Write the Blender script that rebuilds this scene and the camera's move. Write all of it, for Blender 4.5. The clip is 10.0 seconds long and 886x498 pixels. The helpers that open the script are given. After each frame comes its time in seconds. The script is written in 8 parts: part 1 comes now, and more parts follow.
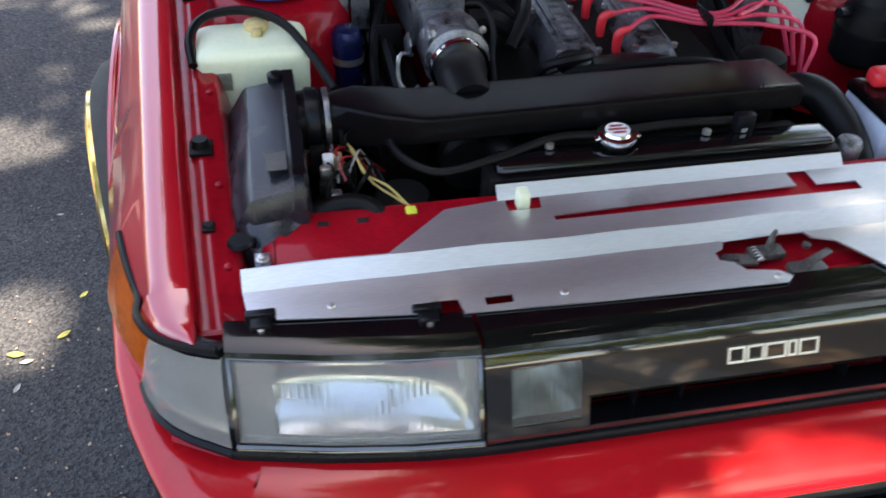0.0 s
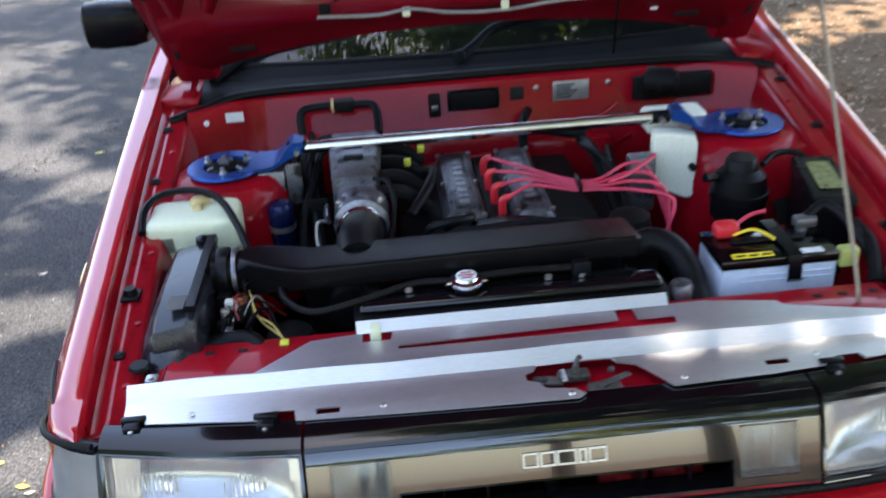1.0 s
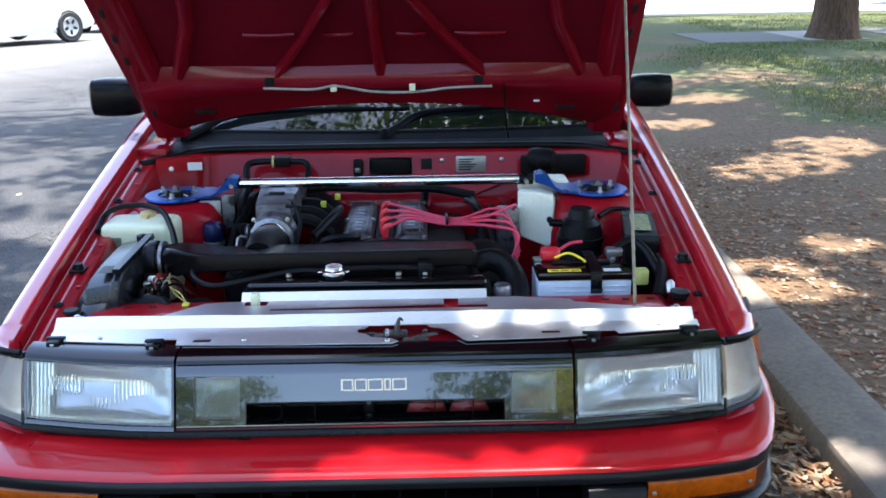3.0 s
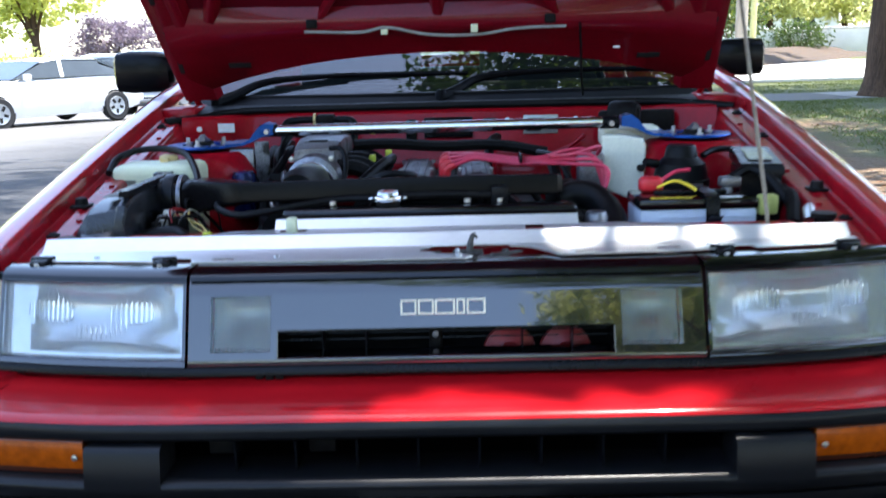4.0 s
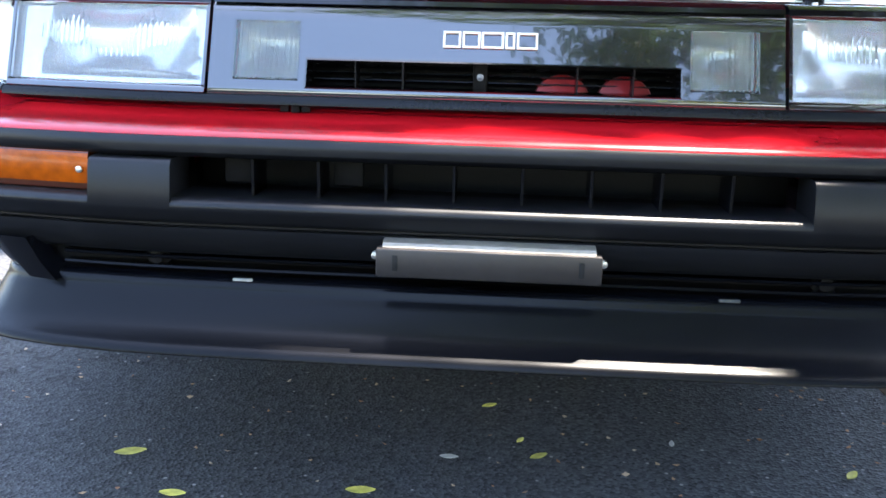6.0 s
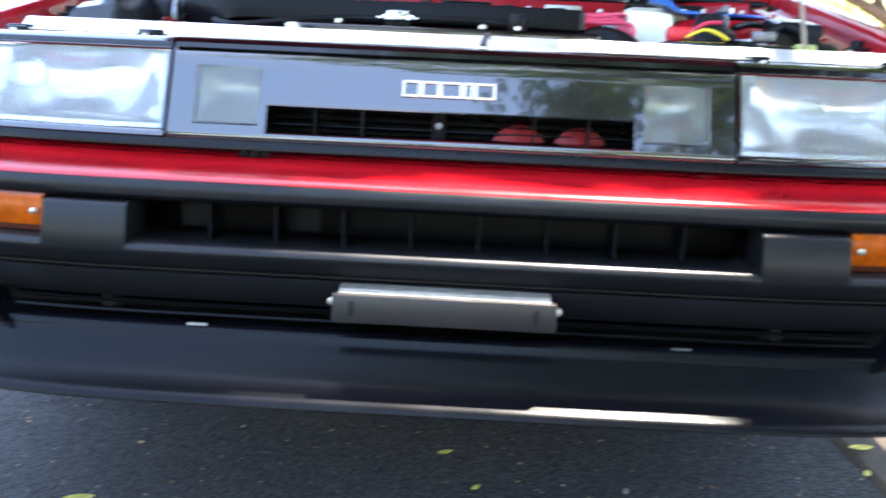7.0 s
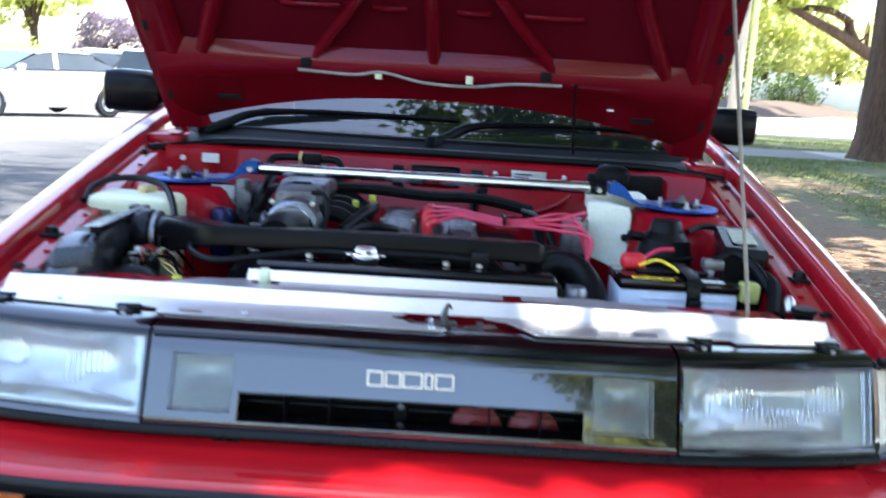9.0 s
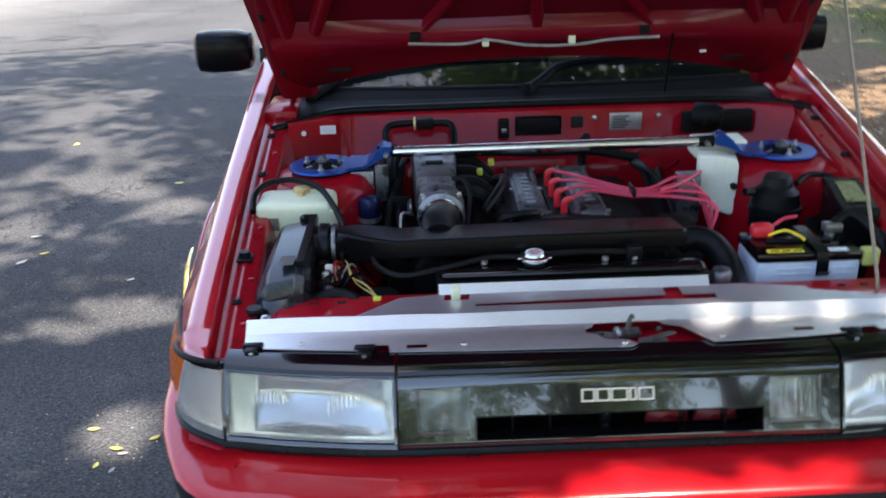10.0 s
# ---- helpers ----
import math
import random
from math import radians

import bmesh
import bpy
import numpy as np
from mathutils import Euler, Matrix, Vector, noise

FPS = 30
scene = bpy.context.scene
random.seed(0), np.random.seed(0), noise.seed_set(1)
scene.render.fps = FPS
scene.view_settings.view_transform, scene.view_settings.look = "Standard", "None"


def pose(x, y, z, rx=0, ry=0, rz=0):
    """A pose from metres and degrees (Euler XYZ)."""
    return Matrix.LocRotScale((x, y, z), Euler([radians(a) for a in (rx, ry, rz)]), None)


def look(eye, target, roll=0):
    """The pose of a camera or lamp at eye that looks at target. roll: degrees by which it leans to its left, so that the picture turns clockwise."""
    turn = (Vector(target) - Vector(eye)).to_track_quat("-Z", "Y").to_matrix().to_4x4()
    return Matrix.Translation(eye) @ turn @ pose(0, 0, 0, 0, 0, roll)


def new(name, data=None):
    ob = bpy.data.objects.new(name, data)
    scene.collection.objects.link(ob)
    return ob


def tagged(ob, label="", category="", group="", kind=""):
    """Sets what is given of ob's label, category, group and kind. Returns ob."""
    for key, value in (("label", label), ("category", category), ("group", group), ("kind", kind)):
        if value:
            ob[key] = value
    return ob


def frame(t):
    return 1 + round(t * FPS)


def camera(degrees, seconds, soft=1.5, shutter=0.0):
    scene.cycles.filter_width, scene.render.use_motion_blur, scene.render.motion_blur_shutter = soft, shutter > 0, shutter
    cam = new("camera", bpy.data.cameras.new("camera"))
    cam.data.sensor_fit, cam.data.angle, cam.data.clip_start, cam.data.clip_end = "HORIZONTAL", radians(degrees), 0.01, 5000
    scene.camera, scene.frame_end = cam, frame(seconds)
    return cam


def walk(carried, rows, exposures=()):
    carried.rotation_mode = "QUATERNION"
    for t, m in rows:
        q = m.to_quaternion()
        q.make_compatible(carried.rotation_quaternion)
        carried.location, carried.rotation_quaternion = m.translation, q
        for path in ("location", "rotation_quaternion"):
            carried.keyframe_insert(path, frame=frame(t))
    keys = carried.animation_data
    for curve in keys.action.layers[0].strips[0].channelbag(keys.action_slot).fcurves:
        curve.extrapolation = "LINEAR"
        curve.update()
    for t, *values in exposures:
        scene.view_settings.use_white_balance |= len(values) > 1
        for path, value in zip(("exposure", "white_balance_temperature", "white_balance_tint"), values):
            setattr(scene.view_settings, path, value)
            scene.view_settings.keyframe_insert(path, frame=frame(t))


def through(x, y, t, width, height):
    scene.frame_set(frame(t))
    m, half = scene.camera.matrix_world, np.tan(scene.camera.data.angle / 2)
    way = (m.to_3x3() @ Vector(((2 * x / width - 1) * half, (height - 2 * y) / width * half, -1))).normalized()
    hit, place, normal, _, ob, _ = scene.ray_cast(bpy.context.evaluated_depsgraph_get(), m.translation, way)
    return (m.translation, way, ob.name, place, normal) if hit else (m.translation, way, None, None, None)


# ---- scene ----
cam = camera(52.0, 10.0, soft=1.6, shutter=0.4)
PATH = [
    (0, (-0.557, -0.687, 1.358), (-0.234, 0.813, 0.076), 1.8),
    (0.5, (-0.342, -0.795, 1.384), (-0.199, 0.816, 0.207), -0.5),
    (1, (-0.202, -0.98, 1.422), (-0.11, 0.787, 0.488), -3.8),
    (1.5, (-0.058, -1.222, 1.448), (-0.019, 0.6, 0.623), -2.2),
    (2, (0.089, -1.449, 1.417), (0.088, 0.393, 0.638), -1.5),
    (2.2, (0.103, -1.527, 1.392), (0.15, 0.327, 0.644), -0.4),
    (3.5, (0.064, -1.435, 1.175), (0.091, 0.494, 0.647), -0.9),
    (4, (0.023, -1.234, 0.923), (-0.015, 0.718, 0.493), -1.5),
    (4.5, (-0.003, -1.166, 0.719), (-0.034, 0.797, 0.338), 0.9),
    (5, (-0.005, -1.172, 0.627), (-0.078, 0.783, 0.209), 2.0),
    (5.5, (0.009, -1.181, 0.602), (-0.088, 0.751, 0.094), 1.6),
    (6.8, (0.03, -1.185, 0.606), (-0.138, 0.761, 0.177), 1.6),
    (7, (0.029, -1.189, 0.608), (-0.022, 0.77, 0.206), 2.6),
    (7.5, (0.084, -1.191, 0.63), (0.258, 0.766, 0.253), 3.6),
    (8, (0.095, -1.19, 0.633), (0.359, 0.767, 0.311), 3.8),
    (8.5, (0.09, -1.173, 0.71), (0.228, 0.798, 0.403), 2.7),
    (9, (0.03, -1.19, 0.985), (0.03, 0.773, 0.603), 3.5),
    (9.5, (-0.066, -1.298, 1.26), (-0.152, 0.606, 0.654), 2.7),
    (10, (-0.296, -1.276, 1.364), (-0.27, 0.569, 0.592), -1.7),
]
EXPOSURES = [(0.0, 2.55, 7900, 14), (1.0, 2.6, 7200, 13), (2.0, 2.7, 6600, 12), (3.5, 2.5, 6400, 11), (4.0, 2.4, 6300, 11), (4.5, 2.05, 6300, 11), (5.0, 2.25, 6600, 12),
             (5.5, 3.35, 6700, 12), (7.0, 3.65, 6700, 12), (7.5, 3.55, 6500, 12), (8.0, 3.1, 6200, 12), (9.0, 2.8, 6400, 11), (9.5, 2.55, 6900, 12), (10.0, 2.3, 7100, 13)]
walk(cam, [(t, look(eye, target, roll)) for t, eye, target, roll in PATH], EXPOSURES)

# ---------------------------------------------------------------- light
SUN = Vector((0.22, 0.16, 0.95)).normalized()
world = bpy.data.worlds.new("sky")
scene.world = world
world.use_nodes = True
wn = world.node_tree.nodes
sky = wn.new("ShaderNodeTexSky")
sky.sky_type, sky.sun_disc = "NISHITA", False
sky.sun_elevation, sky.sun_rotation = math.asin(SUN.z), math.atan2(SUN.x, SUN.y)
sky.dust_density, sky.ozone_density = 1.2, 1.0
wn["Background"].inputs["Strength"].default_value = 0.15
world.node_tree.links.new(sky.outputs[0], wn["Background"].inputs[0])
sun = new("sun", bpy.data.lights.new("sun", "SUN"))
sun.data.energy, sun.data.angle, sun.data.color = 4.0, radians(0.5), (1.0, 0.95, 0.86)
sun.matrix_world = look(SUN * 40, (0, 0, 0))


# ---------------------------------------------------------------- materials
def shader(name):
    m = bpy.data.materials.new(name)
    m.use_nodes = True
    return m, m.node_tree.nodes, m.node_tree.links, m.node_tree.nodes["Principled BSDF"]


def surface(name, colour, rough=0.5, metal=0.0, var=0.25, scale=6.0, fine=90.0, bump=0.15, depth=0.002,
            coat=0.0, coat_rough=0.05, stain=None, stain_at=0.6, spec=0.5, stretch=(1, 1, 1), rough_var=0.15, random=0.0):
    """A solid surface: base colour varied at two scales, roughness that wanders, fine relief, optional stains."""
    m, n, l, b = shader(name)
    co = n.new("ShaderNodeTexCoord")
    mp = n.new("ShaderNodeMapping")
    mp.inputs["Scale"].default_value = stretch
    l.new(co.outputs["Object"], mp.inputs[0])
    big, small = n.new("ShaderNodeTexNoise"), n.new("ShaderNodeTexNoise")
    for node, s, d in ((big, scale, 5.0), (small, fine, 4.0)):
        node.inputs["Scale"].default_value, node.inputs["Detail"].default_value = s, d
        l.new(mp.outputs[0], node.inputs["Vector"])
    mul = n.new("ShaderNodeMath")
    mul.operation = "ADD"
    l.new(big.outputs[0], mul.inputs[0])
    l.new(small.outputs[0], mul.inputs[1])
    ramp = n.new("ShaderNodeMapRange")
    ramp.inputs[1].default_value, ramp.inputs[2].default_value = 0.7, 1.3
    ramp.inputs[3].default_value, ramp.inputs[4].default_value = 1 - var, 1 + var
    l.new(mul.outputs[0], ramp.inputs[0])
    hsv = n.new("ShaderNodeHueSaturation")
    hsv.inputs["Color"].default_value = (*colour, 1)
    value = ramp.outputs[0]
    if random:
        info = n.new("ShaderNodeObjectInfo")
        rr = n.new("ShaderNodeMapRange")
        rr.inputs[3].default_value, rr.inputs[4].default_value = 1 - random, 1 + random
        l.new(info.outputs["Random"], rr.inputs[0])
        mm = n.new("ShaderNodeMath")
        mm.operation = "MULTIPLY"
        l.new(value, mm.inputs[0])
        l.new(rr.outputs[0], mm.inputs[1])
        value = mm.outputs[0]
    l.new(value, hsv.inputs["Value"])
    out = hsv.outputs[0]
    if stain:
        sn = n.new("ShaderNodeTexNoise")
        sn.inputs["Scale"].default_value, sn.inputs["Detail"].default_value = scale * 1.7, 8.0
        l.new(co.outputs["Object"], sn.inputs["Vector"])
        sr = n.new("ShaderNodeMapRange")
        sr.inputs[1].default_value, sr.inputs[2].default_value = stain_at, stain_at + 0.12
        l.new(sn.outputs[0], sr.inputs[0])
        mix = n.new("ShaderNodeMixRGB")
        mix.inputs[2].default_value = (*stain, 1)
        l.new(sr.outputs[0], mix.inputs[0])
        l.new(out, mix.inputs[1])
        out = mix.outputs[0]
    l.new(out, b.inputs["Base Color"])
    rm = n.new("ShaderNodeMapRange")
    rm.inputs[3].default_value, rm.inputs[4].default_value = max(0.02, rough - rough_var * rough * 2), min(1, rough + rough_var * rough * 2)
    l.new(big.outputs[0], rm.inputs[0])
    l.new(rm.outputs[0], b.inputs["Roughness"])
    b.inputs["Metallic"].default_value = metal
    b.inputs["Specular IOR Level"].default_value = spec
    b.inputs["Coat Weight"].default_value, b.inputs["Coat Roughness"].default_value = coat, coat_rough
    if bump:
        bp = n.new("ShaderNodeBump")
        bp.inputs["Strength"].default_value, bp.inputs["Distance"].default_value = bump, depth
        l.new(small.outputs[0], bp.inputs["Height"])
        l.new(bp.outputs[0], b.inputs["Normal"])
    return m


def glass(name, tint=(1, 1, 1), rough=0.0, ior=1.4, haze=0.0, haze_colour=(0.8, 0.8, 0.78), flutes=0.0):
    m, n, l, b = shader(name)
    if flutes:
        co, mp, wave, bp = (n.new("ShaderNode" + k) for k in ("TexCoord", "Mapping", "TexWave", "Bump"))
        mp.inputs["Scale"].default_value = (flutes, flutes * 0.6, 0)
        wave.inputs["Scale"].default_value = 1.0
        bp.inputs["Strength"].default_value, bp.inputs["Distance"].default_value = 0.5, 0.002
        l.new(co.outputs["Object"], mp.inputs[0])
        l.new(mp.outputs[0], wave.inputs["Vector"])
        l.new(wave.outputs["Fac"], bp.inputs["Height"])
        l.new(bp.outputs[0], b.inputs["Normal"])
    b.inputs["Base Color"].default_value = (*tint, 1)
    b.inputs["Transmission Weight"].default_value = 1.0
    b.inputs["Roughness"].default_value, b.inputs["IOR"].default_value = rough, ior
    if haze:
        d = n.new("ShaderNodeBsdfDiffuse")
        d.inputs[0].default_value = (*haze_colour, 1)
        noise_tex = n.new("ShaderNodeTexNoise")
        noise_tex.inputs["Scale"].default_value = 14
        mr = n.new("ShaderNodeMapRange")
        mr.inputs[3].default_value, mr.inputs[4].default_value = haze * 0.85, haze * 1.15
        mix = n.new("ShaderNodeMixShader")
        l.new(noise_tex.outputs[0], mr.inputs[0])
        l.new(mr.outputs[0], mix.inputs[0])
        l.new(b.outputs[0], mix.inputs[1])
        l.new(d.outputs[0], mix.inputs[2])
        l.new(mix.outputs[0], n["Material Output"].inputs[0])
    return m


def pane_glass(name, tint=(0.75, 0.8, 0.8)):
    """A thin sheet: clear, with gloss that grows at the edge."""
    m, n, l, b = shader(name)
    t, g, mix, fr = (n.new("ShaderNode" + k) for k in ("BsdfTransparent", "BsdfGlossy", "MixShader", "Fresnel"))
    t.inputs[0].default_value = (*tint, 1)
    g.inputs["Roughness"].default_value = 0.01
    fr.inputs[0].default_value = 1.5
    l.new(fr.outputs[0], mix.inputs[0])
    l.new(t.outputs[0], mix.inputs[1])
    l.new(g.outputs[0], mix.inputs[2])
    l.new(mix.outputs[0], n["Material Output"].inputs[0])
    return m


def foliage(name, colours, through_colour, rough=0.5, through=0.35):
    """Leaves: a colour for each leaf, some light let through."""
    m, n, l, b = shader(name)
    geo = n.new("ShaderNodeNewGeometry")
    ramp = n.new("ShaderNodeValToRGB")
    while len(ramp.color_ramp.elements) < len(colours):
        ramp.color_ramp.elements.new(0.5)
    for k, c in enumerate(colours):
        ramp.color_ramp.elements[k].position = k / max(1, len(colours) - 1)
        ramp.color_ramp.elements[k].color = (*c, 1)
    l.new(geo.outputs["Random Per Island"], ramp.inputs[0])
    l.new(ramp.outputs[0], b.inputs["Base Color"])
    b.inputs["Roughness"].default_value = rough
    tr = n.new("ShaderNodeBsdfTranslucent")
    tr.inputs[0].default_value = (*through_colour, 1)
    mix = n.new("ShaderNodeMixShader")
    mix.inputs[0].default_value = through
    l.new(b.outputs[0], mix.inputs[1])
    l.new(tr.outputs[0], mix.inputs[2])
    l.new(mix.outputs[0], n["Material Output"].inputs[0])
    return m


def asphalt(name):
    m, n, l, b = shader(name)
    co = n.new("ShaderNodeTexCoord")
    stones = n.new("ShaderNodeTexVoronoi")
    stones.inputs["Scale"].default_value = 210
    big, mid = n.new("ShaderNodeTexNoise"), n.new("ShaderNodeTexNoise")
    big.inputs["Scale"].default_value, big.inputs["Detail"].default_value = 0.9, 6
    mid.inputs["Scale"].default_value, mid.inputs["Detail"].default_value = 14, 6
    crack = n.new("ShaderNodeTexVoronoi")
    crack.feature = "DISTANCE_TO_EDGE"
    crack.inputs["Scale"].default_value = 0.38
    warp = n.new("ShaderNodeMixRGB")
    warp.blend_type = "ADD"
    warp.inputs[0].default_value = 0.8
    l.new(co.outputs["Object"], warp.inputs[1])
    l.new(mid.outputs["Color"], warp.inputs[2])
    for node in (stones, big, mid):
        l.new(co.outputs["Object"], node.inputs["Vector"])
    l.new(warp.outputs[0], crack.inputs["Vector"])
    ramp = n.new("ShaderNodeValToRGB")
    ramp.color_ramp.elements[0].color, ramp.color_ramp.elements[1].color = (0.012, 0.0125, 0.016, 1), (0.128, 0.129, 0.137, 1)
    l.new(stones.outputs["Color"], ramp.inputs[0])
    mul = n.new("ShaderNodeMixRGB")
    mul.blend_type = "MULTIPLY"
    mul.inputs[0].default_value = 0.8
    l.new(ramp.outputs[0], mul.inputs[1])
    l.new(big.outputs[0], mul.inputs[2])
    line = n.new("ShaderNodeMapRange")
    line.inputs[1].default_value, line.inputs[2].default_value = 0.0010, 0.006
    l.new(crack.outputs["Distance"], line.inputs[0])
    dark = n.new("ShaderNodeMixRGB")
    dark.inputs[1].default_value = (0.012, 0.012, 0.013, 1)
    l.new(line.outputs[0], dark.inputs[0])
    grit = n.new("ShaderNodeTexVoronoi")
    grit.inputs["Scale"].default_value = 34
    l.new(co.outputs["Object"], grit.inputs["Vector"])
    speck = n.new("ShaderNodeMapRange")
    speck.inputs[1].default_value, speck.inputs[2].default_value = 0.10, 0.06
    l.new(grit.outputs["Distance"], speck.inputs[0])
    pale = n.new("ShaderNodeMixRGB")
    pale.inputs[2].default_value = (0.22, 0.21, 0.20, 1)
    l.new(speck.outputs[0], pale.inputs[0])
    l.new(mul.outputs[0], pale.inputs[1])
    l.new(pale.outputs[0], dark.inputs[2])
    # the far lanes are coloured paler to stand for full sun on them
    sep, lane, sunwashed = n.new("ShaderNodeSeparateXYZ"), n.new("ShaderNodeMapRange"), n.new("ShaderNodeMixRGB")
    lane.inputs[1].default_value, lane.inputs[2].default_value = -5.0, -7.6
    sunwashed.inputs[2].default_value = (0.19, 0.185, 0.18, 1)
    keep = n.new("ShaderNodeMath")
    keep.operation, keep.inputs[1].default_value = "MULTIPLY", 0.5
    l.new(co.outputs["Object"], sep.inputs[0])
    l.new(sep.outputs["X"], lane.inputs[0])
    l.new(lane.outputs[0], keep.inputs[0])
    l.new(keep.outputs[0], sunwashed.inputs[0])
    l.new(dark.outputs[0], sunwashed.inputs[1])
    l.new(sunwashed.outputs[0], b.inputs["Base Color"])
    b.inputs["Roughness"].default_value, b.inputs["Specular IOR Level"].default_value = 0.8, 0.22
    bp, bp2 = n.new("ShaderNodeBump"), n.new("ShaderNodeBump")
    bp.inputs["Strength"].default_value, bp.inputs["Distance"].default_value = 0.5, 0.004
    bp2.inputs["Strength"].default_value, bp2.inputs["Distance"].default_value = 0.8, 0.008
    l.new(stones.outputs["Distance"], bp.inputs["Height"])
    l.new(line.outputs[0], bp2.inputs["Height"])
    l.new(bp.outputs[0], bp2.inputs["Normal"])
    l.new(bp2.outputs[0], b.inputs["Normal"])
    return m


def earth(name):
    """Bare brown soil that gives way to grass away from the street."""
    m, n, l, b = shader(name)
    co = n.new("ShaderNodeTexCoord")
    big, fine = n.new("ShaderNodeTexNoise"), n.new("ShaderNodeTexNoise")
    big.inputs["Scale"].default_value, big.inputs["Detail"].default_value = 0.7, 9
    fine.inputs["Scale"].default_value, fine.inputs["Detail"].default_value = 35, 8
    for node in (big, fine):
        l.new(co.outputs["Object"], node.inputs["Vector"])
    soil, grass = n.new("ShaderNodeValToRGB"), n.new("ShaderNodeValToRGB")
    soil.color_ramp.elements[0].color, soil.color_ramp.elements[1].color = (0.032, 0.018, 0.009, 1), (0.205, 0.126, 0.064, 1)
    grass.color_ramp.elements[0].color, grass.color_ramp.elements[1].color = (0.022, 0.028, 0.006, 1), (0.095, 0.108, 0.026, 1)
    l.new(fine.outputs[0], soil.inputs[0])
    l.new(fine.outputs[0], grass.inputs[0])
    sep = n.new("ShaderNodeSeparateXYZ")
    l.new(co.outputs["Object"], sep.inputs[0])
    far = n.new("ShaderNodeMapRange")
    far.inputs[1].default_value, far.inputs[2].default_value = 2.0, 11.0
    far.inputs[3].default_value, far.inputs[4].default_value = -0.18, 0.22
    l.new(sep.outputs["Y"], far.inputs[0])
    add = n.new("ShaderNodeMath")
    l.new(big.outputs[0], add.inputs[0])
    l.new(far.outputs[0], add.inputs[1])
    cut = n.new("ShaderNodeMapRange")
    cut.inputs[1].default_value, cut.inputs[2].default_value = 0.47, 0.6
    l.new(add.outputs[0], cut.inputs[0])
    mix = n.new("ShaderNodeMixRGB")
    l.new(cut.outputs[0], mix.inputs[0])
    l.new(soil.outputs[0], mix.inputs[1])
    l.new(grass.outputs[0], mix.inputs[2])
    l.new(mix.outputs[0], b.inputs["Base Color"])
    b.inputs["Roughness"].default_value = 0.95
    bp = n.new("ShaderNodeBump")
    bp.inputs["Strength"].default_value, bp.inputs["Distance"].default_value = 0.9, 0.03
    l.new(fine.outputs[0], bp.inputs["Height"])
    l.new(bp.outputs[0], b.inputs["Normal"])
    return m


RED = surface("red_paint", (0.40, 0.005, 0.013), 0.32, var=0.10, scale=3, fine=700, bump=0.03, depth=0.0004, spec=0.30, coat=1.0, coat_rough=0.04)
RED.node_tree.nodes["Principled BSDF"].inputs["Coat IOR"].default_value = 2.0
RED_BUMPER = surface("red_bumper_paint", (0.42, 0.0065, 0.0115), 0.30, var=0.12, scale=3, fine=600, bump=0.04, depth=0.0005, spec=0.10, coat=0.8, coat_rough=0.06)
RED_BAY = surface("red_bay_paint", (0.295, 0.004, 0.011), 0.34, var=0.22, scale=9, fine=160, bump=0.06, depth=0.0008, coat=0.32, coat_rough=0.06, spec=0.06,
                  stain=(0.07, 0.004, 0.006), stain_at=0.70)
RED_APRON = surface("red_apron_paint", (0.30, 0.004, 0.011), 0.30, var=0.25, scale=9, fine=70, bump=0.30, depth=0.0012, coat=0.75, coat_rough=0.05, spec=0.15)
# the body red, darkened in two steps for the shade under the bonnet
HOOD_FRAME = surface("shaded_bonnet_red", (0.15, 0.0026, 0.009), 0.34, var=0.2, scale=7, fine=160, bump=0.06, depth=0.0008, coat=0.4, coat_rough=0.06, spec=0.08)
HOOD_SKIN = surface("shaded_skin_red", (0.105, 0.0026, 0.009), 0.5, var=0.12, scale=3, fine=220, bump=0.06, depth=0.0006, spec=0.10)
BLACK_TRIM = surface("black_trim", (0.004, 0.0045, 0.006), 0.27, var=0.35, scale=5, fine=260, bump=0.12, depth=0.0006, stain=(0.012, 0.012, 0.014), stain_at=0.64, spec=0.17)
BUMPER_BLACK = surface("satin_bumper_plastic", (0.0026, 0.0028, 0.0040), 0.25, var=0.22, scale=4, fine=420, bump=0.04, depth=0.0003, spec=0.14, rough_var=0.06)
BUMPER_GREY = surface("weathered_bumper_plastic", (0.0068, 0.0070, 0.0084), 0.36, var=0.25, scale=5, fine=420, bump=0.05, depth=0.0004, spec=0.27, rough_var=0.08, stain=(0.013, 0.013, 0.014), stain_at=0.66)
DUCT = surface("duct_black", (0.0045, 0.004, 0.0045), 0.24, var=0.3, scale=7, fine=160, bump=0.06, depth=0.0006, spec=0.10)
GLOSS_BLACK = surface("gloss_black", (0.003, 0.003, 0.0036), 0.11, var=0.3, scale=8, fine=200, bump=0.02, depth=0.0004, coat=0.25, coat_rough=0.03, spec=0.35)
RUBBER = surface("rubber", (0.005, 0.005, 0.0056), 0.42, spec=0.13, var=0.3, scale=14, fine=300, bump=0.15, depth=0.0006)
SMOKE = surface("smoked_panel", (0.010, 0.010, 0.011), 0.06, var=0.2, scale=6, fine=100, bump=0.01, depth=0.0003, spec=0.9, coat=1.0, coat_rough=0.01)
ribs = SMOKE.node_tree
co, wave, mixer = ribs.nodes.new("ShaderNodeTexCoord"), ribs.nodes.new("ShaderNodeTexWave"), ribs.nodes.new("ShaderNodeMixRGB")
wave.inputs["Scale"].default_value = 70.0
mixer.inputs[1].default_value, mixer.inputs[2].default_value = (0.006, 0.006, 0.007, 1), (0.019, 0.018, 0.017, 1)
ribs.links.new(co.outputs["Object"], wave.inputs["Vector"])
ribs.links.new(wave.outputs["Fac"], mixer.inputs[0])
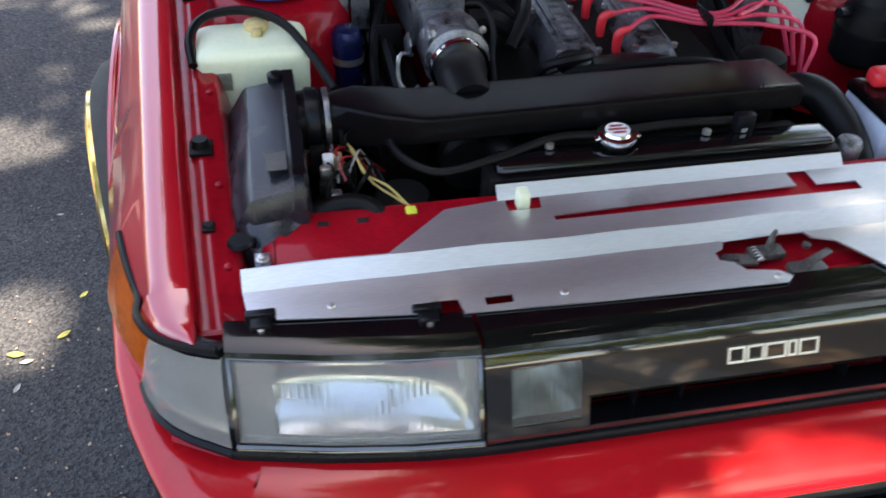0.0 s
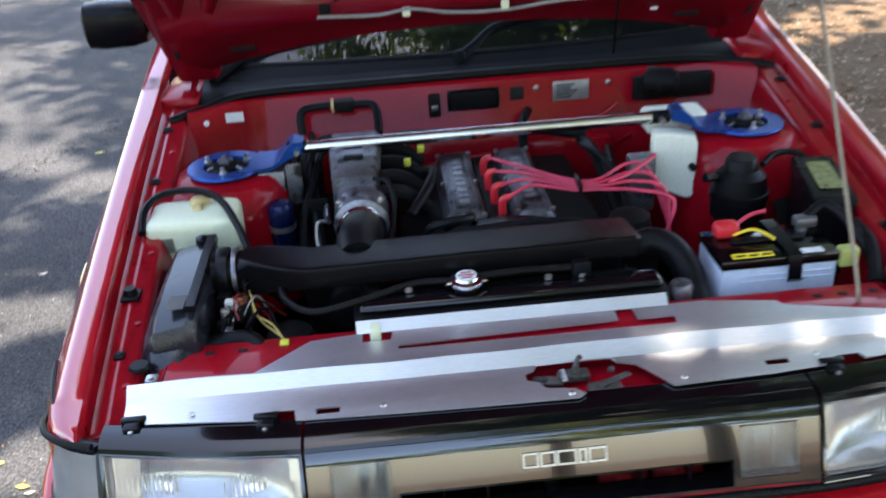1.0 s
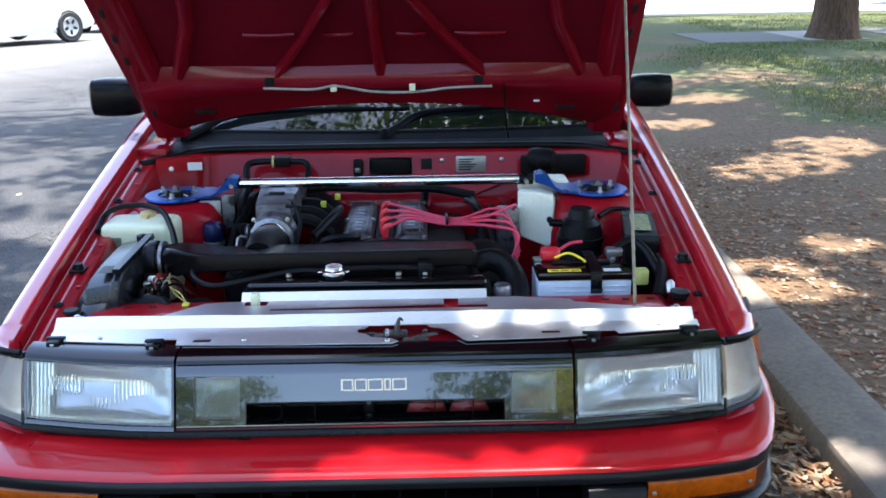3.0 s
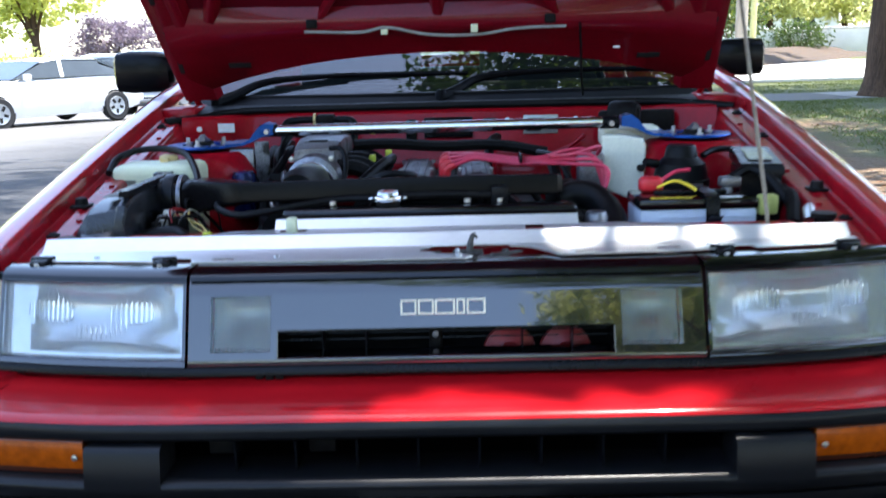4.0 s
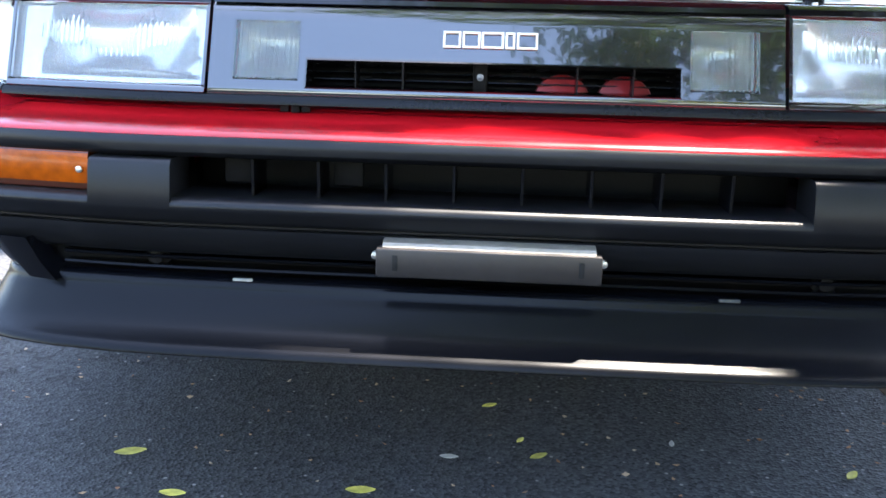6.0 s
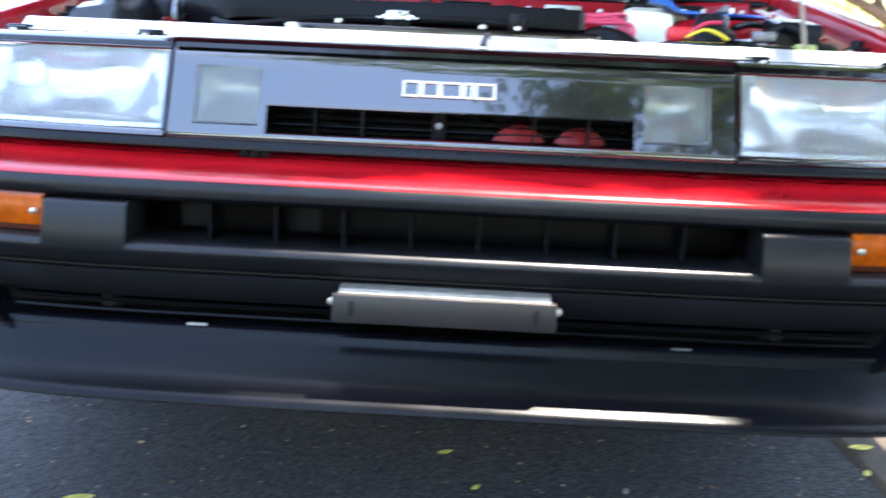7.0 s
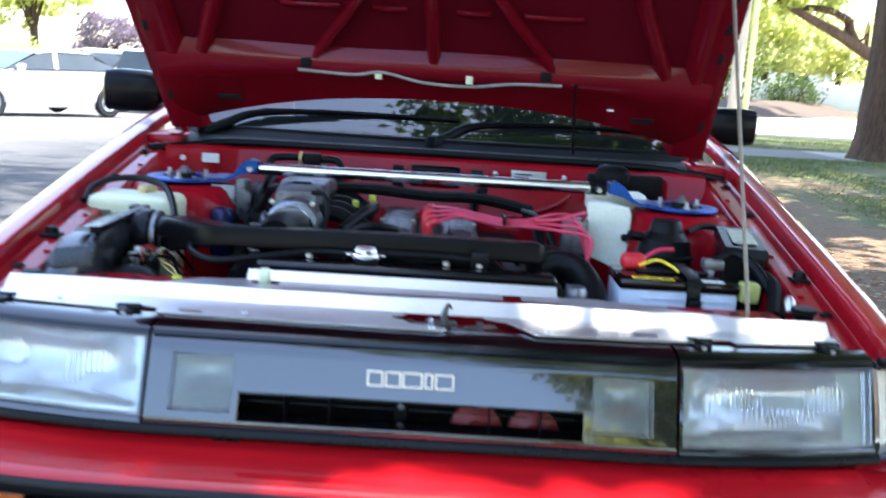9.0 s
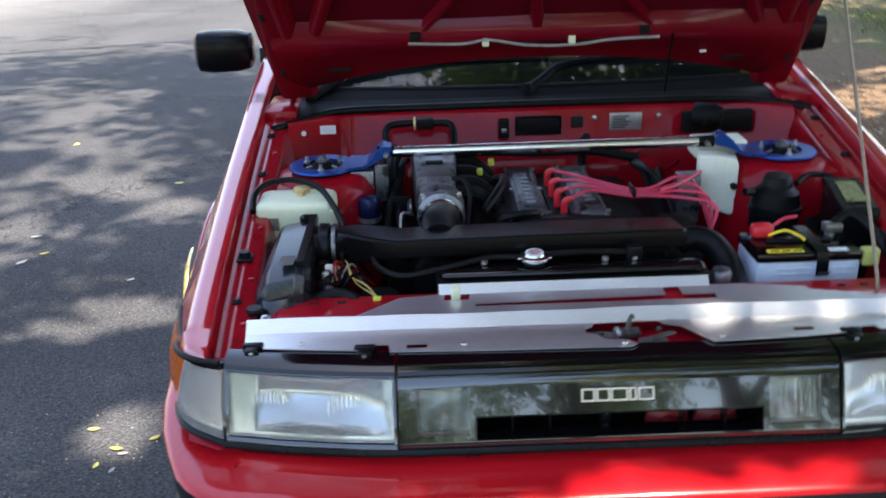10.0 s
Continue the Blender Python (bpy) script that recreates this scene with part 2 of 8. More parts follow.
ribs.links.new(mixer.outputs[0], ribs.nodes["Principled BSDF"].inputs["Base Color"])
DARK = surface("engine_grime", (0.006, 0.0055, 0.0055), 0.6, spec=0.12, var=0.5, scale=12, fine=120, bump=0.3, depth=0.002, stain=(0.03, 0.023, 0.018), stain_at=0.62)
ALU = surface("brushed_sheet", (0.76, 0.77, 0.79), 0.42, metal=1.0, var=0.10, scale=4, fine=240, bump=0.06, depth=0.0005, stretch=(0.25, 3, 3), stain=(0.5, 0.5, 0.5), stain_at=0.66)
CHROME = surface("polished_tube", (0.8, 0.8, 0.82), 0.14, metal=1.0, var=0.08, scale=20, fine=200, bump=0.02, depth=0.0003)
CAST = surface("cast_alloy", (0.23, 0.23, 0.25), 0.34, metal=0.8, var=0.4, scale=18, fine=260, bump=0.5, depth=0.0015, stain=(0.03, 0.028, 0.026), stain_at=0.55)
CAST_DARK = surface("dark_cast_alloy", (0.13, 0.13, 0.14), 0.38, metal=0.6, var=0.5, scale=18, fine=260, bump=0.5, depth=0.0015, stain=(0.012, 0.011, 0.010), stain_at=0.50)
REFLECTOR = surface("lamp_reflector", (0.48, 0.49, 0.48), 0.16, metal=1.0, var=0.05, scale=9, fine=60, bump=0.06, depth=0.001)
POLY = surface("milky_plastic", (0.70, 0.72, 0.50), 0.42, var=0.05, scale=7, fine=150, bump=0.05, depth=0.0008, stain=(0.55, 0.56, 0.36), stain_at=0.6)
POLY_WHITE = surface("white_plastic", (0.78, 0.78, 0.64), 0.42, var=0.08, scale=7, fine=150, bump=0.05, depth=0.0008, stain=(0.62, 0.60, 0.46), stain_at=0.62)
TAN = surface("tan_plastic", (0.55, 0.42, 0.18), 0.5, var=0.2, scale=20)
BATT = surface("battery_case", (0.58, 0.64, 0.74), 0.4, var=0.08, scale=9, fine=90, bump=0.05)
YELLOW = surface("yellow_print", (0.85, 0.62, 0.03), 0.45, var=0.1, scale=30)
CREAM = surface("cream_print", (0.80, 0.76, 0.58), 0.35, var=0.06, scale=40)
PAPER = surface("label_paper", (0.72, 0.72, 0.70), 0.55, var=0.1, scale=40)
# also blackens slots, holes and wheel arches in place of their shade
INK = surface("ink_and_slot_black", (0.012, 0.012, 0.012), 0.6, spec=0.2, var=0.1, scale=40)
PLATE_GREY = surface("id_plate", (0.42, 0.43, 0.42), 0.35, metal=0.7, var=0.15, scale=30)
NAVY = surface("navy_can", (0.004, 0.008, 0.055), 0.25, metal=0.4, var=0.2, scale=20)
HORN = surface("horn_red", (0.26, 0.010, 0.012), 0.4, var=0.2, scale=20)
BLUE = surface("blue_anodised", (0.003, 0.070, 0.31), 0.3, metal=0.5, var=0.2, scale=20, fine=150, bump=0.04)
LEAD = surface("pink_red_silicone", (0.56, 0.030, 0.075), 0.42, var=0.2, scale=25)
CAP_RED = surface("red_cap", (0.62, 0.02, 0.03), 0.35, var=0.15, scale=30)
AMBER = surface("amber_plastic", (0.36, 0.064, 0.001), 0.22, var=0.3, scale=12, fine=80, bump=0.1, depth=0.001, coat=0.1, spec=0.2)
AMBER_RIM = surface("amber_rim", (0.055, 0.010, 0.003), 0.3, var=0.2, scale=16)
GOLD = surface("gold_rim", (0.66, 0.49, 0.20), 0.16, metal=1.0, var=0.15, scale=10, coat=0.4)
STEEL = surface("zinc_steel", (0.55, 0.54, 0.52), 0.4, metal=1.0, var=0.2, scale=30)
ROD = surface("prop_rod_steel", (0.24, 0.185, 0.12), 0.45, metal=0.3, var=0.2, scale=20)
WIRE_YELLOW = surface("yellow_wire", (0.55, 0.40, 0.12), 0.5, var=0.2, scale=40)
WIRE_GREEN = surface("yellow_green_plug", (0.62, 0.66, 0.06), 0.5, var=0.2, scale=40)
TYRE = surface("tyre", (0.022, 0.022, 0.023), 0.8, var=0.3, scale=10, fine=80, bump=0.4)
GREY_PLASTIC = surface("grey_cable_sleeve", (0.30, 0.29, 0.27), 0.6, var=0.25, scale=30)
DULL_TAB = surface("dull_tab", (0.06, 0.06, 0.06), 0.6, var=0.25, scale=30)
LATCH = surface("greasy_latch", (0.075, 0.066, 0.060), 0.5, metal=0.3, var=0.5, scale=30, fine=200, bump=0.3, stain=(0.02, 0.017, 0.015), stain_at=0.55)
AIRBOX = surface("airbox_plastic", (0.012, 0.0135, 0.018), 0.25, var=0.3, scale=8, fine=180, bump=0.12, depth=0.001, stain=(0.040, 0.036, 0.031), stain_at=0.64)
LENS = glass("fluted_lamp_glass", (0.95, 0.97, 0.98), 0.03, 1.42, haze=0.085, haze_colour=(0.74, 0.76, 0.74))
LENS_SIDE = glass("corner_lamp_glass", (0.95, 0.97, 0.95), 0.03, 1.3, haze=0.18, haze_colour=(0.76, 0.76, 0.73), flutes=80.0)
# its pale haze stands in for sky reflected in the driving lamps
SMOKY = glass("smoky_lamp_glass", (0.66, 0.68, 0.62), 0.03, 1.6, haze=0.05, haze_colour=(0.6, 0.66, 0.62))
SCREEN = pane_glass("windscreen_glass", (0.5, 0.58, 0.57))
COWL = surface("cowl_black", (0.0025, 0.003, 0.0045), 0.55, var=0.3, scale=4, fine=200, bump=0.06, depth=0.0006, spec=0.06)
CABIN = surface("cabin_trim", (0.014, 0.015, 0.017), 0.7, var=0.3, scale=6)

ASPHALT = asphalt("asphalt")
EARTH = earth("earth_and_grass")
CONCRETE = surface("kerb_concrete", (0.138, 0.118, 0.092), 0.85, var=0.3, scale=3, fine=60, bump=0.5, depth=0.004, stain=(0.12, 0.10, 0.085), stain_at=0.55)
GUTTER = surface("gutter_concrete", (0.070, 0.050, 0.033), 0.85, var=0.4, scale=2.5, fine=70, bump=0.4, depth=0.003, stain=(0.030, 0.024, 0.019), stain_at=0.56)
# one concrete in two colours: darkened for shade, and pale for a sun patch
PATH_GREY = surface("path_concrete", (0.080, 0.076, 0.068), 0.85, var=0.25, scale=1.2, fine=40, bump=0.3, depth=0.004)
PATH_SUN = surface("sun_pale_concrete", (0.20, 0.195, 0.18), 0.85, var=0.2, scale=1.2, fine=40, bump=0.3, depth=0.004)
PALE_ROAD = surface("pale_pavement", (0.55, 0.53, 0.50), 0.85, var=0.15, scale=0.8, fine=40, bump=0.3, depth=0.004)
BARK = surface("bark", (0.092, 0.058, 0.040), 0.92, var=0.5, scale=3, fine=18, bump=1.0, depth=0.035, stretch=(3, 3, 0.45), stain=(0.050, 0.034, 0.025), stain_at=0.66, spec=0.1)
POST_WOOD = surface("post_timber", (0.30, 0.26, 0.20), 0.85, var=0.3, scale=4, fine=50, bump=0.5, stretch=(4, 4, 0.4))
WHITE_PAINT = surface("white_body_paint", (0.80, 0.80, 0.80), 0.3, var=0.05, scale=2, fine=200, bump=0.02, coat=0.6)
SILVER_PAINT = surface("silver_body_paint", (0.42, 0.44, 0.47), 0.35, metal=0.3, var=0.08, scale=2, fine=200, bump=0.02, coat=0.6)
CAR_GLASS = surface("dark_car_glass", (0.035, 0.045, 0.05), 0.05, var=0.2, scale=3, bump=0)
RENDERED = surface("rendered_wall", (0.78, 0.75, 0.68), 0.85, var=0.12, scale=1, fine=30, bump=0.2)
ROOF_TILE = surface("roof_tile", (0.30, 0.20, 0.20), 0.8, var=0.3, scale=2, fine=18, bump=0.5, depth=0.02)
TAIL_RED = surface("tail_lamp_red", (0.55, 0.02, 0.02), 0.2, var=0.1, scale=10, coat=0.6)
LEAF_NEAR = foliage("canopy_leaves", ((0.035, 0.065, 0.012), (0.06, 0.11, 0.02), (0.10, 0.15, 0.03)), (0.16, 0.26, 0.04))
# sun brightness is put into the colours of these two leaf materials
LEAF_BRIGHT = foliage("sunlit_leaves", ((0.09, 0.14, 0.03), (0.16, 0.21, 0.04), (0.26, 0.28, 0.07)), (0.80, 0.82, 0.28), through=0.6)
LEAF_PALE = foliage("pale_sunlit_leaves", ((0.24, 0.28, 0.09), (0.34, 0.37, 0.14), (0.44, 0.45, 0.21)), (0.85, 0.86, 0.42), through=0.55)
LEAF_DARK = foliage("shrub_leaves", ((0.025, 0.05, 0.012), (0.05, 0.085, 0.02), (0.09, 0.12, 0.03)), (0.10, 0.16, 0.03))
LEAF_PURPLE = foliage("mauve_blossom", ((0.16, 0.12, 0.17), (0.25, 0.19, 0.24), (0.12, 0.10, 0.10)), (0.25, 0.2, 0.25))
LITTER = foliage("dry_leaf_litter", ((0.18, 0.070, 0.03), (0.34, 0.16, 0.080), (0.42, 0.29, 0.17), (0.55, 0.44, 0.32), (0.10, 0.05, 0.025)), (0.26, 0.12, 0.04), 0.7)
FALLEN = surface("yellow_fallen_leaf", (0.58, 0.50, 0.10), 0.55, var=0.3, scale=60, random=0.35)
FALLEN_PALE = surface("pale_fallen_leaf", (0.45, 0.42, 0.38), 0.6, var=0.3, scale=60, random=0.3)
GRASS = foliage("grass_blades", ((0.042, 0.062, 0.011), (0.076, 0.104, 0.018), (0.16, 0.145, 0.055)), (0.12, 0.165, 0.03))


# ---------------------------------------------------------------- mesh tools
def finish(name, bm, mat, smooth=True, angle=35):
    bmesh.ops.recalc_face_normals(bm, faces=bm.faces[:])
    me = bpy.data.meshes.new(name)
    bm.to_mesh(me)
    bm.free()
    me.materials.append(mat)
    if smooth:
        me.shade_smooth()
        me.set_sharp_from_angle(angle=radians(angle))
    return me


def part(name, bm, material, parent, label="", smooth=True, angle=35):
    """Links a bmesh as one mesh object under a thing or a part."""
    ob = new(name, finish(name, bm, material, smooth, angle))
    if parent is not None:
        deep = parent.parent is not None and parent.parent.parent is not None
        ob.parent = parent.parent if deep else parent
    return tagged(ob, label)


def thing(name, label, category, group="", at=None, kind=""):
    ob = new(name)
    if at is not None:
        ob.matrix_world = at
    return tagged(ob, label, category, group, kind)


def rbox(bm, x, y, z, bevel=0.003, seg=2, m=None):
    """A box between (x0, x1), (y0, y1), (z0, z1) with rounded edges."""
    a = Matrix.LocRotScale(((x[0] + x[1]) / 2, (y[0] + y[1]) / 2, (z[0] + z[1]) / 2), None, (x[1] - x[0], y[1] - y[0], z[1] - z[0]))
    made = bmesh.ops.create_cube(bm, size=1, matrix=a)["verts"]
    if bevel:
        edges = list({e for v in made for e in v.link_edges})
        res = bmesh.ops.bevel(bm, geom=edges, offset=bevel, segments=seg, affect="EDGES", profile=0.5)
        made = list({v for f in res["faces"] for v in f.verts} | {v for v in made if v.is_valid})
    if m is not None:
        bmesh.ops.transform(bm, matrix=m, verts=made)
    return bm


def box(x, y, z, bevel=0.003, seg=2, m=None):
    return rbox(bmesh.new(), x, y, z, bevel, seg, m)


def loft(bm, rows, closed=False, cap=False):
    """Faces between rows of points, each row of the same length."""
    grid = [[bm.verts.new(p) for p in row] for row in rows]
    for a, b in zip(grid, grid[1:]):
        for i in range(len(a) - (0 if closed else 1)):
            j = (i + 1) % len(a)
            bm.faces.new((a[i], a[j], b[j], b[i]))
    if cap:
        bm.faces.new(grid[0][::-1])
        bm.faces.new(grid[-1])
    return bm


def smooth_line(points, steps=6):
    """A Catmull-Rom curve through the points."""
    p = [Vector(q) for q in points]
    p = [2 * p[0] - p[1]] + p + [2 * p[-1] - p[-2]]
    out = []
    for a, b, c, d in zip(p, p[1:], p[2:], p[3:]):
        for k in range(steps):
            t = k / steps
            out.append(0.5 * (2 * b + (c - a) * t + (2 * a - 5 * b + 4 * c - d) * t * t + (3 * b - a - 3 * c + d) * t ** 3))
    return out + [p[-2]]


def tube(bm, points, radius, sides=10, steps=6, cap=True):
    """A round pipe or wire along a curve; radius is a number or one for each given point."""
    line = smooth_line(points, steps) if steps > 1 else [Vector(q) for q in points]
    if isinstance(radius, (int, float)):
        rad = [radius] * len(line)
    else:
        rad = [float(r) for r in np.interp(np.linspace(0, len(radius) - 1, len(line)), range(len(radius)), radius)]
    rows, side = [], None
    for i, q in enumerate(line):
        way = (line[min(i + 1, len(line) - 1)] - line[max(i - 1, 0)]).normalized()
        if side is None:
            side = way.orthogonal().normalized()
        side = (side - way * side.dot(way)).normalized()
        up = way.cross(side)
        rows.append([q + rad[i] * (math.cos(a) * side + math.sin(a) * up) for a in (2 * math.pi * k / sides for k in range(sides))])
    return loft(bm, rows, closed=True, cap=cap)


def pipe(points, radius, sides=10, steps=6):
    return tube(bmesh.new(), points, radius, sides, steps)


def lathe(bm, profile, m=None, sides=24, cap=True):
    """A turned shape: profile of (radius, height) round z."""
    rows = [[(r * math.cos(a), r * math.sin(a), h) for a in (2 * math.pi * k / sides for k in range(sides))] for r, h in profile]
    if m is not None:
        rows = [[m @ Vector(p) for p in row] for row in rows]
    return loft(bm, rows, closed=True, cap=cap and profile[0][0] > 1e-5 and profile[-1][0] > 1e-5)


def turned(profile, m=None, sides=24, cap=True):
    return lathe(bmesh.new(), profile, m, sides, cap)


def sheet(outline, holes=(), thick=0.002, lift=None):
    """A flat plate in plan with holes, thickened downwards; lift gives each point's height."""
    bm = bmesh.new()
    edges = []
    for loop in (outline, *holes):
        vs = [bm.verts.new((p[0], p[1], 0)) for p in loop]
        edges += [bm.edges.new((a, b)) for a, b in zip(vs, vs[1:] + vs[:1])]
    bmesh.ops.triangle_fill(bm, use_beauty=True, use_dissolve=False, edges=edges)
    bmesh.ops.recalc_face_normals(bm, faces=bm.faces[:])
    if bm.faces and bm.faces[0].normal.z < 0:
        bmesh.ops.reverse_faces(bm, faces=bm.faces[:])
    top = bm.faces[:]
    res = bmesh.ops.extrude_face_region(bm, geom=top)
    down = [g for g in res["geom"] if isinstance(g, bmesh.types.BMVert)]
    bmesh.ops.translate(bm, verts=down, vec=(0, 0, -thick))
    if lift:
        for v in bm.verts:
            v.co.z += lift(v.co.x, v.co.y)
    return bm


def scatter_leaves(name, points, size, mat, seed, aspect=0.5, flat=0.0, parent=None, label=""):
    """One mesh of many small leaves, each a bent pair of triangles, at the points given."""
    rng = np.random.default_rng(seed)
    n = len(points)
    p = np.asarray(points, float)
    a = rng.normal(size=(n, 3))
    a[:, 2] *= 1 - flat
    a /= np.linalg.norm(a, axis=1)[:, None]
    b = np.cross(a, rng.normal(size=(n, 3)) * (1, 1, 1 - flat) + (0, 0, flat * 3))
    b /= np.linalg.norm(b, axis=1)[:, None] + 1e-9
    c = np.cross(a, b)
    s = (size * rng.uniform(0.6, 1.35, n))[:, None]
    verts = np.stack([p - a * s / 2, p + b * s * aspect / 2 + c * s * 0.1, p + a * s / 2, p - b * s * aspect / 2 + c * s * 0.1], 1).reshape(-1, 3)
    k = np.arange(n) * 4
    faces = np.stack([np.stack([k, k + 1, k + 2], 1), np.stack([k, k + 2, k + 3], 1)], 1).reshape(-1, 3)
    me = bpy.data.meshes.new(name)
    me.from_pydata(verts.tolist(), [], faces.tolist())
    me.materials.append(mat)
    ob = new(name, me)
    if parent is not None:
        ob.parent = parent
    return tagged(ob, label)

# ---------------------------------------------------------------- ground, road, kerb
def fall(y):
    """The road runs gently downhill behind the car."""
    return -0.03 * max(0.0, min(y, 32.0) - 4.0)


STREET = pose(1.14, 0.5, 0)


def road_z(x):
    """Height of the cambered road surface near the kerb."""
    return float(np.interp(x - 1.14, (-12.85, -5.5, 0.04), (-0.03, 0.02, 0.0)))


VERGE_X, VERGE_Z = (0.10, 0.205, 0.9, 5, 13, 60), (0.05, 0.108, 0.125, 0.155, 0.2, 0.5)


def street_x(x, y):
    """Distance to the right of the kerb's foot."""
    return x - 1.14


def verge_z(x, y):
    u = street_x(x, y)
    return float(np.interp(u, VERGE_X, VERGE_Z)) + fall(y) * float(np.interp(u, (0.6, 2.2), (1, 0)))


def along(name, xs, zs, y0, y1, mat, label):
    """A strip of ground along the street; what lies left of the verge goes down with the road."""
    ys = [y0] + [y for y in (-30, 0, 4, 8, 16, 30, 80) if y0 < y < y1] + [y1]
    bm = loft(bmesh.new(), [[(x, y, z + fall(y) * float(np.interp(x, (0.6, 2.2), (1, 0)))) for x, z in zip(xs, zs)] for y in ys])
    ob = tagged(part(name, bm, mat, None, label, smooth=False), category=name, kind="structure")
    ob.matrix_world = STREET
    return ob


along("ground", (-900, -13.0, -12.9, 0.09, 0.10, 0.205, 0.9, 2.2, 5, 13, 60, 900), (0.1, 0.1, -0.06, -0.06, 0.05, 0.108, 0.125, 0.135, 0.155, 0.2, 0.5, 2.0), -400, 900, EARTH,
      "brown leaf-strewn soil verge turning to patchy grass")
along("road", (-12.85, -5.5, 0.04), (-0.03, 0.02, 0.0), -60, 400, ASPHALT, "grey worn asphalt road with fine cracks, dappled by tree shade")
along("gutter", (-0.474, -0.466, -0.452, -0.25, -0.05, 0.01), (-0.02, 0.003, 0.0075, 0.0060, 0.0055, 0.012), -60, 200, GUTTER, "tan concrete gutter pan between the asphalt and the kerb")


def kerb_stones():
    """A run of cast kerb lengths with a rolled edge; each length is a stone of its own."""
    root = tagged(new("kerb"), "pale grey concrete kerb along the road edge", "kerb", kind="structure")
    root.matrix_world = STREET
    prof = ((-0.004, -0.04), (0.0, 0.04), (0.003, 0.074), (0.009, 0.084), (0.022, 0.0895), (0.06, 0.096), (0.15, 0.109), (0.19, 0.115), (0.205, 0.113), (0.212, 0.10), (0.212, -0.04))
    bm = bmesh.new()
    loft(bm, [[(x, y, z) for x, z in prof] for y in (0.004, 0.05, 1.15, 1.196)], closed=True, cap=True)
    me = finish("kerb_stone", bm, CONCRETE, True, 28)
    for k in range(-8, 24):
        ob = new("kerb_stone", me)
        ob.parent = root
        ob.matrix_basis = pose(0.003 * math.sin(k * 2.1), -0.25 + k * 1.2, 0.002 * math.sin(k * 3.7) + fall(-0.25 + k * 1.2), 0, 0, 0.25 * math.sin(k * 5.3))


kerb_stones()
along("left_kerb", (-13.02, -13.0, -12.9, -12.86, -12.84), (0.1, 0.13, 0.13, 0.10, -0.05), -60, 200, CONCRETE, "pale concrete kerb on the far side of the road")


def slab(name, outline, z, mat, label):
    bm = sheet(outline, thick=0.05)
    bmesh.ops.translate(bm, verts=bm.verts[:], vec=(0, 0, z))
    return tagged(part(name, bm, mat, None, label, smooth=False), category=name.split("_")[0], kind="structure")


slab("side_road", ((3.4, 15.8), (12, 16.6), (60, 21), (60, 34), (16, 28.0), (13.6, 31.6), (8.0, 24.6), (4.4, 25.2)), 0.212, PALE_ROAD, "pale sunlit concrete side road beyond the grass")
MULCH = surface("mulch", (0.048, 0.026, 0.012), 0.9, var=0.5, scale=2, fine=30, bump=1.0, depth=0.03)
bank = [[Vector((a, b, 0.20)).lerp(Vector((a + 0.6 * (c - a), b + 0.6 * (d - b), 0.52)), f) + Vector((0, 0, 0.06 * math.sin(5.1 * k + 7 * f) * (0 < f < 1))) for f in (0, 0.12, 0.35, 0.6, 0.85, 1.0, 1.4)]
        for k, (a, b, c, d) in enumerate(((6.9, 25.2, 6.6, 28.0), (7.9, 24.9, 7.6, 28.2), (9.4, 26.9, 8.9, 30.5), (11.0, 28.9, 10.2, 32.6), (12.8, 31.2, 11.8, 34.8), (14.8, 33.9, 13.6, 37.6), (17.5, 37.5, 16.3, 41.0)))]
tagged(part("mulch_bank", loft(bmesh.new(), bank), MULCH, None, "sloping brown mulch bank beside the side road"), category="bank", kind="structure")



def footpath():
    """A path of cast concrete slabs with open joints; one slab is coloured pale for a patch of sun."""
    root = tagged(new("pavement"), "grey concrete footpath with one slab coloured pale for sun", "pavement", kind="structure")
    meshes = []
    for mat in (PATH_GREY, PATH_SUN):
        bm = bmesh.new()
        loft(bm, [[(x, y, z) for x, z in ((0.006, -0.06), (0.006, -0.006), (0.014, 0.0), (1.386, 0.0), (1.394, -0.006), (1.394, -0.06))] for y in (-0.72, -0.3, 0.3, 0.72)], closed=True, cap=True)
        meshes.append(finish("paving_slab", bm, mat, True, 25))
    for k in range(18):
        x = 2.5 + 1.4 * k
        y = float(np.interp(x, (2.5, 4.9, 9, 30), (11.35, 11.65, 12.1, 13.4)))
        ob = new("paving_slab", meshes[1 if k == 2 else 0])
        ob.parent = root
        ob.matrix_basis = pose(x, y, verge_z(x, y) + 0.010 + 0.004 * math.sin(k * 2.3), 0.3 * math.sin(k * 1.7), 0, 5)


footpath()

# ---------------------------------------------------------------- the red car
CAR = thing("car", "red two-door coupe parked at the kerb with its bonnet propped open", "car", at=pose(0, 0, -0.0372) @ Matrix.Scale(0.93, 4))


def plan_y(x):
    """How far the nose sweeps back at a distance from the middle."""
    x = abs(x)
    return 0.0 if x < 0.385 else float(np.interp(x, (0.385, 0.48, 0.58, 0.692, 0.72, 0.745, 0.768, 0.785), (0, 0.008, 0.023, 0.047, 0.056, 0.067, 0.084, 0.10)))


def face(x, z, out=0.0):
    """A point on the raked nose; out is towards the front."""
    return (x, plan_y(x) + (z - 0.70) * 0.385 - out, z)


def wing_top(y):
    """The inner top edge of a front wing: half width and height."""
    return (float(np.interp(y, (0.05, 0.22, 0.45, 0.8, 1.25, 1.6), (0.726, 0.737, 0.748, 0.762, 0.775, 0.785))),
            float(np.interp(y, (0.05, 0.22, 0.45, 0.8, 1.25, 1.6), (0.714, 0.746, 0.788, 0.850, 0.928, 0.975))))


AXLE = 0.87


